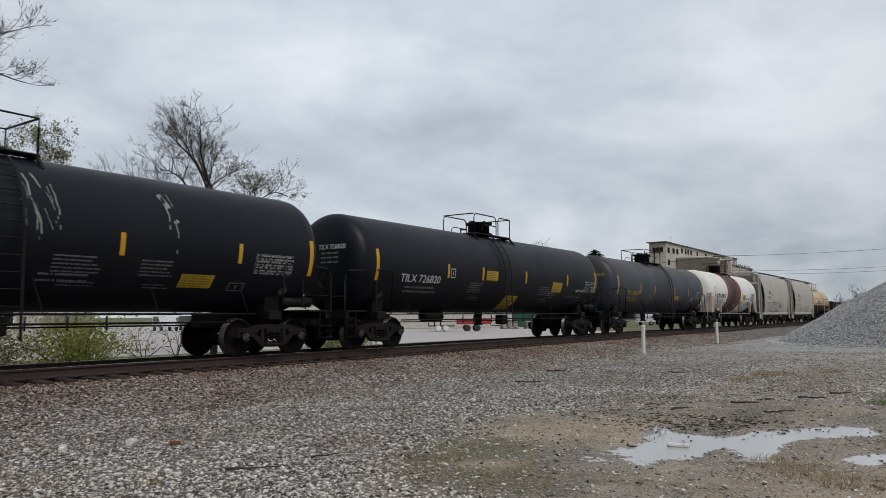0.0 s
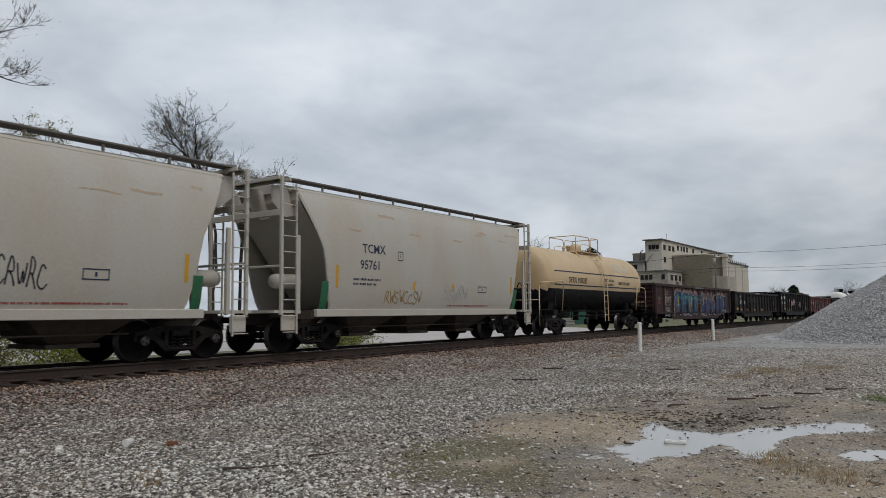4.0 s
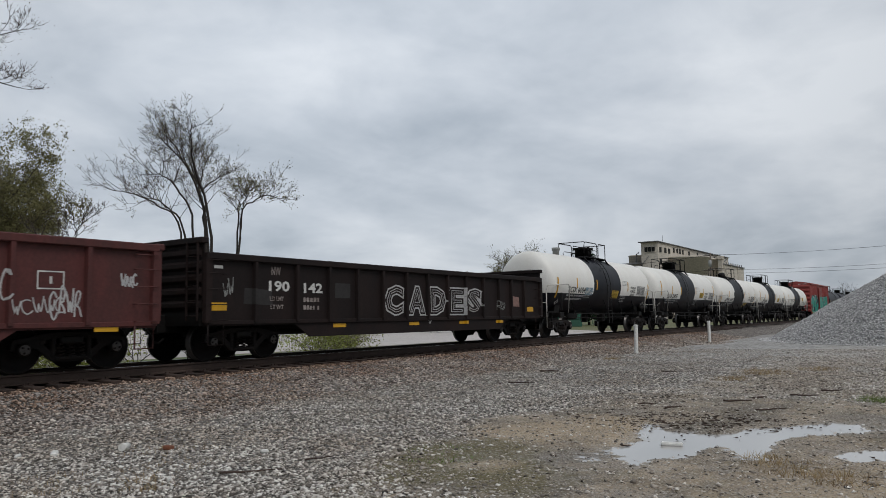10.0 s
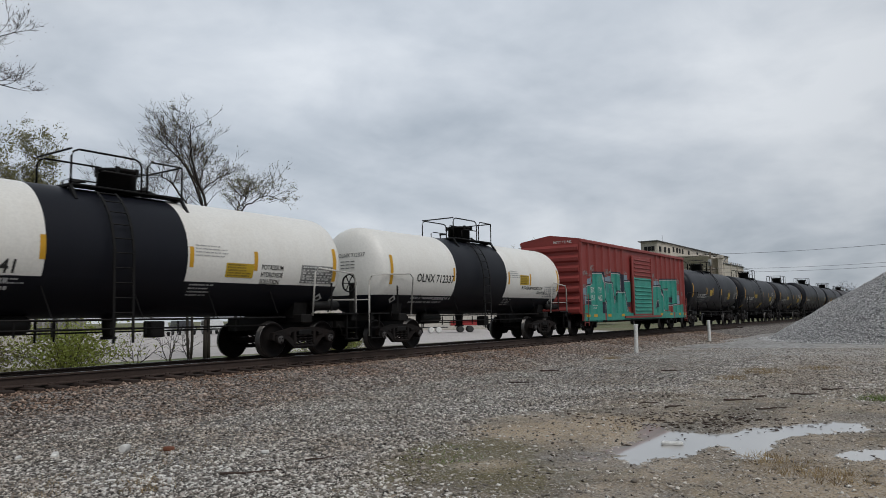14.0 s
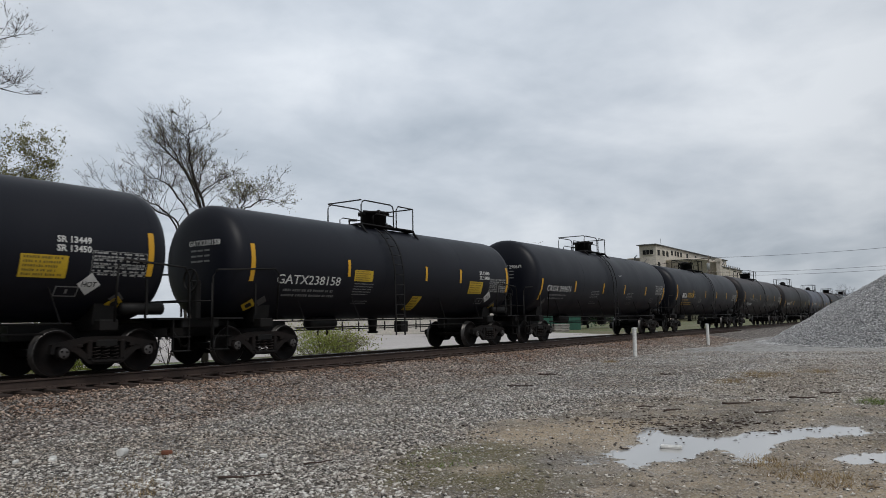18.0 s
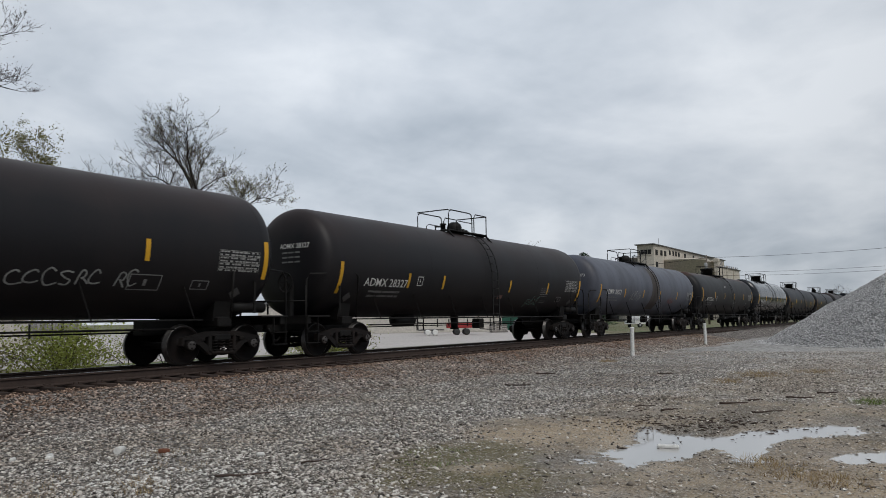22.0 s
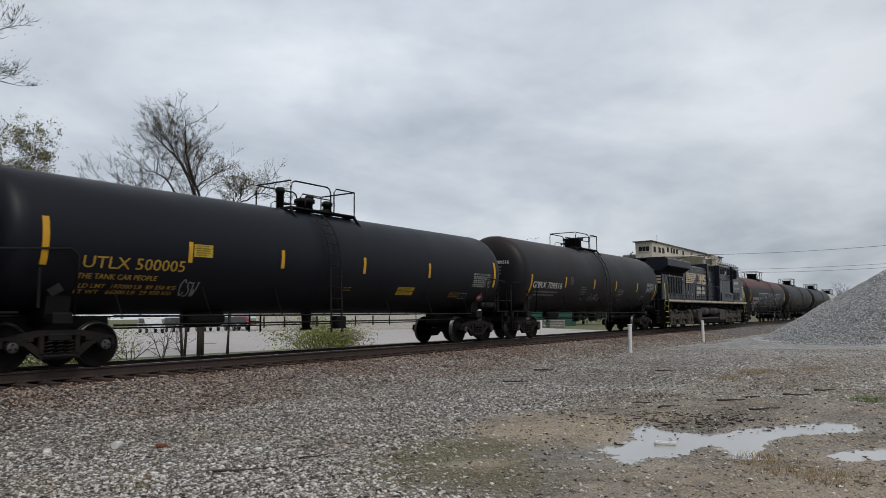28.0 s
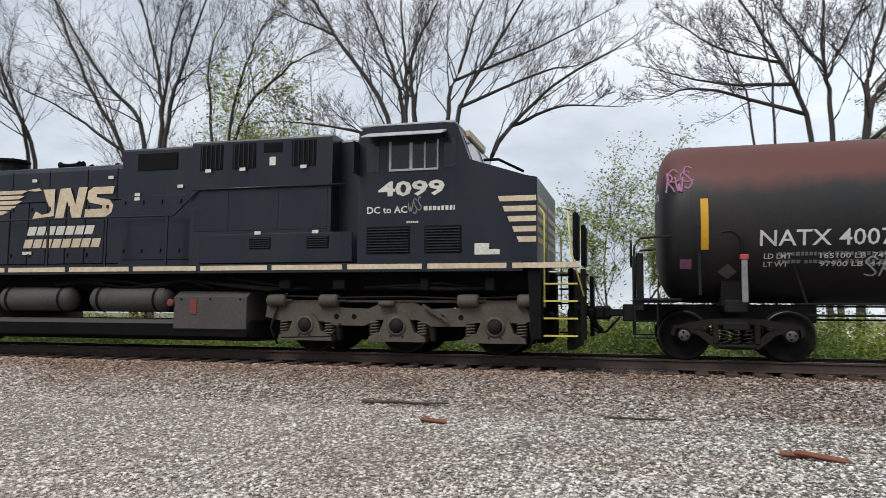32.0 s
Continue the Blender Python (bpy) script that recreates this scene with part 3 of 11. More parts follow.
def ground_height(x, y):
    h = 0.05 * noise.noise((x * 0.22, y * 0.22, 3.1)) + 0.018 * noise.noise((x * 1.3, y * 1.3, 7.7)) + 0.010 * noise.noise((x * 4.0, y * 4.0, 1.2))
    fade = 1.0 if -40 < x < 60 and -30 < y < 14 else 0.4
    h *= fade
    # wet hollow in the yard
    if 6 < x < 15 and -1 < y < 5.5:
        h = h * 0.45 + 0.030 * noise.noise((x * 2.6, y * 2.6, 5.5)) + 0.024 * noise.noise((x * 6.0, y * 6.0, 2.2)) + 0.016 * noise.noise((x * 11.0, y * 11.0, 8.2))
    for cx, cy, rx, ry, d, a in ((9.1, 3.02, 1.1, 0.48, 0.105, 0.0), (10.35, 3.58, 0.7, 0.26, 0.075, 0.2), (9.7, 2.05, 1.05, 0.28, 0.088, 0.12), (9.75, 2.6, 0.6, 0.3, 0.06, 0.5), (10.3, 2.35, 0.55, 0.34, 0.075, -0.8), (11.5, 1.58, 0.95, 0.46, 0.09, -0.65), (9.75, 0.8, 0.7, 0.28, 0.085, -0.5), (8.0, 3.6, 0.6, 0.3, 0.03, 0.2), (7.2, 4.3, 0.9, 0.4, 0.03, -0.6)):
        ca, sa = math.cos(a), math.sin(a)
        u, w = ((x - cx) * ca + (y - cy) * sa) / rx, (-(x - cx) * sa + (y - cy) * ca) / ry
        h -= d * math.exp(-(u * u + w * w))
    return h


gx = span((-1500, 250), (-250, 25), (-50, 3), (-16, 0.45), (6, 0.085), (7.6, 0.05), (12.6, 0.085), (14.5, 0.35), (55, 3), (120, 20), (300, 100), (2500, 1))
gy = span((-1200, 200), (-200, 25), (-30, 3), (-3, 0.3), (0, 0.05), (4.2, 0.085), (5, 0.2), (13, 1.0), (22, 4), (80, 20), (300, 150), (2200, 1))
gv = [(x, y, ground_height(x, y) if abs(x) < 200 and abs(y) < 120 else 0.0) for y in gy for x in gx]
nx = len(gx)
gf = [(j * nx + i, j * nx + i + 1, (j + 1) * nx + i + 1, (j + 1) * nx + i) for j in range(len(gy) - 1) for i in range(nx - 1)]


SAND, MOSS = (0.40, 0.315, 0.215), (0.125, 0.105, 0.045)
MUD_BLOTCHES = ((9.4, 4.6, 1.3, SAND, 0.75), (10.4, 4.25, 1.0, SAND, 0.6), (8.7, 4.85, 0.8, SAND, 0.7), (7.6, 4.9, 1.0, MOSS, 0.9), (6.5, 4.5, 1.0, MOSS, 0.9), (6.6, 3.8, 0.9, MOSS, 0.8), (6.85, 4.24, 0.4, SAND, 0.7), (7.6, 1.0, 1.5, SAND, 0.55), (9.6, 0.2, 1.2, SAND, 0.5))


def ground_material():
    m = bpy.data.materials.new("gravel_and_mud")
    m.use_nodes = True
    nt, ln = m.node_tree.nodes, m.node_tree.links
    b = nt["Principled BSDF"]
    geo = nt.new("ShaderNodeNewGeometry")
    sep = nt.new("ShaderNodeSeparateXYZ")
    ln.new(geo.outputs["Position"], sep.inputs[0])

    def nz(scale, detail=5, rough=0.6):
        n = nt.new("ShaderNodeTexNoise")
        n.inputs["Scale"].default_value, n.inputs["Detail"].default_value, n.inputs["Roughness"].default_value = scale, detail, rough
        ln.new(geo.outputs["Position"], n.inputs["Vector"])
        return n.outputs[0]

    def ramp(src, a, c, lo=0.0, hi=1.0):
        r = nt.new("ShaderNodeMapRange")
        r.inputs["From Min"].default_value, r.inputs["From Max"].default_value = a, c
        r.inputs["To Min"].default_value, r.inputs["To Max"].default_value = lo, hi
        ln.new(src, r.inputs[0])
        return r.outputs[0]

    def mixc(fac, a, c):
        x = nt.new("ShaderNodeMix"); x.data_type = "RGBA"
        for i, q in ((6, a), (7, c)):
            if isinstance(q, tuple):
                x.inputs[i].default_value = (*q, 1)
            else:
                ln.new(q, x.inputs[i])
        ln.new(fac, x.inputs[0])
        return x.outputs[2]

    vo = nt.new("ShaderNodeTexVoronoi"); vo.inputs["Scale"].default_value = 22.0
    ln.new(geo.outputs["Position"], vo.inputs["Vector"])
    hsv = nt.new("ShaderNodeSeparateColor"); ln.new(vo.outputs["Color"], hsv.inputs[0])
    tone = ramp(hsv.outputs[0], 0.2, 1.0)
    gravel = mixc(tone, (0.060, 0.050, 0.043), (0.56, 0.53, 0.49))
    gravel = mixc(ramp(vo.outputs["Distance"], 0.38, 0.62), gravel, (0.05, 0.043, 0.038))
    dust_and_lift = mixc(ramp(nz(1.1), 0.4, 0.62), (0.14, 0.12, 0.10), (0.32, 0.29, 0.25))
    gravel = mixc(ramp(nz(3.0), 0.4, 0.75, 0.0, 0.45), gravel, dust_and_lift)
    mud = mixc(ramp(nz(0.9), 0.42, 0.60), (0.080, 0.062, 0.040), (0.41, 0.325, 0.225))
    mud = mixc(ramp(nz(14, 6), 0.35, 0.7, 0.0, 0.6), mud, (0.09, 0.075, 0.06))
    mud = mixc(ramp(nz(2.3, 6), 0.52, 0.66, 0.0, 0.7), mud, (0.115, 0.105, 0.055))
    mud = mixc(ramp(nz(0.55, 5), 0.50, 0.60, 0.0, 0.6), mud, (0.19, 0.165, 0.14))
    mud = mixc(ramp(nz(38, 4), 0.30, 0.75, 0.0, 0.55), mud, (0.36, 0.31, 0.25))
    # sandy and mossy blotches with ragged edges
    fray = nz(1.6, 6, 0.7)
    def blotch(base, x, y, size, color, most):
        d = nt.new("ShaderNodeVectorMath"); d.operation = "DISTANCE"; d.inputs[1].default_value = (x, y, 0.0)
        ln.new(geo.outputs["Position"], d.inputs[0])
        e = nt.new("ShaderNodeMath"); e.operation = "MULTIPLY_ADD"; e.inputs[1].default_value = -2.6 * size
        ln.new(fray, e.inputs[0]); ln.new(d.outputs["Value"], e.inputs[2])
        return mixc(ramp(e.outputs[0], -0.25 * size, -0.75 * size, 0.0, most), base, color)
    for x, y, size, color, most in MUD_BLOTCHES:
        mud = blotch(mud, x, y, size, color, most)
    grit = nt.new("ShaderNodeTexVoronoi"); grit.inputs["Scale"].default_value = 60.0
    ln.new(geo.outputs["Position"], grit.inputs["Vector"])
    gs = nt.new("ShaderNodeSeparateColor"); ln.new(grit.outputs["Color"], gs.inputs[0])
    mud = mixc(ramp(gs.outputs[0], 0.70, 0.92, 0.0, 0.6), mud, (0.46, 0.43, 0.39))
    mud = mixc(ramp(gs.outputs[1], 0.80, 0.92, 0.0, 0.6), mud, (0.05, 0.042, 0.035))
    # mud where the ground lies low or the noise says so, away from the track
    low = nt.new("ShaderNodeMath"); low.operation = "MULTIPLY_ADD"
    ln.new(nz(0.45, 4), low.inputs[0]); low.inputs[1].default_value = 1.0
    yy = ramp(sep.outputs["Y"], 4.4, 7.0, 0.16, -0.30)
    ln.new(yy, low.inputs[2])
    md = nt.new("ShaderNodeVectorMath"); md.operation = "DISTANCE"; md.inputs[1].default_value = (8.3, 3.9, 0.0)
    ln.new(geo.outputs["Position"], md.inputs[0])
    near = nt.new("ShaderNodeMath"); near.operation = "ADD"
    ln.new(low.outputs[0], near.inputs[0]); ln.new(ramp(md.outputs["Value"], 1.0, 3.0, 0.22, 0.0), near.inputs[1])
    # the churned ground round the puddles
    line = nt.new("ShaderNodeMath"); line.operation = "ADD"
    ln.new(ramp(sep.outputs["X"], 6.0, 9.9, 5.0, 5.97), line.inputs[0]); ln.new(ramp(sep.outputs["X"], 9.9, 13.9, 0.0, -1.7), line.inputs[1])
    gap = nt.new("ShaderNodeMath"); gap.operation = "SUBTRACT"
    ln.new(line.outputs[0], gap.inputs[0]); ln.new(sep.outputs["Y"], gap.inputs[1])
    inside = nt.new("ShaderNodeMath"); inside.operation = "MULTIPLY"
    ln.new(ramp(gap.outputs[0], -0.5, 0.6, 0.0, 0.34), inside.inputs[0]); ln.new(ramp(sep.outputs["X"], 5.0, 5.9), inside.inputs[1])
    churn = nt.new("ShaderNodeMath"); churn.operation = "ADD"
    ln.new(near.outputs[0], churn.inputs[0]); ln.new(inside.outputs[0], churn.inputs[1])
    mudf = ramp(churn.outputs[0], 0.52, 0.64)
    both = mixc(mudf, gravel, mud)
    # ground colour lifted westward too: painted-in brightness along with some pale dust
    both = mixc(ramp(sep.outputs["X"], 1.5, -5.0, 0.0, 0.25), both, (0.39, 0.32, 0.27))
    # pale stone dust round the heap
    hd = nt.new("ShaderNodeVectorMath"); hd.operation = "DISTANCE"; hd.inputs[1].default_value = (47.0, 1.5, 0.0)
    ln.new(geo.outputs["Position"], hd.inputs[0])
    pale = nt.new("ShaderNodeMath"); pale.operation = "MULTIPLY_ADD"; pale.inputs[1].default_value = 9.0
    ln.new(nz(0.35, 4), pale.inputs[0]); ln.new(hd.outputs["Value"], pale.inputs[2])
    both = mixc(ramp(pale.outputs[0], 31.0, 13.0, 0.0, 0.45), both, (0.40, 0.395, 0.39))
    far_grit = nt.new("ShaderNodeTexVoronoi"); far_grit.inputs["Scale"].default_value = 7.0
    ln.new(geo.outputs["Position"], far_grit.inputs["Vector"])
    fs = nt.new("ShaderNodeSeparateColor"); ln.new(far_grit.outputs["Color"], fs.inputs[0])
    clod = mixc(fs.outputs[0], (0.13, 0.12, 0.11), (0.56, 0.55, 0.53))
    both = mixc(ramp(sep.outputs["X"], 20.0, 32.0, 0.0, 0.6), both, clod)
    # far land is grass and lots
    far = nt.new("ShaderNodeMath"); far.operation = "MAXIMUM"
    ln.new(ramp(sep.outputs["Y"], 17.0, 18.5), far.inputs[0]); ln.new(ramp(sep.outputs["X"], 90.0, 140.0), far.inputs[1])
    grass = mixc(ramp(nz(0.12), 0.4, 0.6), (0.10, 0.125, 0.045), (0.15, 0.13, 0.07))
    both = mixc(far.outputs[0], both, grass)
    ln.new(both, b.inputs["Base Color"])
    wet = ramp(sep.outputs["Z"], -0.045, 0.01, 0.35, 0.92)
    ln.new(wet, b.inputs["Roughness"])
    bp = nt.new("ShaderNodeBump"); bp.inputs["Strength"].default_value = 0.9; bp.inputs["Distance"].default_value = 0.02
    add = nt.new("ShaderNodeMath"); add.operation = "ADD"
    ln.new(vo.outputs["Distance"], add.inputs[0]); ln.new(nz(40, 3), add.inputs[1])
    ln.new(add.outputs[0], bp.inputs["Height"]); ln.new(bp.outputs[0], b.inputs["Normal"])
    return m


gme = bpy.data.meshes.new("ground")
gme.from_pydata(gv, [], gf)
gme.materials.append(ground_material())
gme.polygons.foreach_set("use_smooth", [True] * len(gme.polygons))
ground = tagged(new("ground", gme), "grey gravel yard with brown mud and dirt", "ground", kind="structure")

WATER = bpy.data.materials.new("puddle_water")
WATER.use_nodes = True
wb = WATER.node_tree.nodes["Principled BSDF"]
wb.inputs["Base Color"].default_value, wb.inputs["Roughness"].default_value = (0.42, 0.41, 0.39, 1), 0.03
wnz = WATER.node_tree.nodes.new("ShaderNodeTexNoise"); wnz.inputs["Scale"].default_value = 7.0
wbp = WATER.node_tree.nodes.new("ShaderNodeBump"); wbp.inputs["Strength"].default_value = 0.03
WATER.node_tree.links.new(wnz.outputs[0], wbp.inputs["Height"]); WATER.node_tree.links.new(wbp.outputs[0], wb.inputs["Normal"])
wb.inputs["IOR"].default_value = 1.5
wb.inputs["Specular IOR Level"].default_value = 0.8
wat = Build().prism([(6.8, -0.2), (14.2, -0.2), (14.2, 4.4), (6.8, 4.4)], -0.075, -0.042, plane="xy")
tagged(part("puddle", wat, WATER), "shallow rain puddle reflecting the sky on muddy ground", "puddle", kind="structure")

# ---- track ----
BED = RAIL - 0.275


def bed_height(u):
    """Ballast height at u metres from the centre line."""
    a = abs(u)
    return BED if a < 1.75 else max(-0.12, BED - (a - 1.75) * 0.165 + 0.012 * (a - 1.75) ** 2)


bx = span((-700, 60), (-40, 1.2), (-16, 0.3), (36, 0.8), (70, 6), (160, 60), (900, 1))
bu = [-5.6, -5.0, -4.4, -3.9, -3.4, -2.9, -2.5, -2.1, -1.75, -1.3, -0.8, -0.3, 0.3, 0.8, 1.3, 1.75, 2.3, 3.0, 4.0]
bv = [(x, YC + u, bed_height(u) + 0.025 * noise.noise((x * 2, u * 2, 0.5)) - (0.02 if abs(u) < 1.4 else 0)) for u in bu for x in bx]
bf = [(j * len(bx) + i, j * len(bx) + i + 1, (j + 1) * len(bx) + i + 1, (j + 1) * len(bx) + i) for j in range(len(bu) - 1) for i in range(len(bx) - 1)]
bme = bpy.data.meshes.new("ballast_bed")
bme.from_pydata(bv, [], bf)
BEDMAT = pebble_mat("ballast_fines", (0.11, 0.094, 0.083), (0.50, 0.455, 0.42), (0.03, 0.024, 0.02), 19.0)
bme.materials.append(BEDMAT)
tagged(new("ballast_bed", bme), "sloping bed of brownish crushed stone under the track", "track bed", kind="structure")

RAIL_PROFILE = [(-0.076, -0.195), (0.076, -0.195), (0.076, -0.182), (0.012, -0.157), (0.009, -0.05), (0.037, -0.036), (0.037, -0.006), (0.028, 0.0), (-0.028, 0.0), (-0.037, -0.006), (-0.037, -0.036), (-0.009, -0.05), (-0.012, -0.157), (-0.076, -0.182)]


def rail(side):
    b = Build()
    n = len(RAIL_PROFILE)
    for x0, x1 in ((-700, 900),):
        vs = [(x0, YC + side * 0.7535 + p, RAIL + q) for p, q in RAIL_PROFILE] + [(x1, YC + side * 0.7535 + p, RAIL + q) for p, q in RAIL_PROFILE]
        b.add(vs, [(i, (i + 1) % n, (i + 1) % n + n, i + n) for i in range(n)])
    for k, q in enumerate(b.f):
        if k == 7:
            b.m[k] = 1
    return tagged(part("rail", b, [STEEL_RAIL, RAIL_HEAD]), "rusty steel rail with a polished running head", "rail", "rails of the track", "structure")


rail(-1), rail(1)
tie_track = tagged(new("tie_row"), "row of dark creosoted wooden ties bedded in ballast", "railroad ties", kind="structure")
tie_mesh = shared("tie", TIE, lambda b: b.box(0, 0, 0, 0.23, 2.6, 0.18, 0.012))
plate_mesh = shared("tie_plate", STEEL_RAIL, lambda b: [b.box(0, s * 0.7535, 0.1, 0.19, 0.34, 0.02) and [b.box(i, s * 0.7535 + j, 0.125, 0.03, 0.03, 0.035) for i in (-0.05, 0.05) for j in (-0.1, 0.1)] for s in (-1, 1)])
for i in range(-40, 125):
    t = part("tie", tie_mesh, None, tie_track)
    t.matrix_basis = pose(i * 0.5 + random.uniform(-0.03, 0.03), YC + random.uniform(-0.06, 0.06), RAIL - 0.305, 0, 0, random.uniform(-1, 1))
    part("tie_plate", plate_mesh, None, t)


# ---- loose stones, far too many to count ----
def stones(name, n, place, size, material, label, flat=0.8, rng=None, stretch=1.0, category="gravel"):
    """n angular stones; place(rng, n) gives x, y, z arrays."""
    rng = rng or np.random.default_rng(n)
    x, y, z = place(rng, n)
    n = len(x)
    s = size[0] + (size[1] - size[0]) * rng.random(n) ** 2.2
    base = np.array([(1, 0, 0), (-0.5, 0.87, 0), (-0.5, -0.87, 0), (0.25, 0.15, 0.9), (-0.1, -0.2, -0.9)], float)
    fac = np.array([(0, 1, 3), (1, 2, 3), (2, 0, 3), (1, 0, 4), (2, 1, 4), (0, 2, 4)])
    V = base[None] * (0.55 + 0.6 * rng.random((n, 5, 1))) + 0.28 * (rng.random((n, 5, 3)) - 0.5)
    V *= np.array([stretch, 1, flat])[None, None] * s[:, None, None] * (0.7 + 0.6 * rng.random((n, 1, 3)))
    a, t1 = rng.random(n) * 6.283, (rng.random(n) - 0.5) * 1.3
    ca, sa, ct, st = np.cos(a)[:, None], np.sin(a)[:, None], np.cos(t1)[:, None], np.sin(t1)[:, None]
    X, Y, Z = V[..., 0], V[..., 1] * ct - V[..., 2] * st, V[..., 1] * st + V[..., 2] * ct
    P = np.stack([X * ca - Y * sa + x[:, None], X * sa + Y * ca + y[:, None], Z + z[:, None]], -1).reshape(-1, 3)
    F = (fac[None] + 5 * np.arange(n)[:, None, None]).reshape(-1)
    me = bpy.data.meshes.new(name)
    me.vertices.add(len(P)); me.vertices.foreach_set("co", P.ravel())
    me.loops.add(len(F)); me.loops.foreach_set("vertex_index", F)
    k = len(F) // 3
    me.polygons.add(k); me.polygons.foreach_set("loop_start", np.arange(k) * 3)
    me.update(calc_edges=True)
    me.materials.append(material)
    return tagged(new(name, me), label, category, kind="stuff")


def on_bed(rng, n):
    x = -16 + 66 * rng.random(n) ** 1.5
    u = -5.2 + 4.3 * rng.random(n)
    u = np.where(rng.random(n) < 0.07, rng.random(n) * 3.0 - 1.2, u)
    a = np.abs(u)
    z = np.where(a < 1.75, BED, np.maximum(-0.02, BED - (a - 1.75) * 0.165 + 0.012 * (a - 1.75) ** 2)) + 0.016 * rng.random(n)
    return x, YC + u, z


def noise_patch(x, y):
    return np.array([noise.noise((p * 0.45, q * 0.45, 0.0)) for p, q in zip(x, y)])


def on_yard(rng, n):
    """Thick near the middle of the yard, thinner with distance and on the muddy ground."""
    m = int(n * 1.9)
    a = np.radians(-3 + 148 * rng.random(m) ** 1.25)
    r = 5.2 + 30 * rng.random(m) ** 1.35
    x, y = r * np.cos(a), r * np.sin(a)
    edge = 5.0 + 0.25 * (np.clip(x, 5.4, 9.9) - 6) - 0.42 * np.clip(x - 9.9, 0, 4)
    muddy = np.clip((edge - y) / 0.7 + 0.25 + 0.8 * noise_patch(x, y), 0, 1) * np.clip((x - 5.0) / 0.8, 0, 1) * np.clip((17 - x) / 3, 0, 1)
    keep = (y < 10.6) & (rng.random(m) > 0.92 * muddy)
    x, y = x[keep][:n], y[keep][:n]
    z = np.array([ground_height(p, q) for p, q in zip(x, y)]) + 0.006
    return x, y, z


def on_mud(rng, n):
    """Grit and small stones pressed into the churned ground."""
    x, y = 5.8 + 9.5 * rng.random(n), -0.6 + 6.2 * rng.random(n) ** 0.9
    thin = noise_patch(x * 1.7, y * 1.7) > rng.random(n) * 0.9 - 0.45
    x, y = x[thin], y[thin]
    return x, y, np.array([ground_height(p, q) for p, q in zip(x, y)]) + 0.002


def on_chips(rng, n):
    """Chips lie thick along the far shore of the puddle and thin out into the yard."""
    u, w = rng.normal(0, 1, n), rng.normal(0, 1, n)
    x, y = 11.3 - 0.42 * u * 0.8 + 0.5 * w, 3.2 + 0.9 * u * 0.8 + 0.22 * w
    far = rng.random(n) < 0.3
    x, y = np.where(far, 7 + 16 * rng.random(n), x), np.where(far, 0.4 + 9.4 * rng.random(n), y)
    return x, y, np.maximum(-0.04, np.array([ground_height(p, q) for p, q in zip(x, y)])) + 0.008


stones("ballast_stones", 128000, on_bed, (0.014, 0.048), STONE_BALLAST, "loose pinkish-grey crushed stones on the track bed", flat=0.6, stretch=1.25)
stones("gravel_stones", 230000, on_yard, (0.010, 0.040), STONE_YARD, "loose pale grey gravel strewn over the yard", flat=0.55, stretch=1.25)
stones("grit", 30000, on_mud, (0.004, 0.011), STONE_BALLAST, "fine pale grit pressed into brown mud", flat=0.6)
stones("wood_chips", 900, on_chips, (0.010, 0.034), WOOD_ROT, "dark rotten wood chips beside the puddle", flat=0.4, stretch=2.6, category="wood chips")

# ---- heap of crushed stone ----
HX, HY, HR, HH = 48.0, 0.7, 9.2, 4.9


def heap_height(x, y):
    d = math.hypot((x - HX) / 1.0, (y - HY) / 0.92)
    a = math.atan2(y - HY, x - HX)
    r = HR * (1 + 0.06 * noise.noise((math.cos(a) * 1.5, math.sin(a) * 1.5, 4.0)))
    h = HH * max(0.0, 1 - d / r)
    h = h if d > 1.0 else min(h, HH * (1 - 0.75 / r))
    return h + 0.10 * noise.noise((x * 0.8, y * 0.8, 9.0)) * min(1, h) + 0.03 * noise.noise((x * 3, y * 3, 2.0)) * min(1, h)


hb = Build()
NR, NA = 46, 120
hv = [(HX + 1.04 * HR * r / NR * math.cos(2 * math.pi * a / NA), HY + 0.96 * HR * r / NR * math.sin(2 * math.pi * a / NA)) for r in range(NR + 1) for a in range(NA)]
hb.add([(x, y, heap_height(x, y) - 0.02) for x, y in hv], [(r * NA + a, r * NA + (a + 1) % NA, (r + 1) * NA + (a + 1) % NA, (r + 1) * NA + a) for r in range(NR) for a in range(NA)], smooth=True)
heap = tagged(part("gravel_heap", hb, pebble_mat("crushed_stone_fines", (0.20, 0.20, 0.20), (0.62, 0.62, 0.62), (0.10, 0.10, 0.10), 9.0)), "tall conical heap of grey crushed stone", "gravel heap", kind="stuff")


def on_heap(rng, n):
    a = math.pi * (0.45 + 1.25 * rng.random(n))
    r = HR * np.sqrt(rng.random(n)) * 1.05
    x, y = HX + r * np.cos(a), HY + 0.92 * r * np.sin(a)
    return x, y, np.array([heap_height(p, q) for p, q in zip(x, y)]) + 0.01


stones("heap_stones", 46000, on_heap, (0.028, 0.066), STONE_HEAP, "broken grey stones covering the heap")

# ---- white marker posts ----
def post(x, y, h, lean):
    b = Build().lathe([(0, 0.08), (h, 0.08), (h, 0.092), (h + 0.04, 0.092), (h + 0.06, 0.06), (h + 0.065, 0.001)], 16, "z", smooth=False)
    p = part("marker_post", b, PVC)
    p.matrix_basis = pose(x, y, -0.05, lean, -lean, 0)
    return tagged(p, "white plastic pipe marker post standing in gravel", "post", "white marker posts")


post(28.9, 10.5, 1.16, 1.5), post(41.4, 10.9, 1.16, -1.0), post(55.0, 27.5, 1.1, 0.5)


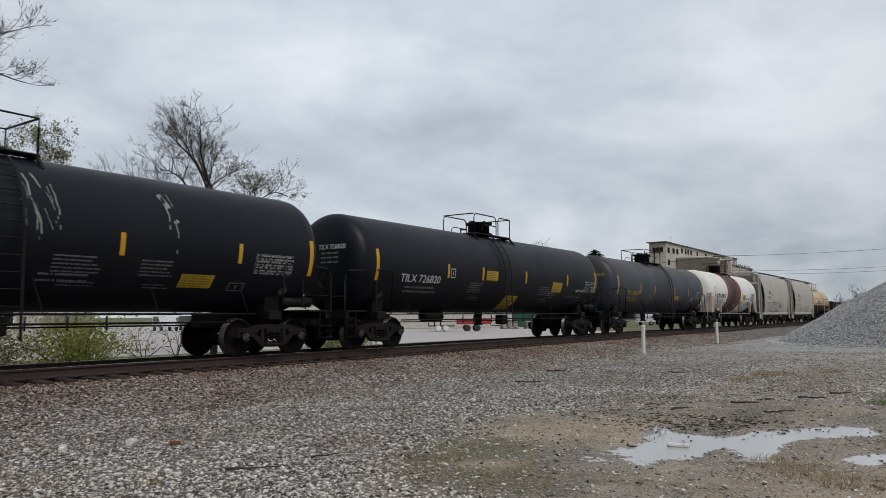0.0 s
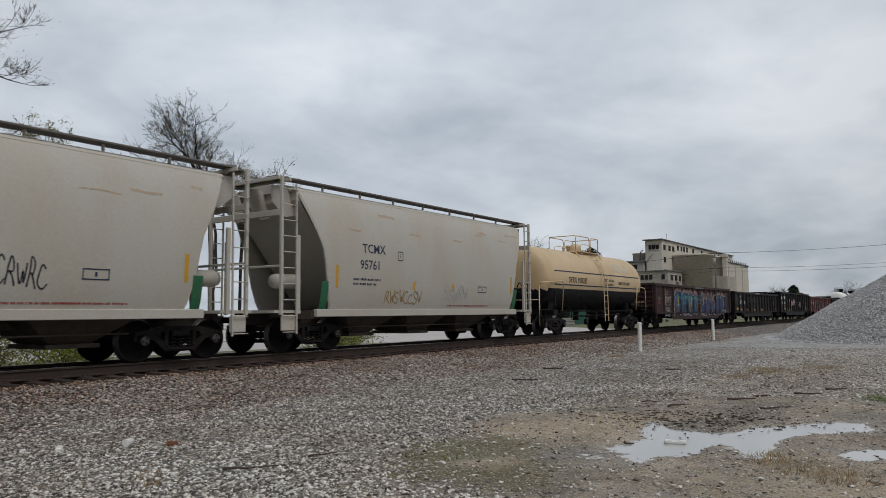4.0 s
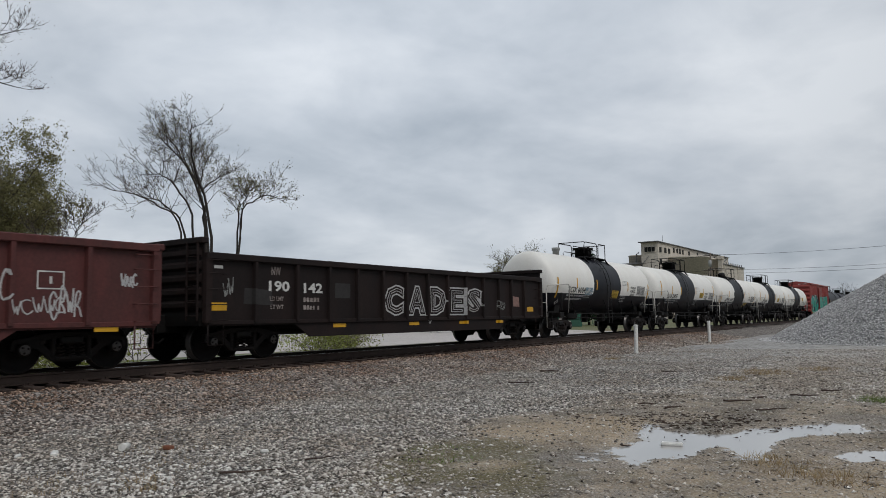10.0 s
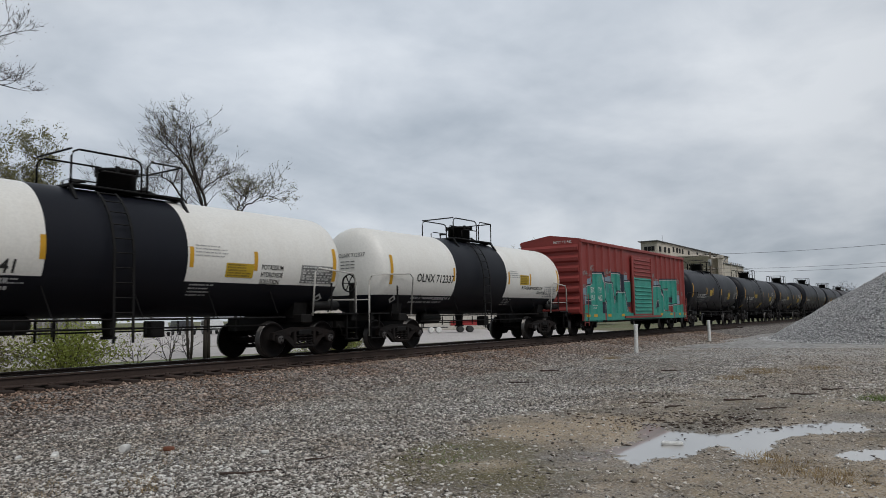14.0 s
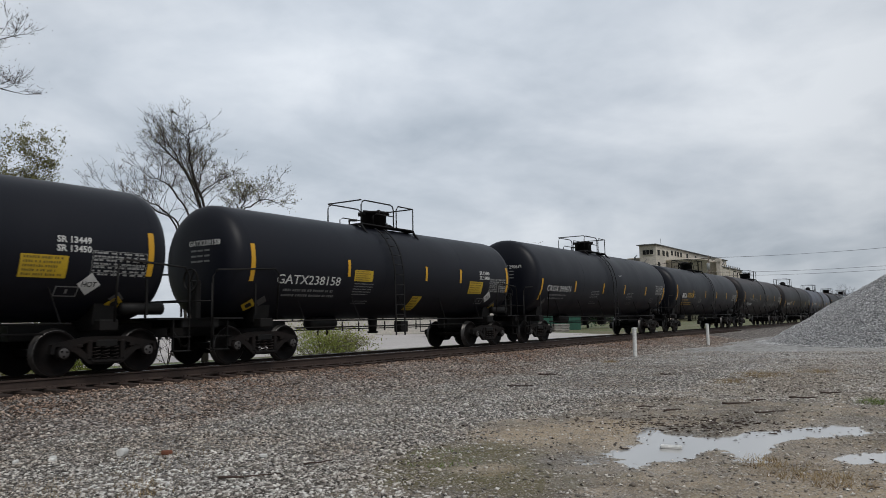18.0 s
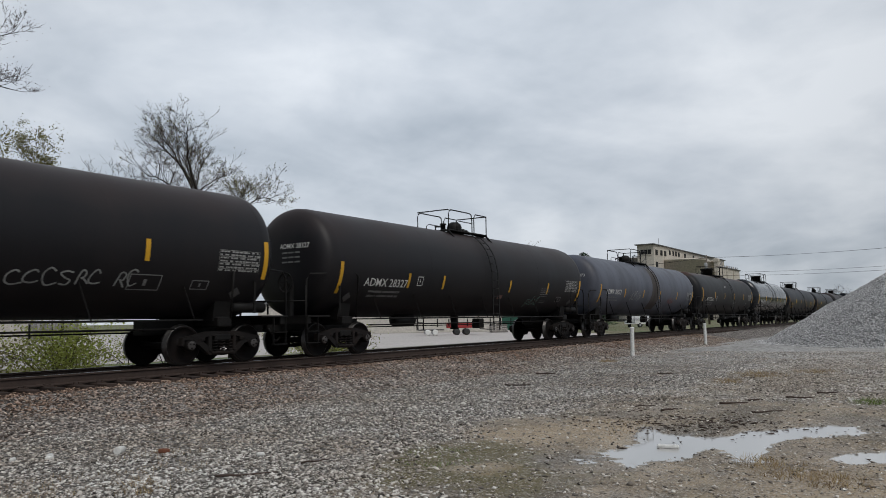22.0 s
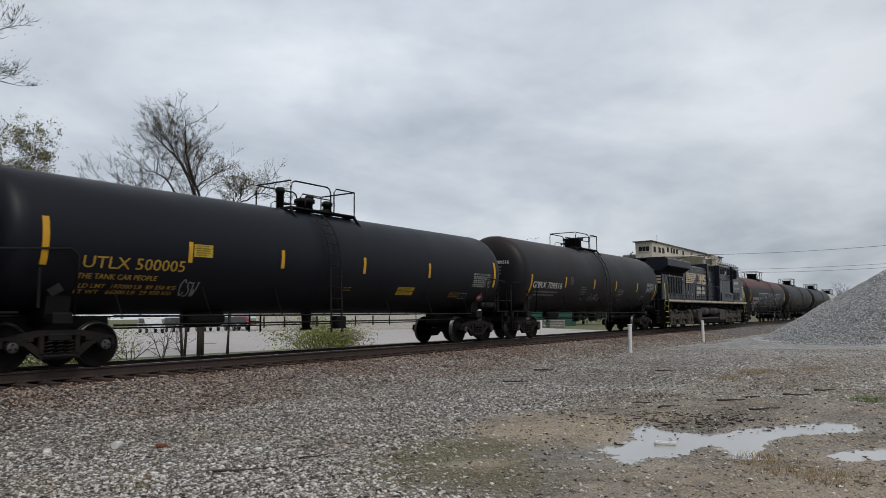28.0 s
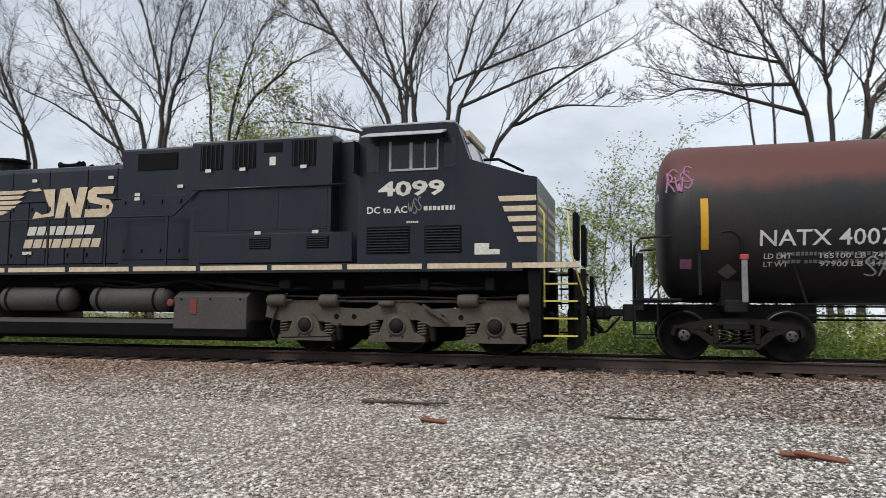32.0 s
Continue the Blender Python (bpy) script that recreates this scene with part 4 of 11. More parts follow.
# ---- trees ----
def grow(rng, wood, tips, p, d, length, radius, depth, up, spread, kids, droop):
    n = 5 if depth > 1 else 4
    pts, dirs = [p], []
    for i in range(n):
        wob = 0.16 if depth > 2 else 0.26
        d = (d + Vector((rng.uniform(-wob, wob), rng.uniform(-wob, wob), rng.uniform(-wob, wob) * 0.7 + up * 0.05 - droop * 0.05 * (3 - min(depth, 3))))).normalized()
        p = p + d * (length / n)
        pts.append(p)
        dirs.append(d)
    end = radius * (0.55 if depth > 0 else 0.5)
    wood.append((pts, radius, end, depth))
    if depth == 0:
        tips.append((p, d))
        return
    for k in range(kids[depth]):
        u = rng.uniform(0.3, 1.0) if depth < 4 else rng.uniform(0.45, 1.0)
        i = min(n - 1, int(u * n))
        base = pts[i].lerp(pts[i + 1], u * n - i)
        side = Vector((rng.uniform(-1, 1), rng.uniform(-1, 1), rng.uniform(-0.5, 0.8)))
        side = (side - dirs[i] * side.dot(dirs[i])).normalized()
        a = rng.uniform(0.5, 1.15) * spread
        cd = (dirs[i] * math.cos(a) + side * math.sin(a)).normalized()
        r = radius + (end - radius) * u
        grow(rng, wood, tips, base, cd, length * rng.uniform(0.5, 0.78) * (1.15 - 0.35 * u), max(0.0065, r * rng.uniform(0.45, 0.66)), depth - 1, up, spread, kids, droop)
    # the leader goes on
    grow(rng, wood, tips, p, d, length * rng.uniform(0.62, 0.8), max(0.0065, end * 0.9), depth - 1, up, spread, kids, droop)


def leaf_cloud(rng, tips, n, size, scatter):
    b = Build()
    for _ in range(n):
        p, d = tips[rng.randrange(len(tips))]
        c = p + Vector((rng.gauss(0, scatter), rng.gauss(0, scatter), rng.gauss(0, scatter)))
        u = Vector((rng.uniform(-1, 1), rng.uniform(-1, 1), rng.uniform(-1, 1))).normalized()
        w = u.cross(Vector((rng.uniform(-1, 1), rng.uniform(-1, 1), rng.uniform(-1, 1)))).normalized()
        s = size * rng.uniform(0.6, 1.4)
        b.add([c - u * s, c + w * s * 0.45, c + u * s, c - w * s * 0.45], [(0, 1, 2, 3)])
    return b


def tree(name, label, at, height, seed, stems=1, depth=5, spread=1.0, up=1.0, leaf=None, leaves=0, leaf_size=0.07, scatter=0.12, kids=None, trunk=0.2, lean=(0, 0), droop=0.3, bole=0.3, category="tree", splay=0.22, fine=0.0):
    rng = random.Random(seed)
    kids = kids or {1: 4, 2: 4, 3: 4, 4: 4, 5: 4}
    wood, tips = [], []
    for s in range(stems):
        a = 2 * math.pi * s / stems + rng.uniform(-0.4, 0.4)
        k = splay if stems > 1 else 0.04
        d = Vector((k * math.cos(a) + lean[0], k * math.sin(a) + lean[1], 1)).normalized()
        p0 = Vector((0.25 * math.cos(a), 0.25 * math.sin(a), -0.1)) if stems > 1 else Vector((0, 0, -0.1))
        grow(rng, wood, tips, p0, d, height * bole * rng.uniform(0.9, 1.1), trunk * (0.75 if stems > 1 else 1), depth, up, spread, kids, droop)
    top = max(p.z for pts, *_ in wood for p in pts)
    k = height / top
    root = tagged(new(name), label, category)
    root.matrix_basis = pose(*at)
    tr, br, tw = Build(), Build(), Build()
    for pts, r0, r1, dep in wood:
        pts = [q * k for q in pts]
        if dep == depth:
            tr.tube(pts, r0 * 1.1, 8, r2=r1)
        elif dep >= 2:
            br.tube(pts, max(r0, fine), 5, r2=max(r1, fine))
        else:
            tw.tube(pts[::2] if dep == 0 else pts, max(r0, fine), 3, r2=max(r1 * 0.8, fine * 0.6))
    part("trunk", tr.mesh("trunk", BARK), None, root)
    tagged(part("branchwork", br.mesh("branchwork", BARK), None, root), kind="stuff")
    tagged(part("crown", tw.mesh("crown", TWIG), None, root), "fine bare twigs", kind="stuff")
    if leaf is not None and leaves:
        lf = leaf_cloud(rng, [(p * k, d) for p, d in tips], leaves, leaf_size, scatter)
        tagged(part("foliage", lf.mesh("foliage", leaf), None, root), "thin young leaves", kind="stuff")
    return root


def shaped_tree(label, base, stems, seed, thick=0.16, depth=3, twigs=9, leaf=None, leaves=0, leaf_size=0.06, scatter=0.14, name="bare_tree", kids=None, reach=0.19, limbs=(), spread=0.72, lift=0.0):
    """A tree whose main stems rise along given (x, height) points in the plane of its base, and whose limbs fork off them higher up; boughs and twigs grow from both."""
    rng = random.Random(seed)
    bx, by = base
    root = tagged(new(name), label, "tree")
    root.matrix_basis = pose(bx, by, 0)
    kids = kids or {1: 2, 2: 3, 3: 2}
    wood, tips, grown = [], [], []
    for k, st in enumerate((*stems, *limbs)):
        rooted = k < len(stems)
        st = [(x, z + lift) for x, z in st]
        off = rng.uniform(-0.7, 0.7)
        if rooted:
            way = [Vector(((st[0][0] - bx) * 0.35, 0, -0.1))] + [Vector((x - bx, off * (i + 1) * 0.6, z)) for i, (x, z) in enumerate(st)]
        else:
            fork, stout = min(grown, key=lambda g: math.hypot(g[0].x + bx - st[0][0], g[0].z - st[0][1]))
            way = [fork] + [Vector((x - bx, fork.y + off * (i + 1) * 0.6, z)) for i, (x, z) in enumerate(st[1:])]
        way = [way[0] * 2 - way[1]] + way + [way[-1] * 2 - way[-2]]
        pts = []
        for i in range(1, len(way) - 2):
            a, b, c, d = way[i - 1:i + 3]
            for j in range(6):
                u = j / 6
                pts.append(0.5 * ((2 * b) + (c - a) * u + (2 * a - 5 * b + 4 * c - d) * u * u + (3 * b - a - 3 * c + d) * u ** 3) + Vector((rng.uniform(-1, 1), rng.uniform(-1, 1), 0)) * 0.05)
        pts.append(way[-2])
        size = sum((q - p).length for p, q in zip(pts, pts[1:]))
        r0 = thick * min(1.0, size / 9.0) * rng.uniform(0.85, 1.1) if rooted else min(0.55 * thick, 0.85 * stout + 0.004)
        grown += [(q, r0 * (1 - 0.8 * i / len(pts))) for i, q in enumerate(pts)]
        part("stem" if rooted else "limb", Build().tube(pts, r0, 8, r2=max(0.012, r0 * 0.2)).mesh("stem", BARK), None, root)
        n = len(pts) - 1
        for j in range(twigs + 1):
            low = 0.33 if rooted else 0.08
            u = 1.0 if j == twigs else low + (0.98 - low) * (j + rng.random()) / twigs
            i = min(n - 1, int(u * n))
            p = pts[i].lerp(pts[i + 1], u * n - i)
            d = (pts[i + 1] - pts[i]).normalized()
            if j < twigs:
                side = Vector((rng.uniform(-1, 1), rng.uniform(-1, 1), rng.uniform(-0.2, 0.8)))
                side = (side - d * side.dot(d)).normalized()
                t = rng.uniform(0.55, 1.1) * spread
                d = (d * math.cos(t) + side * math.sin(t)).normalized()
            grow(rng, wood, tips, p, d, max(size, 6.0) * reach * (1.25 - 0.6 * u) * rng.uniform(0.75, 1.15), max(0.013, r0 * (1 - 0.75 * u) * 0.36), depth, 1.0, spread, kids, 0.1)
    br, tw = Build(), Build()
    for pts, q0, q1, dep in wood:
        if dep >= 2:
            br.tube(pts, q0, 5, r2=q1)
        else:
            tw.tube(pts[::2] if dep == 0 else pts, max(q0 * 0.8, 0.0065), 3, r2=max(q1 * 0.7, 0.0035))
    tagged(part("branchwork", br.mesh("branchwork", BARK), None, root), kind="stuff")
    tagged(part("crown", tw.mesh("crown", TWIG), None, root), "fine bare twigs", kind="stuff")
    if leaf is not None and leaves:
        tagged(part("foliage", leaf_cloud(rng, tips, leaves, leaf_size, scatter).mesh("foliage", leaf), None, root), "thin young leaves", kind="stuff")
    return root


# trees behind the track
BUDS = mat("red_buds", (0.10, 0.05, 0.04), 0.8, amount=0.0, bump=0.0)
shaped_tree("tall bare tree with several dark stems leaning one way", (20.1, 26.0),
            [[(19.9, 5.4), (19.6, 6.7), (18.5, 8.4), (17.8, 9.1)], [(20.0, 5.0), (18.9, 7.9), (18.5, 8.7), (18.25, 9.4)], [(20.3, 5.4), (20.0, 7.5), (19.5, 8.5), (19.35, 9.0)]], 11, thick=0.072, reach=0.10, twigs=14, kids={1: 3, 2: 2, 3: 1}, spread=1.0, lift=0.1, leaf=LEAF_OLIVE, leaves=2600, leaf_size=0.032, scatter=0.08,
            limbs=[[(20.0, 7.3), (20.3, 8.1), (20.5, 8.7)], [(20.0, 7.1), (20.6, 7.6), (21.2, 8.0)], [(19.7, 6.6), (19.3, 8.0), (18.8, 9.0)], [(18.6, 8.2), (17.9, 8.6), (17.4, 8.9)]])
shaped_tree("low tree with arching bare limbs beside taller stems", (19.6, 26.3),
            [[(19.4, 5.4), (18.4, 6.9), (17.6, 7.3), (16.9, 7.2)], [(19.2, 5.2), (18.3, 6.3), (17.4, 6.7), (16.7, 6.8)], [(19.0, 5.0), (17.9, 6.1), (17.2, 6.3), (16.6, 6.1)]], 13, thick=0.06, reach=0.11, twigs=14, kids={1: 3, 2: 2, 3: 1}, spread=1.0, lift=0.1, leaf=LEAF_OLIVE, leaves=300, leaf_size=0.035, scatter=0.06)
shaped_tree("crooked tree with thin yellow-green leaves", (21.6, 26.1),
            [[(21.7, 5.4), (21.8, 6.7), (22.1, 7.2), (22.5, 7.4)], [(21.7, 5.8), (22.2, 6.8), (22.7, 7.1), (23.1, 7.0)], [(21.6, 5.6), (21.4, 6.5), (21.2, 6.9)]], 12, thick=0.05, reach=0.10, twigs=9, kids={1: 3, 2: 2, 3: 2}, spread=1.0, lift=0.1, leaf=LEAF_OLIVE, leaves=2200, leaf_size=0.034, scatter=0.08)
shaped_tree("small bare tree with thin pale twigs", (14.5, 27.0), [[(14.6, 3.9), (14.5, 5.0), (14.1, 5.6)], [(14.6, 4.1), (14.7, 5.1), (15.0, 5.5)], [(14.2, 3.6), (13.9, 4.6), (13.8, 4.9)]], 14, thick=0.04, reach=0.10, twigs=8, kids={1: 3, 2: 2, 3: 2}, spread=0.95)
tree("leafing_tree", "rounded tree with olive-green spring leaves", (12.1, 32.8, 0), 12.1, 14, stems=3, depth=5, spread=1.0, leaf=LEAF_OLIVE, leaves=190000, leaf_size=0.05, scatter=0.13, trunk=0.17, bole=0.3, droop=0.8, splay=0.35, kids={1: 5, 2: 5, 3: 4, 4: 3, 5: 2})
FINE = {1: 3, 2: 3, 3: 2}
shaped_tree("large bare tree with reddish buds on many fine upright twigs", (5.6, 25.5), [[(5.6, 7.7), (5.5, 10.5), (5.8, 15.0)], [(4.8, 7.2), (3.7, 10.1), (1.8, 13.3)], [(6.5, 7.4), (7.4, 9.6), (9.0, 14.1)], [(6.6, 7.9), (6.9, 9.8), (7.9, 13.2)]], 15, thick=0.13, twigs=13, reach=0.14, kids=FINE, leaf=BUDS, leaves=6000, leaf_size=0.028,
            limbs=[[(5.7, 9.2), (6.3, 10.8), (8.1, 14.4)], [(5.5, 9.6), (4.4, 11.4), (3.4, 13.2)], [(4.5, 8.0), (1.6, 9.1), (0.2, 9.0)], [(3.9, 9.5), (2.1, 10.2), (0.6, 11.3)], [(4.2, 8.9), (2.1, 9.2), (-0.3, 10.1)], [(7.4, 9.5), (9.0, 11.8), (11.3, 14.1)], [(7.2, 8.7), (9.7, 10.3), (12.0, 11.7)], [(6.9, 7.0), (9.7, 9.5), (11.9, 9.6)]])
shaped_tree("slender bare sapling with upright twigs", (3.4, 25.0), [[(3.1, 7.7), (2.5, 10.0), (2.1, 11.4)], [(3.7, 7.6), (3.4, 10.7), (3.5, 12.3)]], 23, thick=0.06, twigs=10, reach=0.09, kids=FINE, leaf=BUDS, leaves=900, leaf_size=0.028)
shaped_tree("large bare tree with long leaning limbs", (-8.5, 24.5), [[(-9.0, 7.6), (-11.3, 11.7), (-12.9, 14.0)], [(-8.7, 8.0), (-9.3, 10.6), (-10.5, 13.5)], [(-8.5, 8.0), (-8.6, 10.5), (-8.8, 13.4)], [(-8.2, 7.8), (-8.4, 10.5), (-7.4, 12.6)]], 16, thick=0.13, twigs=12, reach=0.15, kids=FINE, limbs=[[(-11.2, 11.6), (-12.6, 12.4), (-14.3, 13.3)], [(-9.2, 8.0), (-11.2, 8.2), (-13.2, 8.5)]])
shaped_tree("bare tree with wide arching limbs", (-6.9, 24.4), [[(-7.1, 7.9), (-6.6, 10.5), (-5.5, 13.7)], [(-6.7, 7.9), (-5.2, 10.8), (-3.6, 13.4)], [(-5.6, 6.2), (-3.6, 8.8), (-0.9, 10.3)]], 26, thick=0.12, twigs=12, reach=0.14, kids=FINE, limbs=[[(-6.6, 9.8), (-3.8, 10.9), (-1.5, 12.1)], [(-6.3, 8.9), (-3.8, 9.8), (-2.5, 10.1)], [(-4.7, 7.5), (-3.1, 8.5), (-1.4, 8.5)]])
shaped_tree("tall bare tree with several dark leaning stems", (-19.0, 24.5), [[(-20.2, 7.0), (-22.4, 10.9), (-25.2, 16.4)], [(-19.2, 8.1), (-20.8, 10.4), (-23.7, 14.7)], [(-18.9, 8.1), (-19.4, 11.2), (-21.1, 15.9)], [(-18.5, 8.2), (-17.9, 11.0), (-16.5, 14.9)]], 17, thick=0.125, twigs=12, reach=0.13, kids=FINE, limbs=[[(-18.8, 9.8), (-18.6, 12.8), (-18.0, 14.3)], [(-20.0, 8.0), (-23.1, 9.6), (-25.8, 10.9)]])
shaped_tree("bare tree with thin spreading stems", (-16.6, 25.2), [[(-17.0, 8.2), (-17.3, 11.5), (-16.6, 13.9)], [(-16.2, 8.5), (-15.3, 12.2), (-14.5, 13.4)], [(-15.9, 8.3), (-14.1, 10.8), (-12.6, 11.7)]], 27, thick=0.09, twigs=12, reach=0.13, kids=FINE)
shaped_tree("tall bare tree with a leaning stem", (-24.0, 24.0), [[(-24.0, 7.4), (-25.6, 10.4), (-28.6, 14.0)], [(-24.0, 7.0), (-24.9, 10.4), (-26.4, 14.4)]], 18, thick=0.12, twigs=12, reach=0.13, kids=FINE)
tree("leafing_tree", "slim tree with yellow-green spring leaves", (-16.8, 28.5, 0), 13.5, 19, stems=3, depth=5, spread=0.75, leaf=LEAF_LIME, leaves=15000, leaf_size=0.07, scatter=0.3, trunk=0.14, bole=0.32, kids={1: 4, 2: 3, 3: 3, 4: 2, 5: 2})
tree("leafing_tree", "slim young tree with small pale green leaves", (-1.2, 24.6, 0), 7.4, 20, stems=2, depth=4, spread=0.75, leaf=LEAF_LIME, leaves=12000, leaf_size=0.05, scatter=0.15, trunk=0.07, bole=0.36, kids={1: 4, 2: 4, 3: 4, 4: 3})
tree("leafing_tree", "young tree with pale green leaves", (0.6, 25.4, 0), 7.4, 21, stems=2, depth=4, spread=0.75, leaf=LEAF_LIME, leaves=12000, leaf_size=0.05, scatter=0.15, trunk=0.07, bole=0.36, kids={1: 4, 2: 4, 3: 4, 4: 3})
tree("bare_tree", "slender bare tree with upright twigs", (-23.2, 29.6, 0), 16.0, 41, stems=2, depth=5, spread=0.7, trunk=0.16, bole=0.34, kids={1: 4, 2: 3, 3: 3, 4: 3, 5: 2})
tree("bare_tree", "slender bare tree with upright twigs", (-13.2, 30.2, 0), 15.5, 42, stems=2, depth=5, spread=0.7, trunk=0.14, bole=0.34, kids={1: 4, 2: 3, 3: 3, 4: 3, 5: 2})
tree("leafing_tree", "slim tree with yellow-green spring leaves", (-11.5, 29.0, 0), 10.5, 22, depth=4, spread=0.9, leaf=LEAF_LIME, leaves=5000, leaf_size=0.06, scatter=0.35, trunk=0.12, bole=0.34, kids={1: 4, 2: 4, 3: 4, 4: 4})


def bush(at, w, h, seed, leaf, n, label):
    rng = random.Random(seed)
    root = tagged(new("bush"), label, "bush")
    root.matrix_basis = pose(*at)
    st = Build()
    tips = []
    for i in range(60):
        a, k = rng.uniform(0, 6.283), rng.uniform(0.1, 1)
        end = Vector((w / 2 * k * math.cos(a), w / 3 * k * math.sin(a), h * rng.uniform(0.5, 1) * (1 - 0.35 * k * k)))
        st.tube([Vector((end.x * 0.3, end.y * 0.3, 0)), end * 0.6 + Vector((0, 0, 0.08 * h)), end], 0.012, 3, r2=0.004)
        tips += [(end, end), (end * 0.75, end), (end * 0.5, end)]
    tagged(part("brushwood", st.mesh("brushwood", TWIG), None, root), kind="stuff")
    tagged(part("foliage", leaf_cloud(rng, tips, n, 0.05, 0.17 * max(w, h) / 2.5).mesh("foliage", leaf), None, root), kind="stuff")
    return root


bush((12.4, 22.6, 0), 5.4, 1.55, 31, LEAF_LIME, 7000, "yellow-green bush leafing out behind the track")
bush((9.0, 22.0, 0), 4.0, 1.3, 32, LEAF_OLIVE, 4000, "olive bush leafing out behind the track")
bush((25.6, 24.6, 0), 6.2, 1.35, 33, LEAF_LIME, 5200, "rounded yellow-green bush behind the track")
bush((28.2, 25.4, 0), 3.8, 1.0, 34, LEAF_OLIVE, 2600, "low green bush behind the track")
for i, x in enumerate((-24, -20.5, -17, -13.5, -10, -6.8, -3.6, -0.4, 2.8, 5.8)):
    bush((x, 20.6 + 0.7 * math.sin(i * 2.1), 0), 3.9, (1.75 if -8 < x < 3.5 else 1.05) + 0.3 * math.sin(i * 1.7), 40 + i, LEAF_LIME if i % 3 == 0 else GRASS, 3600, "green weeds and brambles beside the track")
for i, x in enumerate((-16, -9.5, -3, 3.5)):
    bush((x, 24.6, 0), 5.5, 2.0, 60 + i, LEAF_OLIVE, 3600, "green undergrowth below the trees")


def weed_strip(x0, x1, y0, y1, h, n, seed, leaf, label):
    """A belt of rank weeds: stalks with leaves, uneven in height."""
    rng = random.Random(seed)
    b = Build()
    for _ in range(n):
        x, y = rng.uniform(x0, x1), rng.uniform(y0, y1)
        top = h * (0.62 + 0.38 * noise.noise((x * 0.6, y * 0.6, seed)) + 0.25 * noise.noise((x * 2.1, y * 2.1, seed)))
        c = Vector((x, y, max(0.05, top) * math.sqrt(rng.random())))
        u = Vector((rng.uniform(-1, 1), rng.uniform(-1, 1), rng.uniform(-0.4, 1))).normalized()
        w = u.cross(Vector((rng.uniform(-1, 1), rng.uniform(-1, 1), rng.uniform(-1, 1)))).normalized()
        q = rng.uniform(0.035, 0.095)
        b.add([c - u * q, c + w * q * 0.42, c + u * q, c - w * q * 0.42], [(0, 1, 2, 3)])
    tagged(part("weeds", b.mesh("weeds", leaf), None), label, "weeds", kind="stuff")


weed_strip(-30, 9, 20.2, 22.2, 1.25, 26000, 5, GRASS, "rank green weeds behind the track")
weed_strip(-30, 8, 22.6, 25.0, 1.9, 26000, 6, LEAF_LIME, "yellow-green undergrowth below the trees")


def dead_shrub(at, seed):
    rng = random.Random(seed)
    wood, tips = [], []
    for k in range(4):
        grow(rng, wood, tips, Vector((0, 0, 0)), Vector((rng.uniform(-0.7, 0.7), rng.uniform(-0.3, 0.3), 1)).normalized(), 0.75, 0.022, 2, 0.3, 1.0, {1: 2, 2: 3}, 0.2)
    b = Build()
    for pts, r0, r1, _ in wood:
        b.tube(pts, r0, 4, r2=r1)
    s = tagged(part("dead_shrub", b.mesh("dead_shrub", BARK), None), "leafless dark shrub behind the track", "shrub")
    s.matrix_basis = pose(*at)


dead_shrub((16.6, 23.6, 0), 3), dead_shrub((17.8, 24.0, 0), 4), dead_shrub((15.2, 23.5, 0), 8)


def far_tree(at, h, w, seed, leaf, label, twiggy=True):
    """A small far tree: stem, limbs and a loose crown of leaf clumps."""
    return tree("far_tree", label, at, h, seed, stems=2, depth=4, spread=1.05 * w, leaf=leaf, leaves=(45000 if at[0] < 150 else 12000) if leaf else 0, leaf_size=0.075, scatter=0.2, fine=0.022, trunk=0.16, bole=0.26, kids={1: 7, 2: 6, 3: 5, 4: 5} if at[0] < 150 else {1: 4, 2: 3, 3: 4, 4: 4})


far_tree((97, 53, 0), 13.2, 1.0, 71, LEAF_OLIVE, "rounded far tree with olive spring leaves")
far_tree((215, 21, 0), 9.5, 1.1, 72, None, "bare rounded far tree")
far_tree((224, 27, 0), 8.0, 1.1, 73, None, "bare rounded far tree")
far_tree((196, 34, 0), 7.8, 1.1, 74, LEAF_OLIVE, "far tree with olive spring leaves")
far_tree((240, 40, 0), 8.0, 1.1, 75, None, "bare rounded far tree")


def conifer(at, h, seed):
    rng = random.Random(seed)
    root = tagged(new("conifer"), "dark green conical conifer", "conifer tree")
    root.matrix_basis = pose(*at)
    part("trunk", Build().tube([(0, 0, 0), (0, 0, h * 0.95)], 0.22, 8, r2=0.03), BARK, root)
    b = Build()
    for i in range(9000):
        u = rng.random() ** 0.75
        z = h * (0.1 + 0.9 * (1 - u))
        a = rng.uniform(0, 6.283)
        tier = 0.70 + 0.30 * noise.noise((3 * math.cos(a) + seed, 3 * math.sin(a), z * 1.3)) + 0.22 * math.sin(z * 4.2 + 2 * a)
        lim = (0.12 + u ** 0.62 * 0.66 * h * (1.0 if u < 0.8 else 1.0 - 0.8 * (u - 0.8))) * tier
        r = lim * math.sqrt(rng.random())
        c = Vector((r * math.cos(a), r * math.sin(a), z - 0.16 * r))
        d = Vector((math.cos(a), math.sin(a), rng.uniform(-0.5, 0.4))).normalized()
        s = rng.uniform(0.2, 0.45)
        w = Vector((-math.sin(a), math.cos(a), rng.uniform(-0.3, 0.3))) * s * 0.4
        b.add([c - d * s, c + w, c + d * s, c - w], [(0, 1, 2, 3)])
    tagged(part("needles", b.mesh("needles", LEAF_PINE), None, root), kind="stuff")


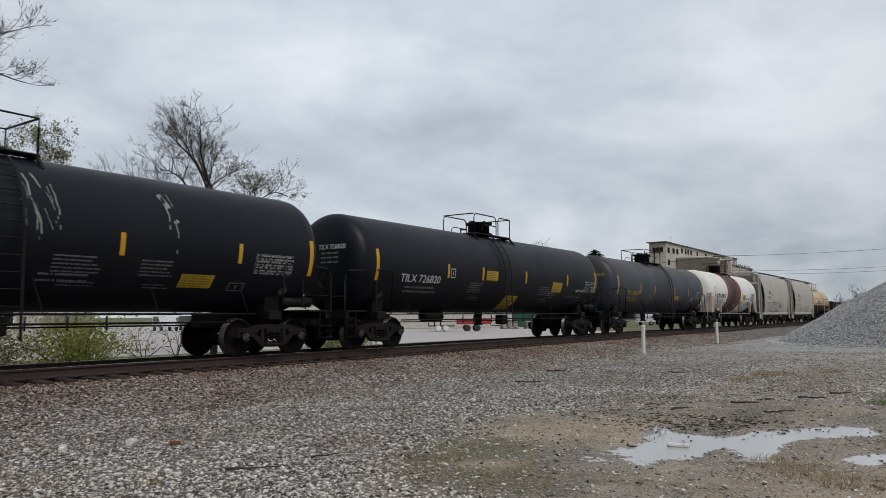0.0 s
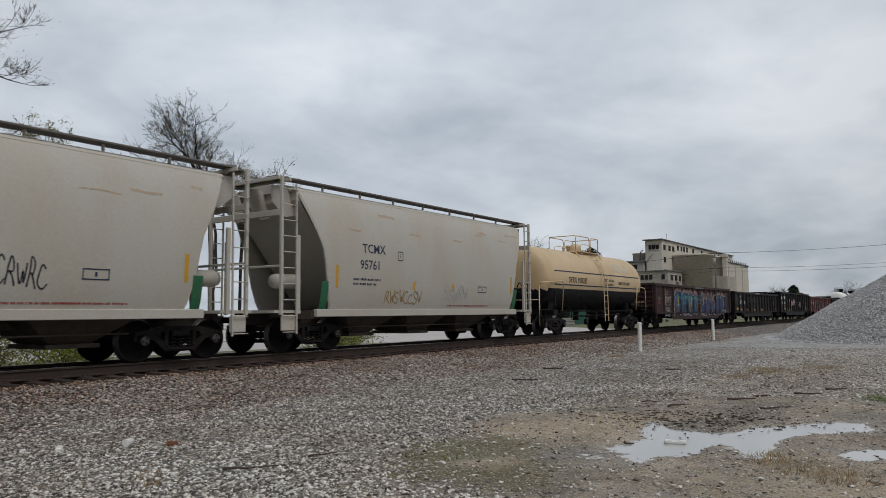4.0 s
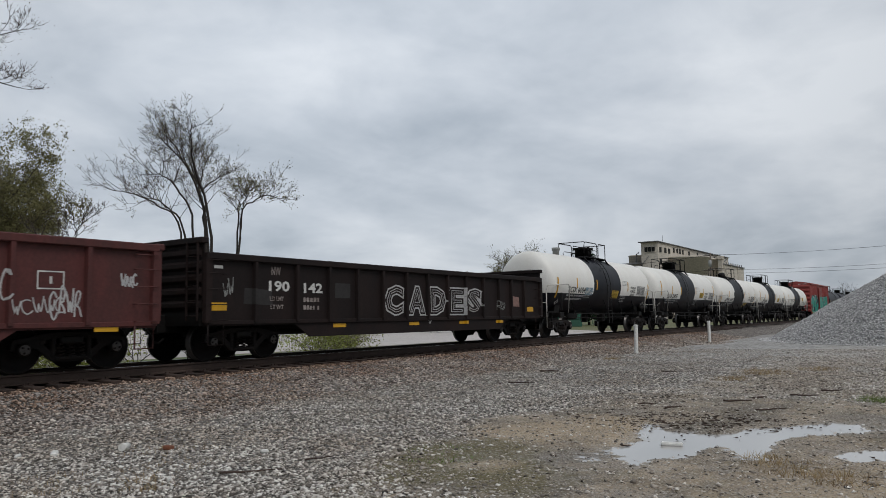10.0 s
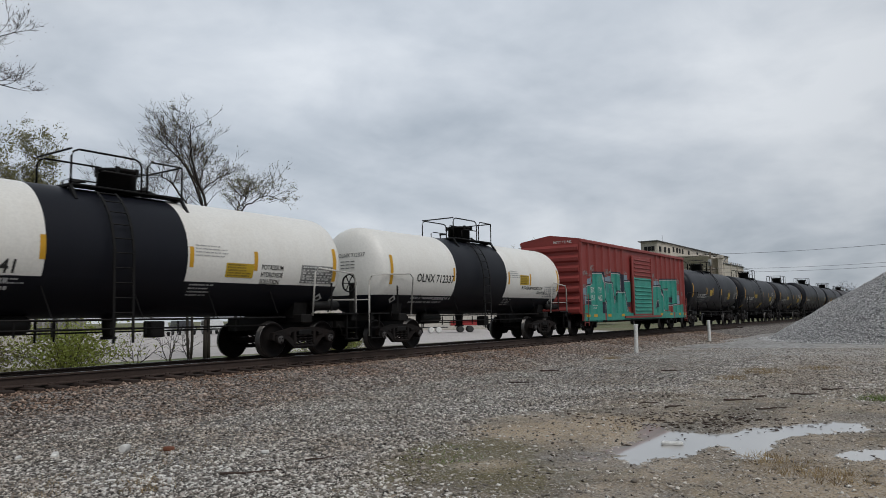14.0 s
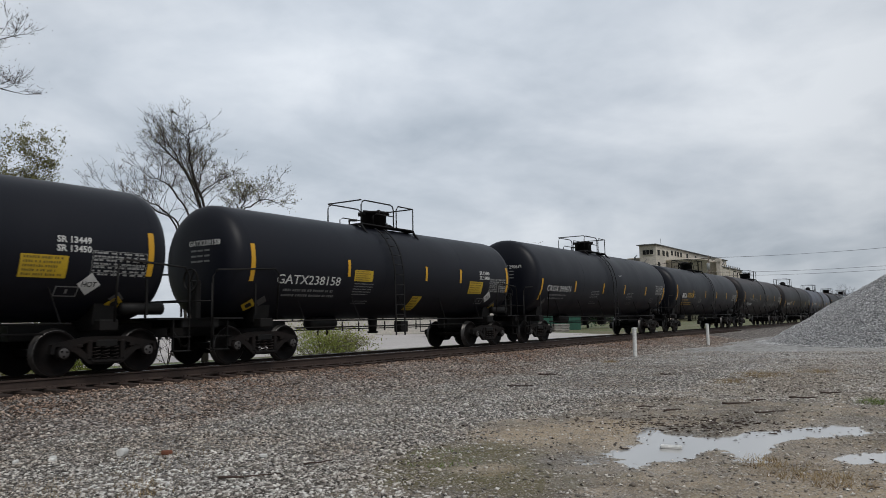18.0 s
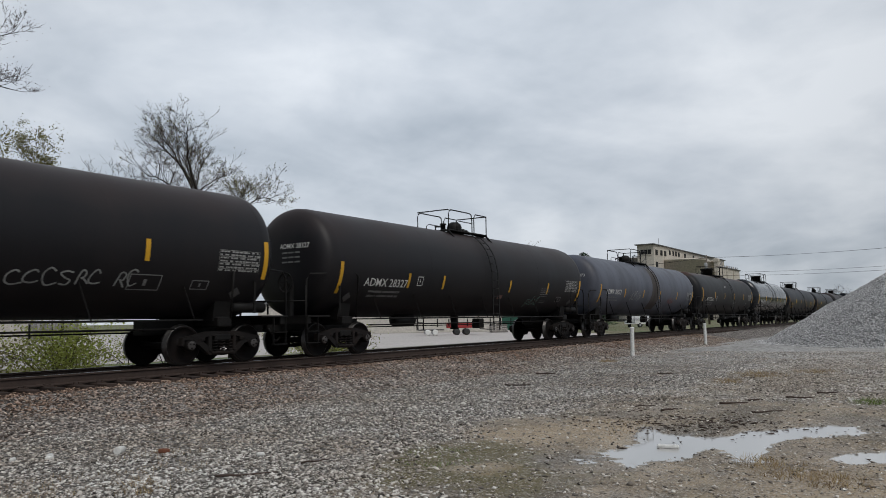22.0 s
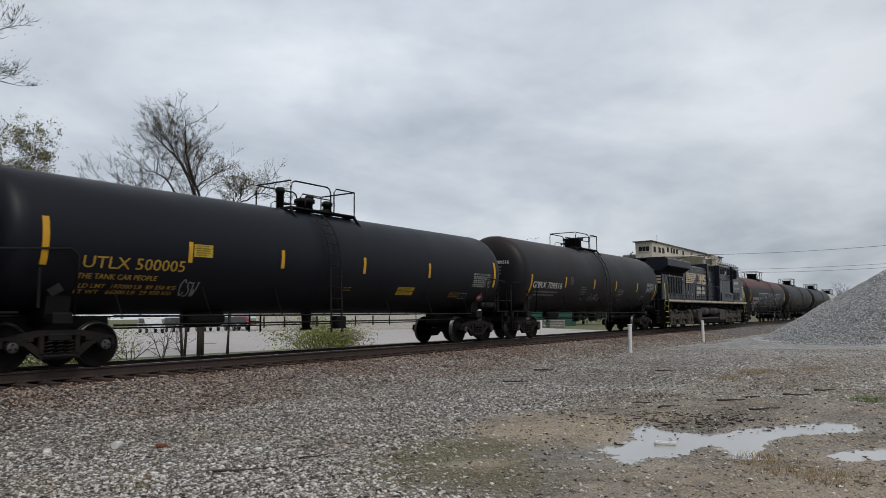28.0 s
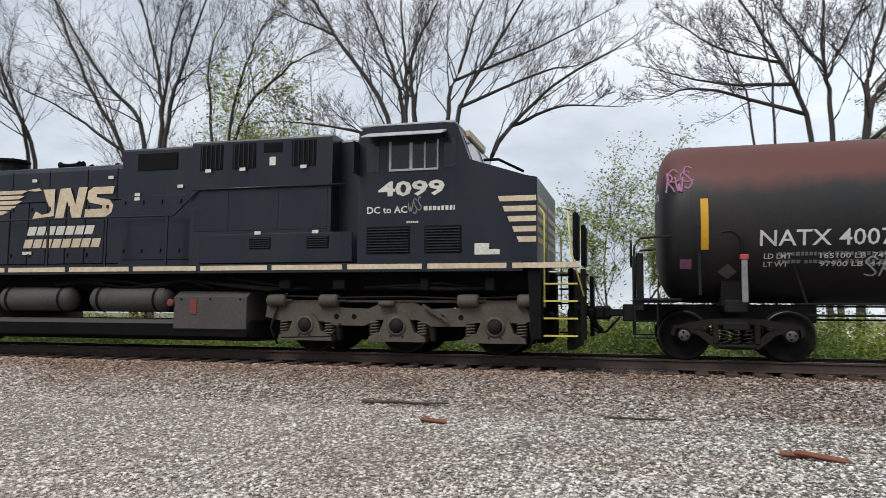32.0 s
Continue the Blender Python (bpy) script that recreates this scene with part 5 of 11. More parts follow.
conifer((110, 47.5, 0), 12.0, 5), conifer((192, 31.5, 0), 7.6, 6)
hz = Build()
rng0 = random.Random(77)
for i in range(9000):
    a = rng0.uniform(-30, 100)
    x, y = 430 + rng0.uniform(-25, 25), -60 + 5.2 * (a + 30) / 1.3
    hgt = 6.5 + 2.5 * noise.noise((a * 0.14, 0, 0)) + 1.2 * noise.noise((a * 0.7, 3, 0))
    z = rng0.uniform(0, max(1.0, hgt))
    s = rng0.uniform(0.5, 1.3)
    hz.add([(x, y - s, z), (x + 0.3, y, z - s * 0.7), (x, y + s, z), (x + 0.3, y, z + s * 0.7)], [(0, 1, 2, 3)])
tagged(part("far_woods", hz.mesh("far_woods", mat("far_wood_haze", (0.10, 0.095, 0.085), 0.9, amount=0.0, bump=0.0, vary=0.4, island=True)), None), "grey-brown line of far bare woods", "woods", kind="stuff")

# ---- grain elevator ----
elev = tagged(new("grain_elevator"), "old stained concrete grain elevator with silos and a tower", "grain elevator")
elev.matrix_basis = pose(236, 77.2, 0)
SILO_SEAM = shared("silo", SILO_CONCRETE, lambda g: g.lathe([(0, 7.4), (20.0, 7.4), (20.0, 7.6), (20.6, 7.6), (20.6, 0.01)], 40, "z"))
for x in (16.0, 30.0):
    part("silo", SILO_SEAM, None, elev, at=pose(x, -4.7, 0))
part("rear_silo", Build().lathe([(0, 3.4), (21.2, 3.4), (21.2, 3.55), (21.6, 3.55), (21.6, 0.01)], 28, "z", at=(9, 9.6, 0)), SILO_CONCRETE, elev)
tw = part("tower", Build().box(6.0, 2.8, 12.5, 12.0, 5.6, 25.0, 0.06), SILO_CONCRETE, elev)
gal = part("gallery", Build().box(52.5, 2.8, 22.6, 81.0, 5.4, 4.8, 0.06), SILO_CONCRETE, elev)
part("ridge_roof", Build().box(46.0, 2.8, 25.15, 94.6, 6.6, 0.3, 0.05), ROOF_GREY, elev)
part("silo_core", Build().box(52.5, 2.8, 10.1, 81.0, 5.2, 20.2, 0.06), SILO_CONCRETE, elev)
blk = part("bin_block", Build().box(53.0, -3.6, 9.6, 42.0, 13.0, 19.2, 0.06), SILO_CONCRETE, elev)
part("block_coping", Build().box(53.0, -3.6, 19.4, 42.8, 13.8, 0.36, 0.05), ROOF_GREY, elev)
for x in (42.5, 53.0, 63.5):
    part("pilaster", shared("pilaster", SILO_CONCRETE, lambda g: g.box(0, -10.2, 10.0, 0.9, 0.4, 20.0, 0.03)), None, elev, at=pose(x, 0, 0))
opening = shared("window", DARKGAP, lambda g: g.box(0, 0, 0, 0.2, 1.0, 1.5))
slit = shared("window_slit", DARKGAP, lambda g: g.box(0, 0, 0, 1.9, 0.2, 1.7))
square = shared("window_square", DARKGAP, lambda g: g.box(0, 0, 0, 1.5, 0.2, 1.6))
for y in (1.5, 2.7, 3.9):
    part("window", opening, None, tw, at=pose(-0.06, y, 22.7))
part("window_ledge", Build().box(-0.1, 2.7, 21.8, 0.3, 3.9, 0.18, 0.02), SILO_CONCRETE, tw)
for zz in (22.6, 18.6, 14.6):
    part("window", slit, None, tw, at=pose(2.4, -0.06, zz))
for x in (7.5, 11.5):
    part("window", slit, None, tw, at=pose(x, -0.06, 22.7))
for x in (17.0, 21.0, 24.0, 27.5, 35.0, 46.0, 58.0, 70.0):
    part("window", square, None, gal, at=pose(x, 0.04, 23.4))
hut = part("side_house", Build().box(3.0, 9.6, 9.0, 8.0, 7.4, 18.0, 0.06), CONCRETE, elev)
part("side_roof", Build().box(3.0, 9.6, 18.2, 9.4, 8.6, 0.4, 0.05), ROOF_GREY, elev)
part("window", opening, None, hut, at=pose(-1.06, 8.6, 16.4))
part("window", opening, None, hut, at=pose(-1.06, 9.8, 16.4))
low = part("low_house", Build().box(0.0, 2.0, 7.2, 14.0, 12.0, 14.4, 0.06), CONCRETE, elev)
part("low_roof", Build().box(0.0, 2.0, 14.55, 14.8, 12.8, 0.35, 0.05), ROOF_GREY, elev)
for y in (-2.4, 1.6, 3.0, 4.4):
    part("window", opening, None, low, at=pose(-7.06, y, 12.6))
for x in (-4.0, 0.5, 4.5):
    part("window", slit, None, low, at=pose(x, -4.06, 12.4))
part("front_house", Build().box(20.0, -13.6, 6.5, 12.0, 6.0, 13.0, 0.06), CONCRETE, elev)
leg = part("elevator_leg", Build().box(26.5, -13.0, 10.0, 1.5, 1.4, 20.0, 0.05), SILO_CONCRETE, elev)
part("leg_head", Build().box(26.5, -13.0, 20.6, 2.1, 1.8, 1.2, 0.1), SILO_CONCRETE, leg)
part("chute", Build().tube([(2.0, 7.2, 22.0), (1.2, 7.6, 21.5), (1.0, 7.8, 18.4)], 0.25, 8), ROOF_GREY, elev)
part("spout", Build().tube([(70.0, -3.0, 20.6), (73.0, -4.0, 23.6)], 0.22, 6), ROOF_GREY, elev)
part("ladder_cage", Build().tube([(-0.3, 5.2, 8.0), (-0.3, 5.2, 18.0), (-0.3, 3.0, 20.5)], 0.12, 5), ROOF_GREY, elev)
part("mast", Build().tube([(14.0, 2.8, 25.2), (14.0, 2.8, 28.4)], 0.06, 4), ROOF_GREY, elev)
rail_posts = shared("roof_rail_post", ROOF_GREY, lambda g: g.box(0, 0, 0.5, 0.25, 0.25, 1.0))
for k in range(14):
    part("roof_rail_post", rail_posts, None, blk, at=pose(33.5 + k * 3.0, -9.6, 19.5))
far_tree((222, 68.5, 0), 15.0, 1.1, 76, None, "bare far tree with fine grey twigs")


def pole(x, y, h, arms=True):
    root = tagged(new("utility_pole"), "weathered wooden utility pole with a crossarm", "utility pole", "utility poles")
    root.matrix_basis = pose(x, y, 0)
    part("shaft", Build().tube([(0, 0, -0.2), (0, 0, h)], 0.19, 10, r2=0.13), WOODPOLE, root)
    for z in (h - 0.5, h - 3.2):
        part("crossarm", Build().box(0.15, 0, z, 0.12, 2.6, 0.14, 0.01), WOODPOLE, root)
        for y2 in (-1.2, -0.5, 0.5, 1.2):
            part("insulator", Build().lathe([(z + 0.07, 0.05), (z + 0.2, 0.07), (z + 0.25, 0.03)], 8, "z", at=(0.15, y2, 0)), PVC, root)
    part("transformer", Build().lathe([(h - 2.6, 0.001), (h - 2.6, 0.28), (h - 1.5, 0.28), (h - 1.4, 0.2), (h - 1.38, 0.001)], 12, "z", at=(-0.45, 0, 0)), ALU, root)


pole(138, 35.5, 12.6), pole(118, -20, 12.6), pole(150, 96, 12.6)


def wire(a, b, sag, name="overhead_wire"):
    a, b = Vector(a), Vector(b)
    pts = [a.lerp(b, i / 16) - Vector((0, 0, sag * 4 * (i / 16) * (1 - i / 16))) for i in range(17)]
    tagged(part(name, Build().tube(pts, 0.02, 4), WIRE), "thin dark overhead wire between poles", "wire", "overhead wires")


for y2, z in ((-1.2, 12.2), (1.2, 12.2), (0, 9.5), (0.6, 8.9)):
    wire((138.15, 35.5 + y2 * 0.3, z), (118.15, -20, z), 0.9)
    wire((138.15, 35.5 + y2 * 0.3, z), (150.15, 96, z), 1.0)

# ---- lot behind the track ----
lot = Build().prism([(13.5, 28), (30, 27), (66, 25.6), (98, 60), (108, 120), (-10, 120), (8, 60)], -0.1, 0.012, plane="xy")
tagged(part("parking_lot", lot, ASPHALT), "pale grey paved lot behind the track", "parking lot", kind="structure")


def parked_car(x, y, turn, paint, label, kind="suv"):
    root = tagged(new("parked_car"), label, "car", "parked cars")
    root.matrix_basis = pose(x, y, 0.012, 0, 0, turn)
    m = mat("car_paint", paint, 0.3, amount=0.1, bump=0.0)
    if kind == "pickup":
        body = [(-2.7, 0.45), (-2.7, 1.0), (-0.6, 1.02), (-0.4, 1.75), (0.9, 1.78), (1.45, 1.12), (2.6, 1.02), (2.75, 0.5)]
        gl = [(-0.25, 1.1), (-0.2, 1.66), (0.85, 1.68), (1.25, 1.12)]
    else:
        body = [(-2.25, 0.42), (-2.3, 1.0), (-2.05, 1.62), (-1.7, 1.72), (0.4, 1.70), (1.15, 1.08), (2.15, 0.95), (2.3, 0.5)]
        gl = [(-1.95, 1.08), (-1.75, 1.58), (0.35, 1.58), (0.9, 1.08)]
    part("body", Build().prism(body, -0.92, 0.92), m, root)
    for s in (-1, 1):
        part("side_window", Build().prism(gl, s * 0.925, s * 0.93), GLASS_DARK, root)
        for x2 in (-1.4, 1.45):
            w = part("wheel", Build().lathe([(s * 0.74, 0.34), (s * 0.94, 0.34), (s * 0.95, 0.28)], 16, "y", at=(x2, 0, 0.34)), WIRE, root)
            part("hubcap", Build().lathe([(s * 0.945, 0.2), (s * 0.96, 0.15), (s * 0.962, 0.001)], 12, "y", at=(x2, 0, 0.34)), ALU, w)
    for y2 in (-0.65, 0.65):
        part("headlight", Build().box(2.27 if kind != "pickup" else 2.7, y2, 0.78, 0.06, 0.34, 0.14, 0.01), ALU, root)


for i, (x, y, tn, c, lab, k) in enumerate((
        (50.5, 74, 250, (0.62, 0.63, 0.64), "white sport utility car parked in a row", "suv"), (55.0, 75.5, 250, (0.03, 0.03, 0.035), "dark sedan parked in a row", "suv"),
        (58.6, 74.5, 250, (0.6, 0.6, 0.6), "silver sport utility car parked in a row", "suv"), (62.2, 73.5, 250, (0.04, 0.045, 0.05), "dark sport utility car parked in a row", "suv"),
        (68, 80, 255, (0.35, 0.03, 0.03), "red pickup parked far back", "pickup"), (74, 78, 255, (0.6, 0.6, 0.6), "white pickup parked far back", "pickup"),
        (81, 76, 255, (0.55, 0.56, 0.57), "silver sedan parked far back", "suv"), (108, 38, 170, (0.68, 0.68, 0.67), "white pickup parked beside grass", "pickup"), (116, 39, 170, (0.6, 0.6, 0.6), "white van parked beside grass", "suv"))):
    parked_car(x, y, tn, c, lab, k)

# pale hall with a ramp, a dark green hall beside it
hall = tagged(new("low_hall"), "long low hall with pale block wall", "building")
hall.matrix_basis = pose(76, 62, 0, 0, 0, -47)
part("wall", Build().box(0, 0, 1.8, 30, 14, 3.6, 0.05), WALL_PALE, hall)
part("roof", Build().box(0, 0, 3.75, 30.6, 14.6, 0.3, 0.03), ROOF_GREY, hall)
part("downpipe", Build().tube([(-9, -7.1, 0), (-9, -7.1, 3.6)], 0.07, 6), ROOF_GREY, hall)
part("meter_box", Build().box(-8, -7.15, 1.2, 0.7, 0.3, 0.9, 0.02), ROOF_GREY, hall)
gh = tagged(new("green_hall"), "dark green sheet-metal hall", "building")
gh.matrix_basis = pose(93, 51, 0, 0, 0, -58)
part("wall", Build().box(0, 0, 1.7, 17, 8, 3.4, 0.03), mat("green_sheet", (0.02, 0.11, 0.075), 0.6, amount=0.3, scale=0.5), gh)
part("roof", Build().box(0, 0, 3.5, 17.4, 8.4, 0.2, 0.02), ROOF_GREY, gh)
for i in range(24):
    part("sheet_rib", shared("sheet_rib", mat("green_rib", (0.018, 0.10, 0.07), 0.6), lambda g: g.box(0, 0, 1.7, 0.08, 0.06, 3.3)), None, gh, at=pose(-8.1 + i * 0.7, -4.02, 0))
ramp = tagged(part("loading_ramp", Build().prism([(-3, 0), (3.5, 0), (3.5, 1.3)], -1.2, 1.2), WALL_PALE), "pale concrete loading ramp", "ramp")
ramp.matrix_basis = pose(51.5, 47.5, 0, 0, 0, -40)
for k, (x, y, w) in enumerate(((-0.2, 0, 1.7), (2.2, 0.5, 1.6), (4.3, 0.4, 1.8), (6.6, 0.6, 1.7))):
    rng = random.Random(k)
    st = tagged(new("pallet_stack"), "stack of weathered pallets and white pipe", "pallet stack", "pallet stacks")
    st.matrix_basis = pose(74.5 + x * 1.0, 42.8 - y - x * 0.55, 0, 0, 0, -45)
    for j in range(5):
        part("pallet", shared("pallet", mat("pallet_wood", (0.30, 0.28, 0.26), 0.9, vary=0.4), lambda g: g.box(0, 0, 0, 1.9, 1.2, 0.14, 0.01)), None, st, at=pose(rng.uniform(-0.1, 0.1), 0, 0.09 + j * 0.19))
        for q in (-0.8, 0, 0.8):
            part("pallet_block", shared("pallet_block", WOODPOLE, lambda g: g.box(0, 0, 0, 0.12, 1.1, 0.06)), None, st, at=pose(q, 0, 0.185 + j * 0.19))


def flat_trailer(x, y, turn):
    root = tagged(new("red_trailer"), "red flatbed trailer parked on the lot", "trailer")
    root.matrix_basis = pose(x, y, 0.012, 0, 0, turn)
    part("bed", Build().box(0, 0, 0.95, 3.4, 1.9, 0.5, 0.03), RED, root)
    for s in (-1, 1):
        for x2 in (-0.7, 0.3):
            part("wheel", Build().lathe([(s * 0.75, 0.33), (s * 0.95, 0.33), (s * 0.96, 0.2)], 14, "y", at=(x2, 0, 0.33)), WIRE, root)
    part("drawbar", Build().beam((1.7, 0, 0.6), (2.9, 0, 0.5), 0.1, 0.1), WIRE, root)
    r2 = tagged(new("utility_trailer"), "small utility trailer with an upright mesh ramp", "trailer")
    r2.matrix_basis = pose(x - 2.6, y + 2.2, 0.012, 0, 0, turn)
    part("bed", Build().box(0, 0, 0.55, 2.6, 1.7, 0.1, 0.01), WIRE, r2)
    for k in range(9):
        part("ramp_bar", Build().beam((-1.3 + 0.02, -0.85 + k * 0.21, 0.6), (-1.3, -0.85 + k * 0.21, 2.1), 0.04, 0.04), WIRE, r2)
    for z in (0.65, 1.35, 2.1):
        part("ramp_rail", Build().beam((-1.3, -0.85, z), (-1.3, 0.83, z), 0.05, 0.05), WIRE, r2)
    for s in (-1, 1):
        for x2 in (-0.35, 0.4):
            part("wheel", Build().lathe([(s * 0.9, 0.3), (s * 1.05, 0.3), (s * 1.06, 0.18)], 14, "y", at=(x2, 0, 0.3)), PVC, r2)


flat_trailer(63.5, 40.8, -52)

# grey board fence and a house with a brown roof beyond the lot
fence = tagged(new("board_fence"), "grey weathered board fence", "fence")
fence.matrix_basis = pose(40, 78, 0, 0, 0, -20)
bd = shared("board", mat("fence_board", (0.26, 0.25, 0.235), 0.9, vary=0.25), lambda g: g.box(0, 0, 0.95, 0.19, 0.03, 1.9))
for i in range(70):
    part("board", bd, None, fence, at=pose(-10 + i * 0.2, 0, 0))
house = tagged(new("house"), "small house with a brown shingle roof", "house")
house.matrix_basis = pose(24, 62, 0, 0, 0, -25)
part("wall", Build().box(0, 0, 1.4, 12, 8, 2.8), WALL_PALE, house)
part("roof", Build().prism([(-4.6, 2.7), (0, 5.2), (4.6, 2.7)], -6.5, 6.5, plane="yz"), ROOF_RED, house)
for x in (-3.5, 0, 3.5):
    w = part("window", Build().box(x, -4.02, 1.6, 1.2, 0.06, 1.1), GLASS_DARK, house)
    part("frame", Build().box(x, -4.0, 1.6, 1.4, 0.06, 1.3), PVC, w)

# ---- weeds, sticks and litter in the yard ----
def tuft(x, y, n, r, h, m, seed):
    rng = random.Random(seed)
    b = Build()
    for _ in range(n):
        a, k = rng.uniform(0, 6.283), r * math.sqrt(rng.random())
        p = Vector((k * math.cos(a), k * math.sin(a), 0))
        tip = p + Vector((rng.gauss(0, 0.5) * h, rng.gauss(0, 0.5) * h, h * rng.uniform(0.4, 1)))
        s = Vector((-math.sin(a), math.cos(a), 0)) * 0.004
        b.add([p - s, p + s, tip], [(0, 1, 2)])
    t = tagged(part("dead_grass", b.mesh("dead_grass", m), None), "low tuft of dry grass in the gravel", "grass", kind="stuff")
    t.matrix_basis = pose(x, y, ground_height(x, y))


for i, (x, y, n, r, h, m) in enumerate(((8.6, 1.75, 200, 0.3, 0.1, STRAW), (7.9, 0.95, 220, 0.35, 0.1, STRAW), (8.2, 1.4, 260, 0.4, 0.1, STRAW),
        (20.5, 4.1, 500, 0.8, 0.14, STRAW), (22.5, 3.0, 420, 0.7, 0.14, STRAW), (18.6, 4.4, 300, 0.5, 0.12, STRAW), (21.55, 11.6, 300, 0.6, 0.16, STRAW), (25.0, 10.0, 260, 0.4, 0.14, STRAW), (15.2, 1.2, 260, 0.35, 0.12, GRASS),
        (5.4, 7.6, 420, 0.9, 0.06, STRAW), (3.9, 7.4, 320, 0.6, 0.06, STRAW), (2.9, 8.7, 260, 0.5, 0.06, STRAW), (10.2, 4.0, 200, 0.7, 0.05, STRAW), (7.2, 5.0, 300, 0.6, 0.05, GRASS), (-1.0, 7.5, 220, 0.5, 0.05, STRAW), (4.4, 6.6, 160, 0.35, 0.09, STRAW))):
    tuft(x, y, n, r, h, m, i)


def stick(x, y, l, turn, r, seed, z=0.0):
    rng = random.Random(seed)
    pts = [(-l / 2 + l * i / 5, rng.uniform(-0.025, 0.025) * l, r + rng.uniform(0, 0.02)) for i in range(6)]
    s = tagged(part("stick", Build().tube(pts, r, 6, r2=r * 0.5), WOOD_ROT), "dark broken stick lying on gravel", "stick", "loose sticks")
    s.matrix_basis = pose(x, y, max(ground_height(x, y), bed_height(y - YC)) + z, 0, 0, turn)


for i, (x, y, l, t, r) in enumerate(((15.6, 8.5, 0.9, -60, 0.02), (18.9, 9.4, 0.8, -50, 0.03), (14.0, 8.9, 0.7, 40, 0.012), (20.1, 6.4, 0.6, -70, 0.02), (12.8, 4.6, 1.0, -40, 0.015), (12.4, 3.9, 0.6, -20, 0.02), (13.8, 3.2, 0.7, -60, 0.02), (14.6, 3.0, 0.5, -30, 0.025),
        (5.3, 6.1, 0.9, -38, 0.014), (6.2, 6.0, 0.5, -20, 0.012), (-4.1, 10.9, 2.0, 3, 0.03), (-0.6, 10.4, 1.3, 2, 0.02), (13.0, 2.5, 0.8, -45, 0.015), (15.5, 2.4, 0.7, -60, 0.02), (16.2, 2.0, 0.6, -50, 0.02), (2.0, 7.0, 0.4, 30, 0.012))):
    stick(x, y, l * 0.7, t, r, i)
for x, y, l, t in ((1.14, 7.98, 0.5, -15), (0.9, 8.05, 0.3, 25), (-3.2, 9.3, 0.35, 10)):
    b = tagged(part("bark_piece", Build().box(0, 0, 0.03, l, 0.09, 0.05, 0.02), RUSTY), "reddish splintered piece of rotten wood", "wood scrap")
    b.matrix_basis = pose(x, y, ground_height(x, y) + 0.01, 0, 6, t)
lit = tagged(part("crushed_cup", Build().lathe([(-0.09, 0.045), (-0.05, 0.05), (0.02, 0.044), (0.09, 0.036), (0.09, 0.001)], 12, "x", at=(0, 0, 0.05)), LITTER), "crushed white paper cup lying on gravel", "litter")
lit.matrix_basis = pose(5.38, 8.5, ground_height(5.38, 8.5) + 0.01, 0, 0, 35)
for x, y, w in ((4.75, 8.95, 0.22), (4.4, 9.1, 0.12), (9.25, 2.95, 0.26), (6.2, 6.9, 0.10), (4.6, 6.5, 0.09), (8.1, 6.3, 0.09)):
    f = tagged(part("pale_stone", Build().box(0, 0, 0.015, w, w * 0.35, 0.05, 0.015), LITTER), "flat pale stone lying on gravel", "stone")
    f.matrix_basis = pose(x, y, max(-0.05, ground_height(x, y)) + 0.01, 0, 0, x * 50)
f = tagged(part("brick_piece", Build().box(0, 0, 0.03, 0.14, 0.09, 0.06, 0.015), RUSTY), "broken orange brick lying on gravel", "brick")
f.matrix_basis = pose(5.75, 8.15, ground_height(5.75, 8.15) + 0.005, 0, 8, 20)


# ---- the train: meshes that all cars share ----
def coil(b, x, y, z0, z1, r, turns=4, n=6, wire=0.016):
    pts = [(x + r * math.cos(2 * math.pi * i / n), y + r * math.sin(2 * math.pi * i / n), z0 + (z1 - z0) * i / (turns * n)) for i in range(turns * n + 1)]
    b.tube(pts, wire, 4)


WR = 0.457  # wheel radius


def fill_wheelset(b, r=WR, slots=(0, 1, 2)):
    for s in (-1, 1):
        prof = [(0.680, r + 0.026), (0.705, r + 0.027), (0.717, r + 0.004), (0.81, r - 0.004), (0.822, r - 0.02), (0.822, r - 0.062), (0.797, r - 0.075), (0.775, r * 0.55), (0.80, r * 0.36), (0.835, r * 0.30), (0.835, 0.08)]
        sl = [0, 1, 1, 1, 0, 0, 0, 0, 0, 0]
        prof = [(s * a, c) for a, c in prof]
        b.lathe(prof, 24, "y", slots=sl, caps=False)
        b.lathe([(s * 0.68, r + 0.026), (s * 0.69, r - 0.07), (s * 0.73, r * 0.5), (s * 0.70, 0.1)], 20, "y", caps=False)
        b.lathe([(s * 0.83, 0.085), (s * 0.93, 0.085), (s * 0.95, 0.13), (s * 1.09, 0.13), (s * 1.11, 0.115)], 14, "y", caps=False)
        b.lathe([(s * 1.11, 0.115), (s * 1.125, 0.10), (s * 1.125, 0.001)], 12, "y", slots=[0, 2], caps=False)
        for k in range(3):
            a = 2 * math.pi * k / 3
            b.box(0.06 * math.cos(a), s * 1.13, 0.06 * math.sin(a), 0.035, 0.02, 0.035)
    b.lathe([(-0.84, 0.085), (-0.3, 0.078), (0.3, 0.078), (0.84, 0.085)], 12, "y", caps=False)


WHEELSETS = [shared("wheelset_%d" % i, [WHEEL, TREAD, c], fill_wheelset) for i, c in enumerate((CAP_GREY, CAP_BLUE))]


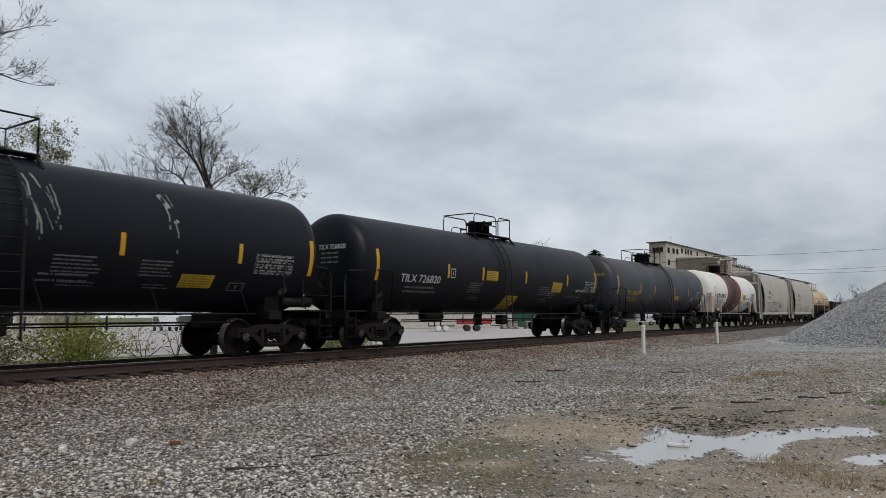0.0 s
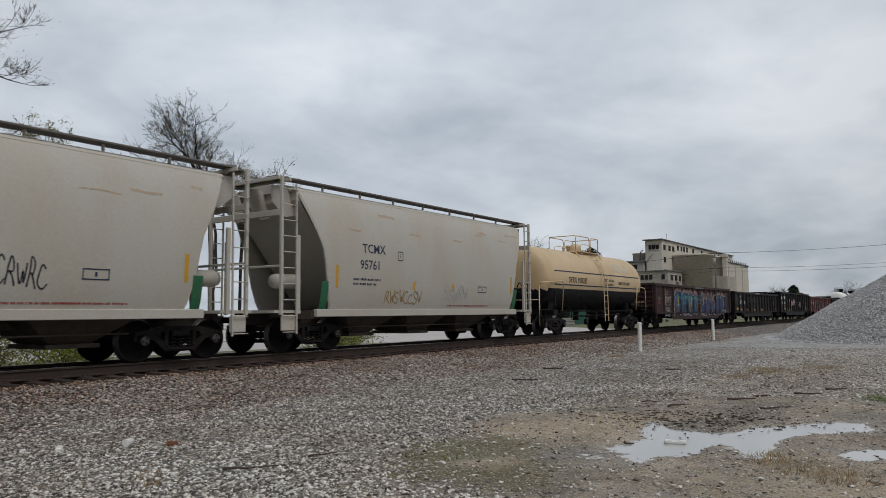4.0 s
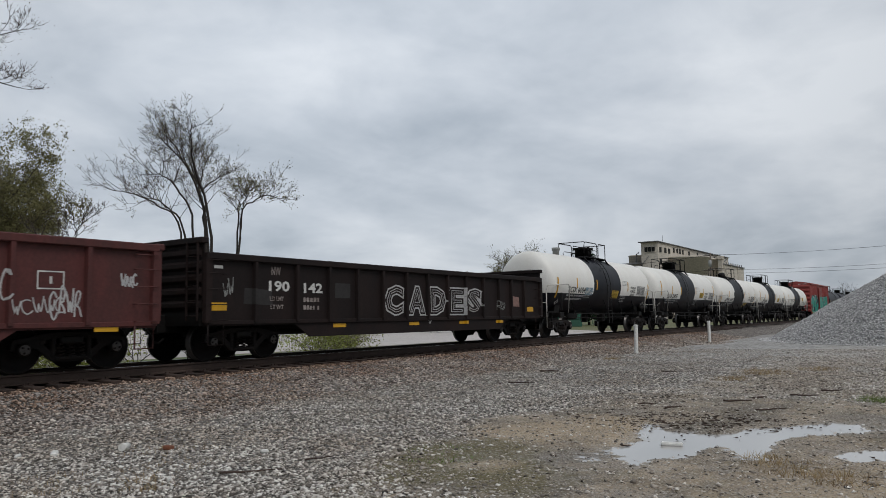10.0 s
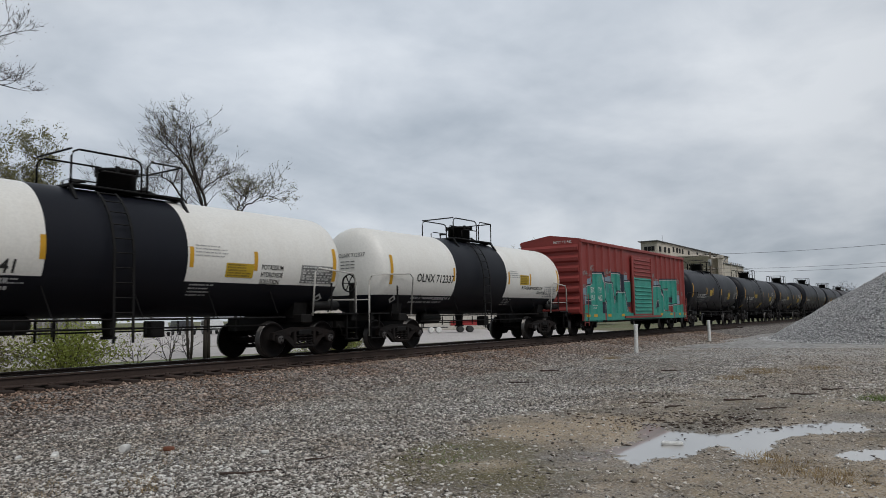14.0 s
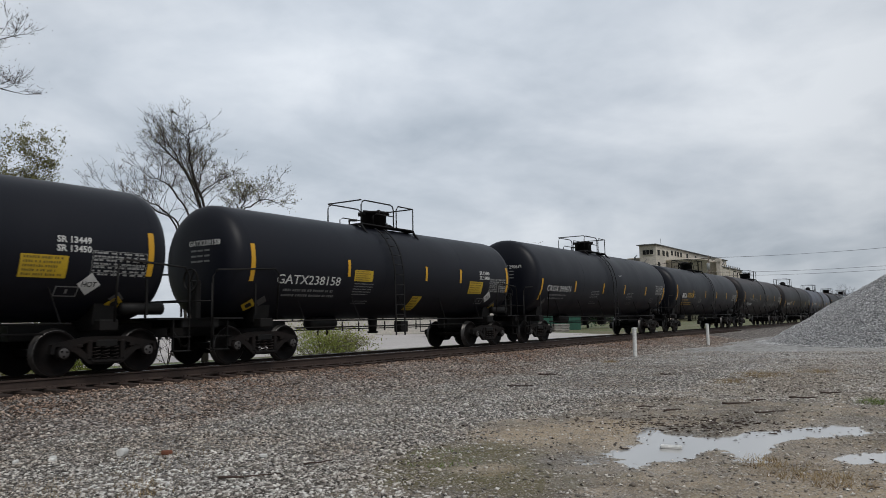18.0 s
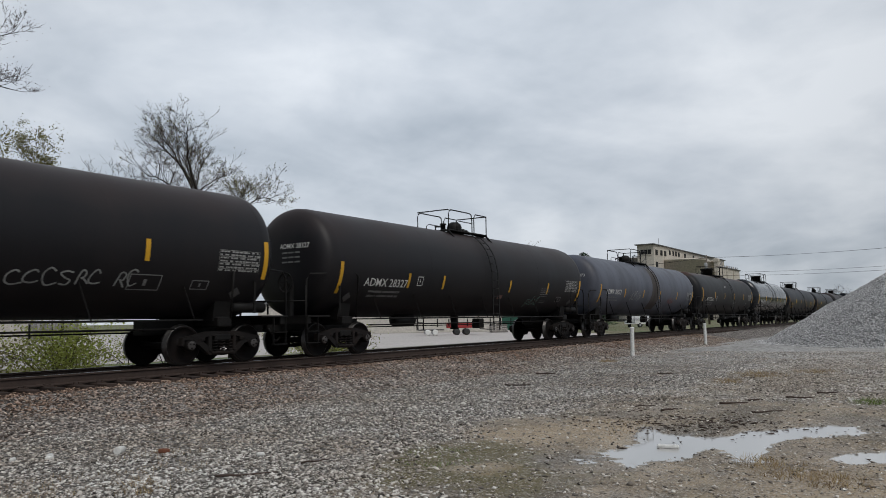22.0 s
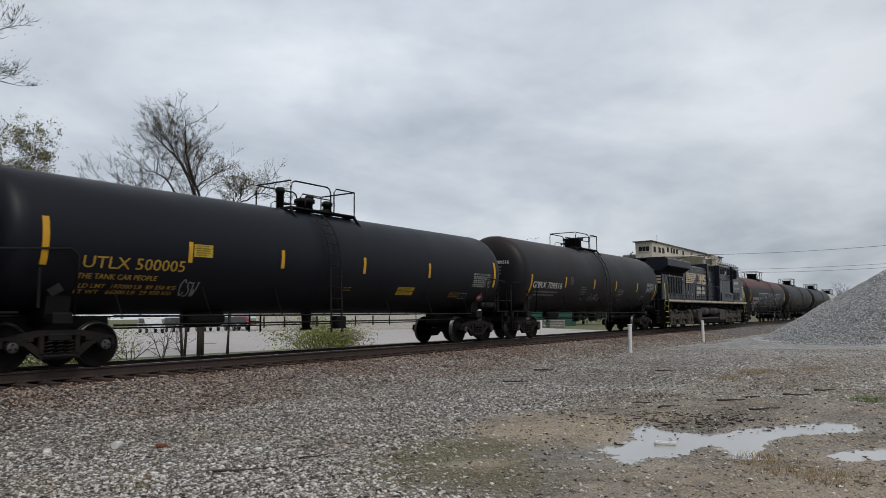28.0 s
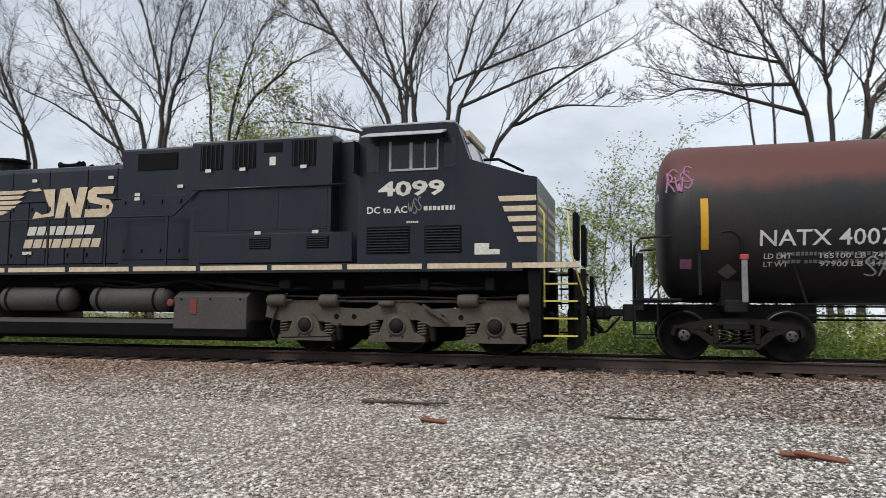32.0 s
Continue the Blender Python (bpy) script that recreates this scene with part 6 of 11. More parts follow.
def fill_side_frame(b):
    for s in (-1, 1):
        b.prism([(s * 1.12, 0.53), (s * 1.10, 0.63), (s * 0.90, 0.665), (s * 0.42, 0.76), (0, 0.765), (0, 0.66), (s * 0.40, 0.65), (s * 0.72, 0.56), (s * 0.77, 0.46), (s * 0.84, 0.44), (s * 0.86, 0.58), (s * 1.04, 0.58), (s * 1.06, 0.44), (s * 1.13, 0.46)], -1.07, -0.93)
        b.prism([(s * 0.78, 0.50), (s * 0.66, 0.47), (s * 0.36, 0.22), (0, 0.205), (0, 0.31), (s * 0.30, 0.325), (s * 0.62, 0.61), (s * 0.74, 0.58)], -1.06, -0.95)
        b.box(s * 0.35, -1.0, 0.50, 0.10, 0.16, 0.40, 0.02)
        b.box(s * 0.56, -1.03, 0.585, 0.12, 0.10, 0.08, 0.015)
    b.box(0, -1.0, 0.27, 0.62, 0.20, 0.05, 0.01)


SIDE_FRAME = shared("side_frame", TRUCK, fill_side_frame)


SPRING = shared("spring", TRUCK, lambda b: coil(b, 0, -1.02, 0.29, 0.56, 0.078))


def fill_bolster(b):
    b.box(0, 0, 0.62, 0.46, 2.2, 0.16, 0.03)
    b.lathe([(0.70, 0.2), (0.82, 0.19)], 16, "z")
    for s in (-1, 1):
        b.box(s * 0.45, 0, 0.42, 0.10, 1.6, 0.10)
        for q in (-0.7535, 0.7535):
            b.box(s * 0.46, q, 0.46, 0.09, 0.12, 0.30, 0.02)


BOLSTER = shared("truck", FRAME_BLACK, fill_bolster)


def fill_coupler(b):
    b.box(0.30, 0, 0.86, 0.62, 0.13, 0.15, 0.02)
    b.box(0.62, -0.05, 0.86, 0.22, 0.26, 0.28, 0.05)
    b.box(0.72, 0.07, 0.86, 0.14, 0.12, 0.24, 0.03)


COUPLER = shared("coupler", FRAME_BLACK, fill_coupler)
AIR_HOSE = shared("air_hose", FRAME_BLACK, lambda b: b.tube([(0.35, -0.35, 0.78), (0.5, -0.33, 0.62), (0.62, -0.25, 0.48), (0.78, -0.2, 0.45), (0.92, -0.18, 0.55)], 0.026, 6))
ROLLING = []   # (wheelset, local pose x, z, place of the wheel along the train, radius)


def truck(car, x, place, wb=1.80, cap=0):
    tr = part("truck", BOLSTER, None, car, at=pose(x, 0, 0))
    part("side_frame", SIDE_FRAME, None, tr)
    part("side_frame", SIDE_FRAME, None, tr, at=pose(0, 0, 0, 0, 0, 180))
    for sx in (-0.2, 0.0, 0.2):
        for turn in (0, 180):
            part("spring", SPRING, None, tr, at=pose(sx, 0, 0, 0, 0, turn))
    for s in (-1, 1):
        w = part("wheelset", WHEELSETS[cap], None, tr, at=pose(s * wb / 2, 0, WR))
        ROLLING.append((w, s * wb / 2, WR, place + x + s * wb / 2))
    return tr


TRAIN = []


def car_root(name, centre, label, category, group=""):
    root = tagged(new(name), label, category, group)
    root.matrix_basis = pose(centre, YC, RAIL)
    TRAIN.append((root, centre))
    return root


def running_gear(car, centre, tc, half, cap=0):
    for s in (-1, 1):
        truck(car, s * tc / 2, centre, cap=cap)
        part("coupler", COUPLER, None, car, at=pose(s * (half - 0.42), 0, 0, 0, 0, 0 if s > 0 else 180))
        part("air_hose", AIR_HOSE, None, car, at=pose(s * (half - 0.42), 0, 0, 0, 0, 0 if s > 0 else 180))


# ---- marks on curved and flat sides ----
class Side:
    """Puts flat marks on a car's near side: round a tank (radius r about height z), or flat at y = -half width.
    steps lists (x, depth) along a flat side whose posts stand proud; marks follow it."""

    def __init__(self, car, r=0.0, z=0.0, flat=None, steps=()):
        self.car, self.r, self.z, self.flat, self.steps = car, r, z, flat, steps

    def at(self, x, s, up=0.006):
        if self.flat is not None:
            d = 0.0
            for (x0, d0), (x1, d1) in zip(self.steps, self.steps[1:]):
                if x0 <= x <= x1 and x1 > x0:
                    d = d0 + (d1 - d0) * (x - x0) / (x1 - x0)
                    break
            return (x, -self.flat - up - d, s)
        a = (s - self.z) / self.r
        return (x, -(self.r + up) * math.cos(a), self.z + (self.r + up) * math.sin(a))

    def lay(self, b, pts, faces, up=0.006, slot=0):
        """Lays a flat figure of (x, s) points on the side, cut where the side steps or curves."""
        bm = bmesh.new()
        vs = [bm.verts.new((x, 0, s)) for x, s in pts]
        for q in faces:
            try:
                bm.faces.new([vs[i] for i in q])
            except ValueError:
                pass
        xs, ss = [p[0] for p in pts], [p[1] for p in pts]
        cuts = [((x, 0, 0), (1, 0, 0)) for x, _ in self.steps if min(xs) < x < max(xs)]
        if self.flat is None and max(ss) - min(ss) > 0.3:
            cuts += [((0, 0, k * 0.12), (0, 0, 1)) for k in range(int(min(ss) / 0.12) + 1, int(max(ss) / 0.12) + 1)]
        if cuts:
            bmesh.ops.triangulate(bm, faces=bm.faces)
        for co, no in cuts:
            bmesh.ops.bisect_plane(bm, geom=list(bm.verts) + list(bm.edges) + list(bm.faces), plane_co=co, plane_no=no)
        bm.verts.index_update()
        b.add([self.at(p.co.x, p.co.z, up) for p in bm.verts], [[w.index for w in g.verts] for g in bm.faces], slot=slot)
        bm.free()

    def patch(self, b, x0, x1, s0, s1, slot=0, up=0.006):
        if self.steps:
            return self.lay(b, [(x0, s0), (x1, s0), (x1, s1), (x0, s1)], [(0, 1, 2, 3)], up, slot)
        n = 1 if self.flat is not None else max(1, round(abs(s1 - s0) / 0.12))
        vs = [self.at(x, s0 + (s1 - s0) * i / n, up) for i in range(n + 1) for x in (x0, x1)]
        b.add(vs, [(2 * i, 2 * i + 1, 2 * i + 3, 2 * i + 2) for i in range(n)], slot=slot)

    def mark(self, name, x0, x1, s0, s1, material, label="", up=0.006):
        b = Build()
        self.patch(b, x0, x1, s0, s1, up=up)
        return part(name, b, material, self.car, label)

    def shape(self, name, pts, material, up=0.006):
        b = Build()
        self.lay(b, pts, [tuple(range(len(pts)))], up)
        return part(name, b.mesh(name, material), None, self.car)

    def text(self, text, size, x, s, material, name="car_lettering", up=0.007, squeeze=1.0, slant=0.0, width=None, weight=0.012, tilt=0.0):
        """x is the left edge; width fits the line between two edges."""
        vs, fs = letters(text, size, weight)
        lo, hi = min(p[0] for p in vs), max(p[0] for p in vs)
        k = width / (hi - lo) if width else squeeze
        b = Build()
        self.lay(b, [(x + (p - lo) * k + slant * q, s + q + tilt * (p - lo)) for p, q in vs], fs, up)
        return tagged(part(name, b.mesh(name, material), None, self.car), kind="stuff")

    def piece(self, text, x, s, w, h, layers, up=0.006, slant=0.0, tilt=0.0):
        """Fat sprayed letters in layers (material, boldness), widest first."""
        vs, _ = letters(text, 1.0, 0.03)
        lo, hi = min(p[0] for p in vs), max(p[0] for p in vs)
        b0, b1 = min(p[1] for p in vs), max(p[1] for p in vs)
        for i, (m, bold) in enumerate(layers):
            vs, fs = letters(text, 1.0, bold)
            b = Build()
            self.lay(b, [(x + (p - lo) / (hi - lo) * w + slant * (q - b0), s + (q - b0) / (b1 - b0) * h + tilt * (p - lo)) for p, q in vs], fs, up + 0.004 * i)
            tagged(part("sprayed_letters", b.mesh("sprayed_letters", m), None, self.car), kind="stuff")

    def bubble(self, strokes, layers, up=0.004):
        """Fat round-ended sprayed strokes through (x, s) points, in layers (material, width), widest first."""
        for i, (m, w) in enumerate(layers):
            b = Build()
            for j, way in enumerate(strokes):
                way = [(2 * way[0][0] - way[1][0], 2 * way[0][1] - way[1][1])] + list(way) + [(2 * way[-1][0] - way[-2][0], 2 * way[-1][1] - way[-2][1])]
                pts = []
                for k in range(1, len(way) - 2):
                    for q in range(5):
                        u = q / 5
                        pts.append(tuple(0.5 * (2 * way[k][c] + (way[k + 1][c] - way[k - 1][c]) * u + (2 * way[k - 1][c] - 5 * way[k][c] + 4 * way[k + 1][c] - way[k + 2][c]) * u * u + (3 * way[k][c] - way[k - 1][c] - 3 * way[k + 1][c] + way[k + 2][c]) * u ** 3) for c in (0, 1)))
                pts.append(way[-2])
                h = up + 0.005 * i + 0.0006 * j
                g = self.stroke(pts, w, up=h)
                b.add(g.v, g.f)
                for p in (pts[0], pts[-1]):
                    self.lay(b, [(p[0] + w / 2 * math.cos(a * 0.5236), p[1] + w / 2 * math.sin(a * 0.5236)) for a in range(12)], [tuple(range(12))], h + 0.0003)
            tagged(part("sprayed_letters", b.mesh("sprayed_letters", m), None, self.car), kind="stuff")

    def bars(self, x, s, w, rows, material, h=0.045, gap=0.09, name="stencil_block", seed=1, words=3, up=0.006, lean=0.0):
        """Rows of small writing too fine to read: short marks with word gaps."""
        rng = random.Random(seed + round(x * 100))
        b = Build()
        for i in range(rows):
            p, end = x - lean * i * gap, x - lean * i * gap + w * rng.uniform(0.75, 1.0)
            k = 0
            while p < end - 0.02:
                q = min(end, p + h * rng.uniform(0.55, 1.0))
                self.patch(b, p, q, s - i * gap - h, s - i * gap - h * rng.choice((0, 0, 0.1)), up=up)
                k += 1
                p = q + (h * 0.9 if k % rng.choice((4, 5, 6)) == 0 else h * 0.3)
        return tagged(part(name, b, material, self.car), kind="stuff")

    def table(self, x, s, w, h, material, up=0.006):
        """A stencilled test panel: rows of short dashes between rules."""
        b = Build()
        rng = random.Random(round(x * 10))
        n = max(5, round(h / 0.072))
        for i in range(0, n + 1, 2):
            self.patch(b, x, x + w, s - i * h / n - 0.008, s - i * h / n, up=up)
        for u in (0.0, 0.42, 0.62, 0.81, 1.0):
            self.patch(b, x + u * w - 0.004, x + u * w + 0.004, s - h, s, up=up)
        for i in range(n):
            p = x + 0.03
            while p < x + w - 0.05:
                q = min(x + w, p + rng.uniform(0.03, 0.12))
                self.patch(b, p, q, s - (i + 0.78) * h / n, s - (i + 0.3) * h / n, up=up)
                p = q + rng.choice((0.018, 0.018, 0.07))
        return tagged(part("test_panel", b, material, self.car), kind="stuff")

    def outline(self, x, s, w, h, material, t=0.025):
        b = Build()
        self.patch(b, x, x + w, s, s + t); self.patch(b, x, x + w, s + h - t, s + h)
        self.patch(b, x, x + t, s + t, s + h - t); self.patch(b, x + w - t, x + w, s + t, s + h - t)
        self.patch(b, x + w * 0.45, x + w * 0.55, s + h * 0.3, s + h * 0.7)
        return tagged(part("stencil_frame", b, material, self.car), kind="stuff")

    def notice(self, x, s, w, h, material=None, lean=0.0, lines=5):
        """A yellow notice panel with dark lines of small writing on it; s is its lower edge."""
        self.shape("notice_panel", [(x, s), (x + w, s), (x + w + lean * h, s + h), (x + lean * h, s + h)], material or YELLOW_LABEL)
        g = h / (lines + 0.4)
        self.bars(x + lean * h * 0.85 + 0.05, s + h - g * 0.35, w - 0.1, lines, NOTICE_INK, h=g * 0.55, gap=g, up=0.010, lean=lean, seed=5)

    def placard(self, x, s, r, material, inner=None):
        """A diamond-shaped hazard placard on a small holder."""
        self.shape("placard", [(x - r, s), (x, s - r), (x + r, s), (x, s + r)], material, up=0.03)
        if inner:
            q = r * 0.5
            self.shape("placard_symbol", [(x - q, s), (x, s - q), (x + q, s), (x, s + q)], inner, up=0.034)

    def stroke(self, pts, w, material=None, name="spray_tag", up=0.006):
        """A sprayed line of even width through points (x, s)."""
        b = Build()
        n = len(pts)
        vs = []
        for i, (x, s) in enumerate(pts):
            dx, ds = pts[min(n - 1, i + 1)][0] - pts[max(0, i - 1)][0], pts[min(n - 1, i + 1)][1] - pts[max(0, i - 1)][1]
            k = math.hypot(dx, ds) or 1
            vs += [(x - ds / k * w / 2, s + dx / k * w / 2), (x + ds / k * w / 2, s - dx / k * w / 2)]
        fs = [(2 * i, 2 * i + 1, 2 * i + 3, 2 * i + 2) for i in range(n - 1)]
        if self.steps:
            self.lay(b, vs, fs, up)
        else:
            b.add([self.at(x, s, up) for x, s in vs], fs)
        return b

    def line(self, pts, w, material, name="spray_line", up=0.006):
        return part(name, self.stroke(pts, w, up=up).mesh(name, material), None, self.car)

    def tag(self, x, s, w, h, material, loops=5, line=0.05, seed=3, name="spray_tag", up=0.0065):
        """A scrawl of looping handwritten strokes that spells nothing."""
        rng = random.Random(seed)
        cw = w / loops
        b = Build()
        for k in range(loops):
            x0 = x + cw * k
            hh = h * rng.uniform(0.75, 1.1)
            b0 = s + h * rng.uniform(-0.08, 0.1)
            kind = rng.randrange(4)
            if kind == 0:
                way = [(0.8, 0.8), (0.5, 1.0), (0.1, 0.7), (0.1, 0.25), (0.5, 0.0), (0.95, 0.2)]
            elif kind == 1:
                way = [(0.1, 0.0), (0.25, 0.6), (0.4, 1.0), (0.75, 0.85), (0.6, 0.5), (0.3, 0.45), (0.65, 0.3), (0.95, 0.0)]
            elif kind == 2:
                way = [(0.85, 0.9), (0.4, 1.0), (0.15, 0.75), (0.5, 0.5), (0.85, 0.3), (0.55, 0.0), (0.1, 0.1)]
            else:
                way = [(0.05, 0.95), (0.2, 0.4), (0.4, 0.05), (0.55, 0.55), (0.7, 0.1), (0.95, 0.95)]
            way = [(x0 + cw * 1.05 * (u + rng.uniform(-0.08, 0.08)), b0 + hh * (v + rng.uniform(-0.07, 0.07))) for u, v in way]
            way = [way[0]] + way + [way[-1]]
            pts = []
            for q in range(1, len(way) - 2):
                for f in (0.0, 0.25, 0.5, 0.75):
                    pts.append(tuple(0.5 * (2 * way[q][c] + (way[q + 1][c] - way[q - 1][c]) * f + (2 * way[q - 1][c] - 5 * way[q][c] + 4 * way[q + 1][c] - way[q + 2][c]) * f * f + (3 * way[q][c] - way[q - 1][c] - 3 * way[q + 1][c] + way[q + 2][c]) * f ** 3) for c in (0, 1)))
            pts.append(way[-1])
            g = self.stroke(pts, line * 0.8, up=up + 0.0004 * k)
            b.add(g.v, g.f)
        return tagged(part(name, b.mesh(name, material), None, self.car), kind="stuff")

    def poly(self, b, pts, slot=0, up=0.006):
        b.add([self.at(x, s, up) for x, s in pts], [tuple(range(len(pts)))], slot=slot)


NOTICE_INK = mat("notice_print", (0.20, 0.14, 0.02), 0.6, amount=0.1, bump=0.0)


HEAD = 0.60  # depth of a tank head
HEAD_POWER = 0.64  # below 1 the heads are flatter in the middle and tighter at the knuckle


def head_depth(u):
    """Bulge of a dished head, 1 at its middle and 0 at its rim, u being the share of the radius."""
    return max(0.0, 1 - min(1.0, u) ** (2 / HEAD_POWER)) ** (HEAD_POWER / 2)


def head_text(car, half, head, r, z, text, size, y, h, material):
    """A short code on the dished head that faces the coming end of the car."""
    vs, fs = letters(text, size)
    lo = min(p[0] for p in vs)
    pts = []
    for p, q in vs:
        yy, zz = y - (p - lo), h + q
        k = head_depth(math.hypot(yy, zz - z) / r)
        pts.append((-(half - head) - head * k - 0.012, yy, zz))
    b = Build()
    b.add(pts, fs)
    tagged(part("head_lettering", b.mesh("head_lettering", material), None, car), kind="stuff")


def end_code(car, x, y, z, text, size, material):
    """A code on the flat end of a car."""
    vs, fs = letters(text, size)
    lo = min(p[0] for p in vs)
    b = Build()
    b.add([(x, y - (p - lo), z + q) for p, q in vs], fs)
    tagged(part("end_code", b.mesh("end_code", material), None, car), kind="stuff")


def stripes(sd, spots, material=YELLOW, w=0.11, h=0.52, s=2.5):
    for x in spots:
        sd.mark("reflective_stripe", x - w / 2, x + w / 2, s, s + h, material)


# ---- tank cars ----
def tank_mesh(half, r, z, head, zones, mats, seams, belly=None):
    """A barrel along x with dished heads; zones(x, z) picks the material slot."""
    n = 56
    xs = [half - head]
    cuts = sorted({-(half - head), half - head, *seams["cuts"]})
    prof = []
    for k in range(9):
        a = math.pi / 2 * k / 9
        prof.append((-(half - head) - head * math.cos(a) ** HEAD_POWER, r * math.sin(a) ** HEAD_POWER if k else 0.02))
    fine = []
    for p, q in zip(cuts, cuts[1:]):
        m = max(1, round((q - p) / 1.2))
        fine += [p + (q - p) * i / m for i in range(m)]
    fine.append(cuts[-1])
    prof += [(x, r) for x in fine]
    for k in range(8, -1, -1):
        a = math.pi / 2 * k / 9
        prof.append((half - head + head * math.cos(a) ** HEAD_POWER, r * math.sin(a) ** HEAD_POWER if k else 0.02))
    b = Build()
    b.lathe(prof, n, "x", at=(0, 0, z))
    me = b.mesh("tank", mats)
    if belly is not None:
        bm = bmesh.new()
        bm.from_mesh(me)
        bmesh.ops.bisect_plane(bm, geom=list(bm.verts) + list(bm.edges) + list(bm.faces), plane_co=(0, 0, belly), plane_no=(0, 0, 1))
        bm.to_mesh(me)
        bm.free()
    for q in me.polygons:
        q.material_index = zones(q.center.x, q.center.z)
    return me


def ring(b, x, r, z, w=0.03, up=0.004, n=56, slot=0):
    b.lathe([(x - w / 2, r - 0.004), (x, r + up), (x + w / 2, r - 0.004)], n, "x", at=(0, 0, z), smooth=True, caps=False)


def hoop(b, pts, r=0.022):
    b.tube(pts, r, 6)


def platform(car, x0, x1, top, r, z, material, side=1, dome="manway", dome_x=0.0, hoop_gap=0.0, dome_mat=None, rail_r=0.022, high=0.72):
    """The loading platform with its rails, and the fittings on it."""
    zt = top - 0.01
    wy = 0.52
    b = Build()
    b.box((x0 + x1) / 2, -wy, zt, x1 - x0, 0.34, 0.045, 0.01)
    b.box((x0 + x1) / 2, wy, zt, x1 - x0, 0.34, 0.045, 0.01)
    for x in (x0, x1):
        b.box(x, 0, zt - 0.03, 0.10, 1.4, 0.07, 0.01)
        for s in (-1, 1):
            b.beam((x, s * 0.66, zt - 0.03), (x, s * 0.9, z + math.sqrt(max(0.01, r * r - 0.81)) - 0.02), 0.06, 0.06)
    plat = part("platform", b, material, car)
    m = x0 + (x1 - x0) * 0.62
    for s in (-1, 1):
        y = s * 0.68
        q = Build()
        q2, q3 = Build(), Build()
        hoop(q, [(x0, y, zt), (x0, y, zt + high - 0.16), (x0 + 0.05, y, zt + high - 0.05), (x0 + 0.16, y, zt + high), (m - 0.2, y, zt + high), (m - 0.09, y, zt + high - 0.05), (m - 0.04, y, zt + high - 0.16), (m - 0.04, y, zt)], rail_r)
        hoop(q2, [(m + 0.1, y, zt), (m + 0.1, y, zt + high - 0.12), (m + 0.2, y, zt + high), (x1, y, zt + high), (x1, y, zt)], rail_r)
        hoop(q3, [(x0 + 0.55, y, zt), (x0 + 0.55, y, zt + high * 0.4), (x0 + 0.7, y, zt + high * 0.5), (m - 0.04, y, zt + high * 0.5)], rail_r * 0.8)
        for g in (q, q2, q3):
            part("guard_rail", g, material, plat)
    for x in (x0, x1):
        q = Build()
        hoop(q, [(x, -0.68, zt + high), (x, 0.68, zt + high)], rail_r)
        part("guard_rail", q, material, plat)
    d = Build()
    if dome == "manway":
        d.lathe([(top - 0.15, 0.41), (top + 0.46, 0.41), (top + 0.465, 0.45), (top + 0.53, 0.45), (top + 0.535, 0.41), (top + 0.56, 0.2), (top + 0.565, 0.001)], 24, "z", at=(dome_x, 0, 0))
        for k in range(6):
            a = 2 * math.pi * k / 6
            part("bolt", shared(("bolt", (dome_mat or material).name), dome_mat or material, lambda g: g.box(0, 0, 0, 0.07, 0.07, 0.13)), None, car, at=pose(dome_x + 0.46 * math.cos(a), 0.46 * math.sin(a), top + 0.49))
    elif dome == "drum":
        d.lathe([(top - 0.15, 0.42), (top + 0.48, 0.42), (top + 0.50, 0.46), (top + 0.56, 0.46), (top + 0.58, 0.40), (top + 0.585, 0.001)], 22, "z", at=(dome_x, 0, 0))
    elif dome == "round":
        d.lathe([(top - 0.15, 0.28), (top + 0.25, 0.28), (top + 0.36, 0.24), (top + 0.43, 0.14), (top + 0.45, 0.001)], 18, "z", at=(dome_x, 0, 0))
        part("safety_valve", Build().lathe([(top - 0.1, 0.09), (top + 0.25, 0.09), (top + 0.26, 0.13), (top + 0.32, 0.1), (top + 0.33, 0.001)], 12, "z", at=(dome_x - 0.75, 0, 0)), dome_mat or material, car)
    else:
        for o, rr, h in ((-1.15, 0.11, 0.62), (-0.2, 0.24, 0.42), (0.0, 0.10, 0.55), (0.75, 0.13, 0.45)):
            d = Build()
            d.lathe([(top - 0.15, rr), (top + h - 0.15, rr), (top + h - 0.14, rr * 1.25), (top + h - 0.04, rr * 1.25), (top + h, rr * 0.8), (top + h + 0.01, 0.001)], 14, "z", at=(dome_x + o, 0, 0))
            if o != -0.2:
                part("valve_stack", d, dome_mat or material, car)
            else:
                keep = d
        d = keep
    part("manway_dome", d, dome_mat or material, car)
    v = Build()
    v.lathe([(top - 0.1, 0.05), (top + 0.16, 0.05), (top + 0.17, 0.08), (top + 0.26, 0.07), (top + 0.27, 0.001)], 10, "z", at=(dome_x + 0.75, 0.1, 0))
    part("safety_valve", v, material, car)
    v = Build().tube([(dome_x + 0.35, -0.05, top + 0.12), (dome_x + 0.62, -0.15, top + 0.16), (dome_x + 0.9, -0.1, top + 0.1)], 0.035, 6)
    part("unloading_pipe", v, material, car)
    v = Build().tube([(dome_x - 0.95, 0.2, top - 0.02), (dome_x - 0.95, 0.2, top + 0.2), (dome_x - 0.6, 0.2, top + 0.24)], 0.04, 6)
    part("air_pipe", v, material, car)


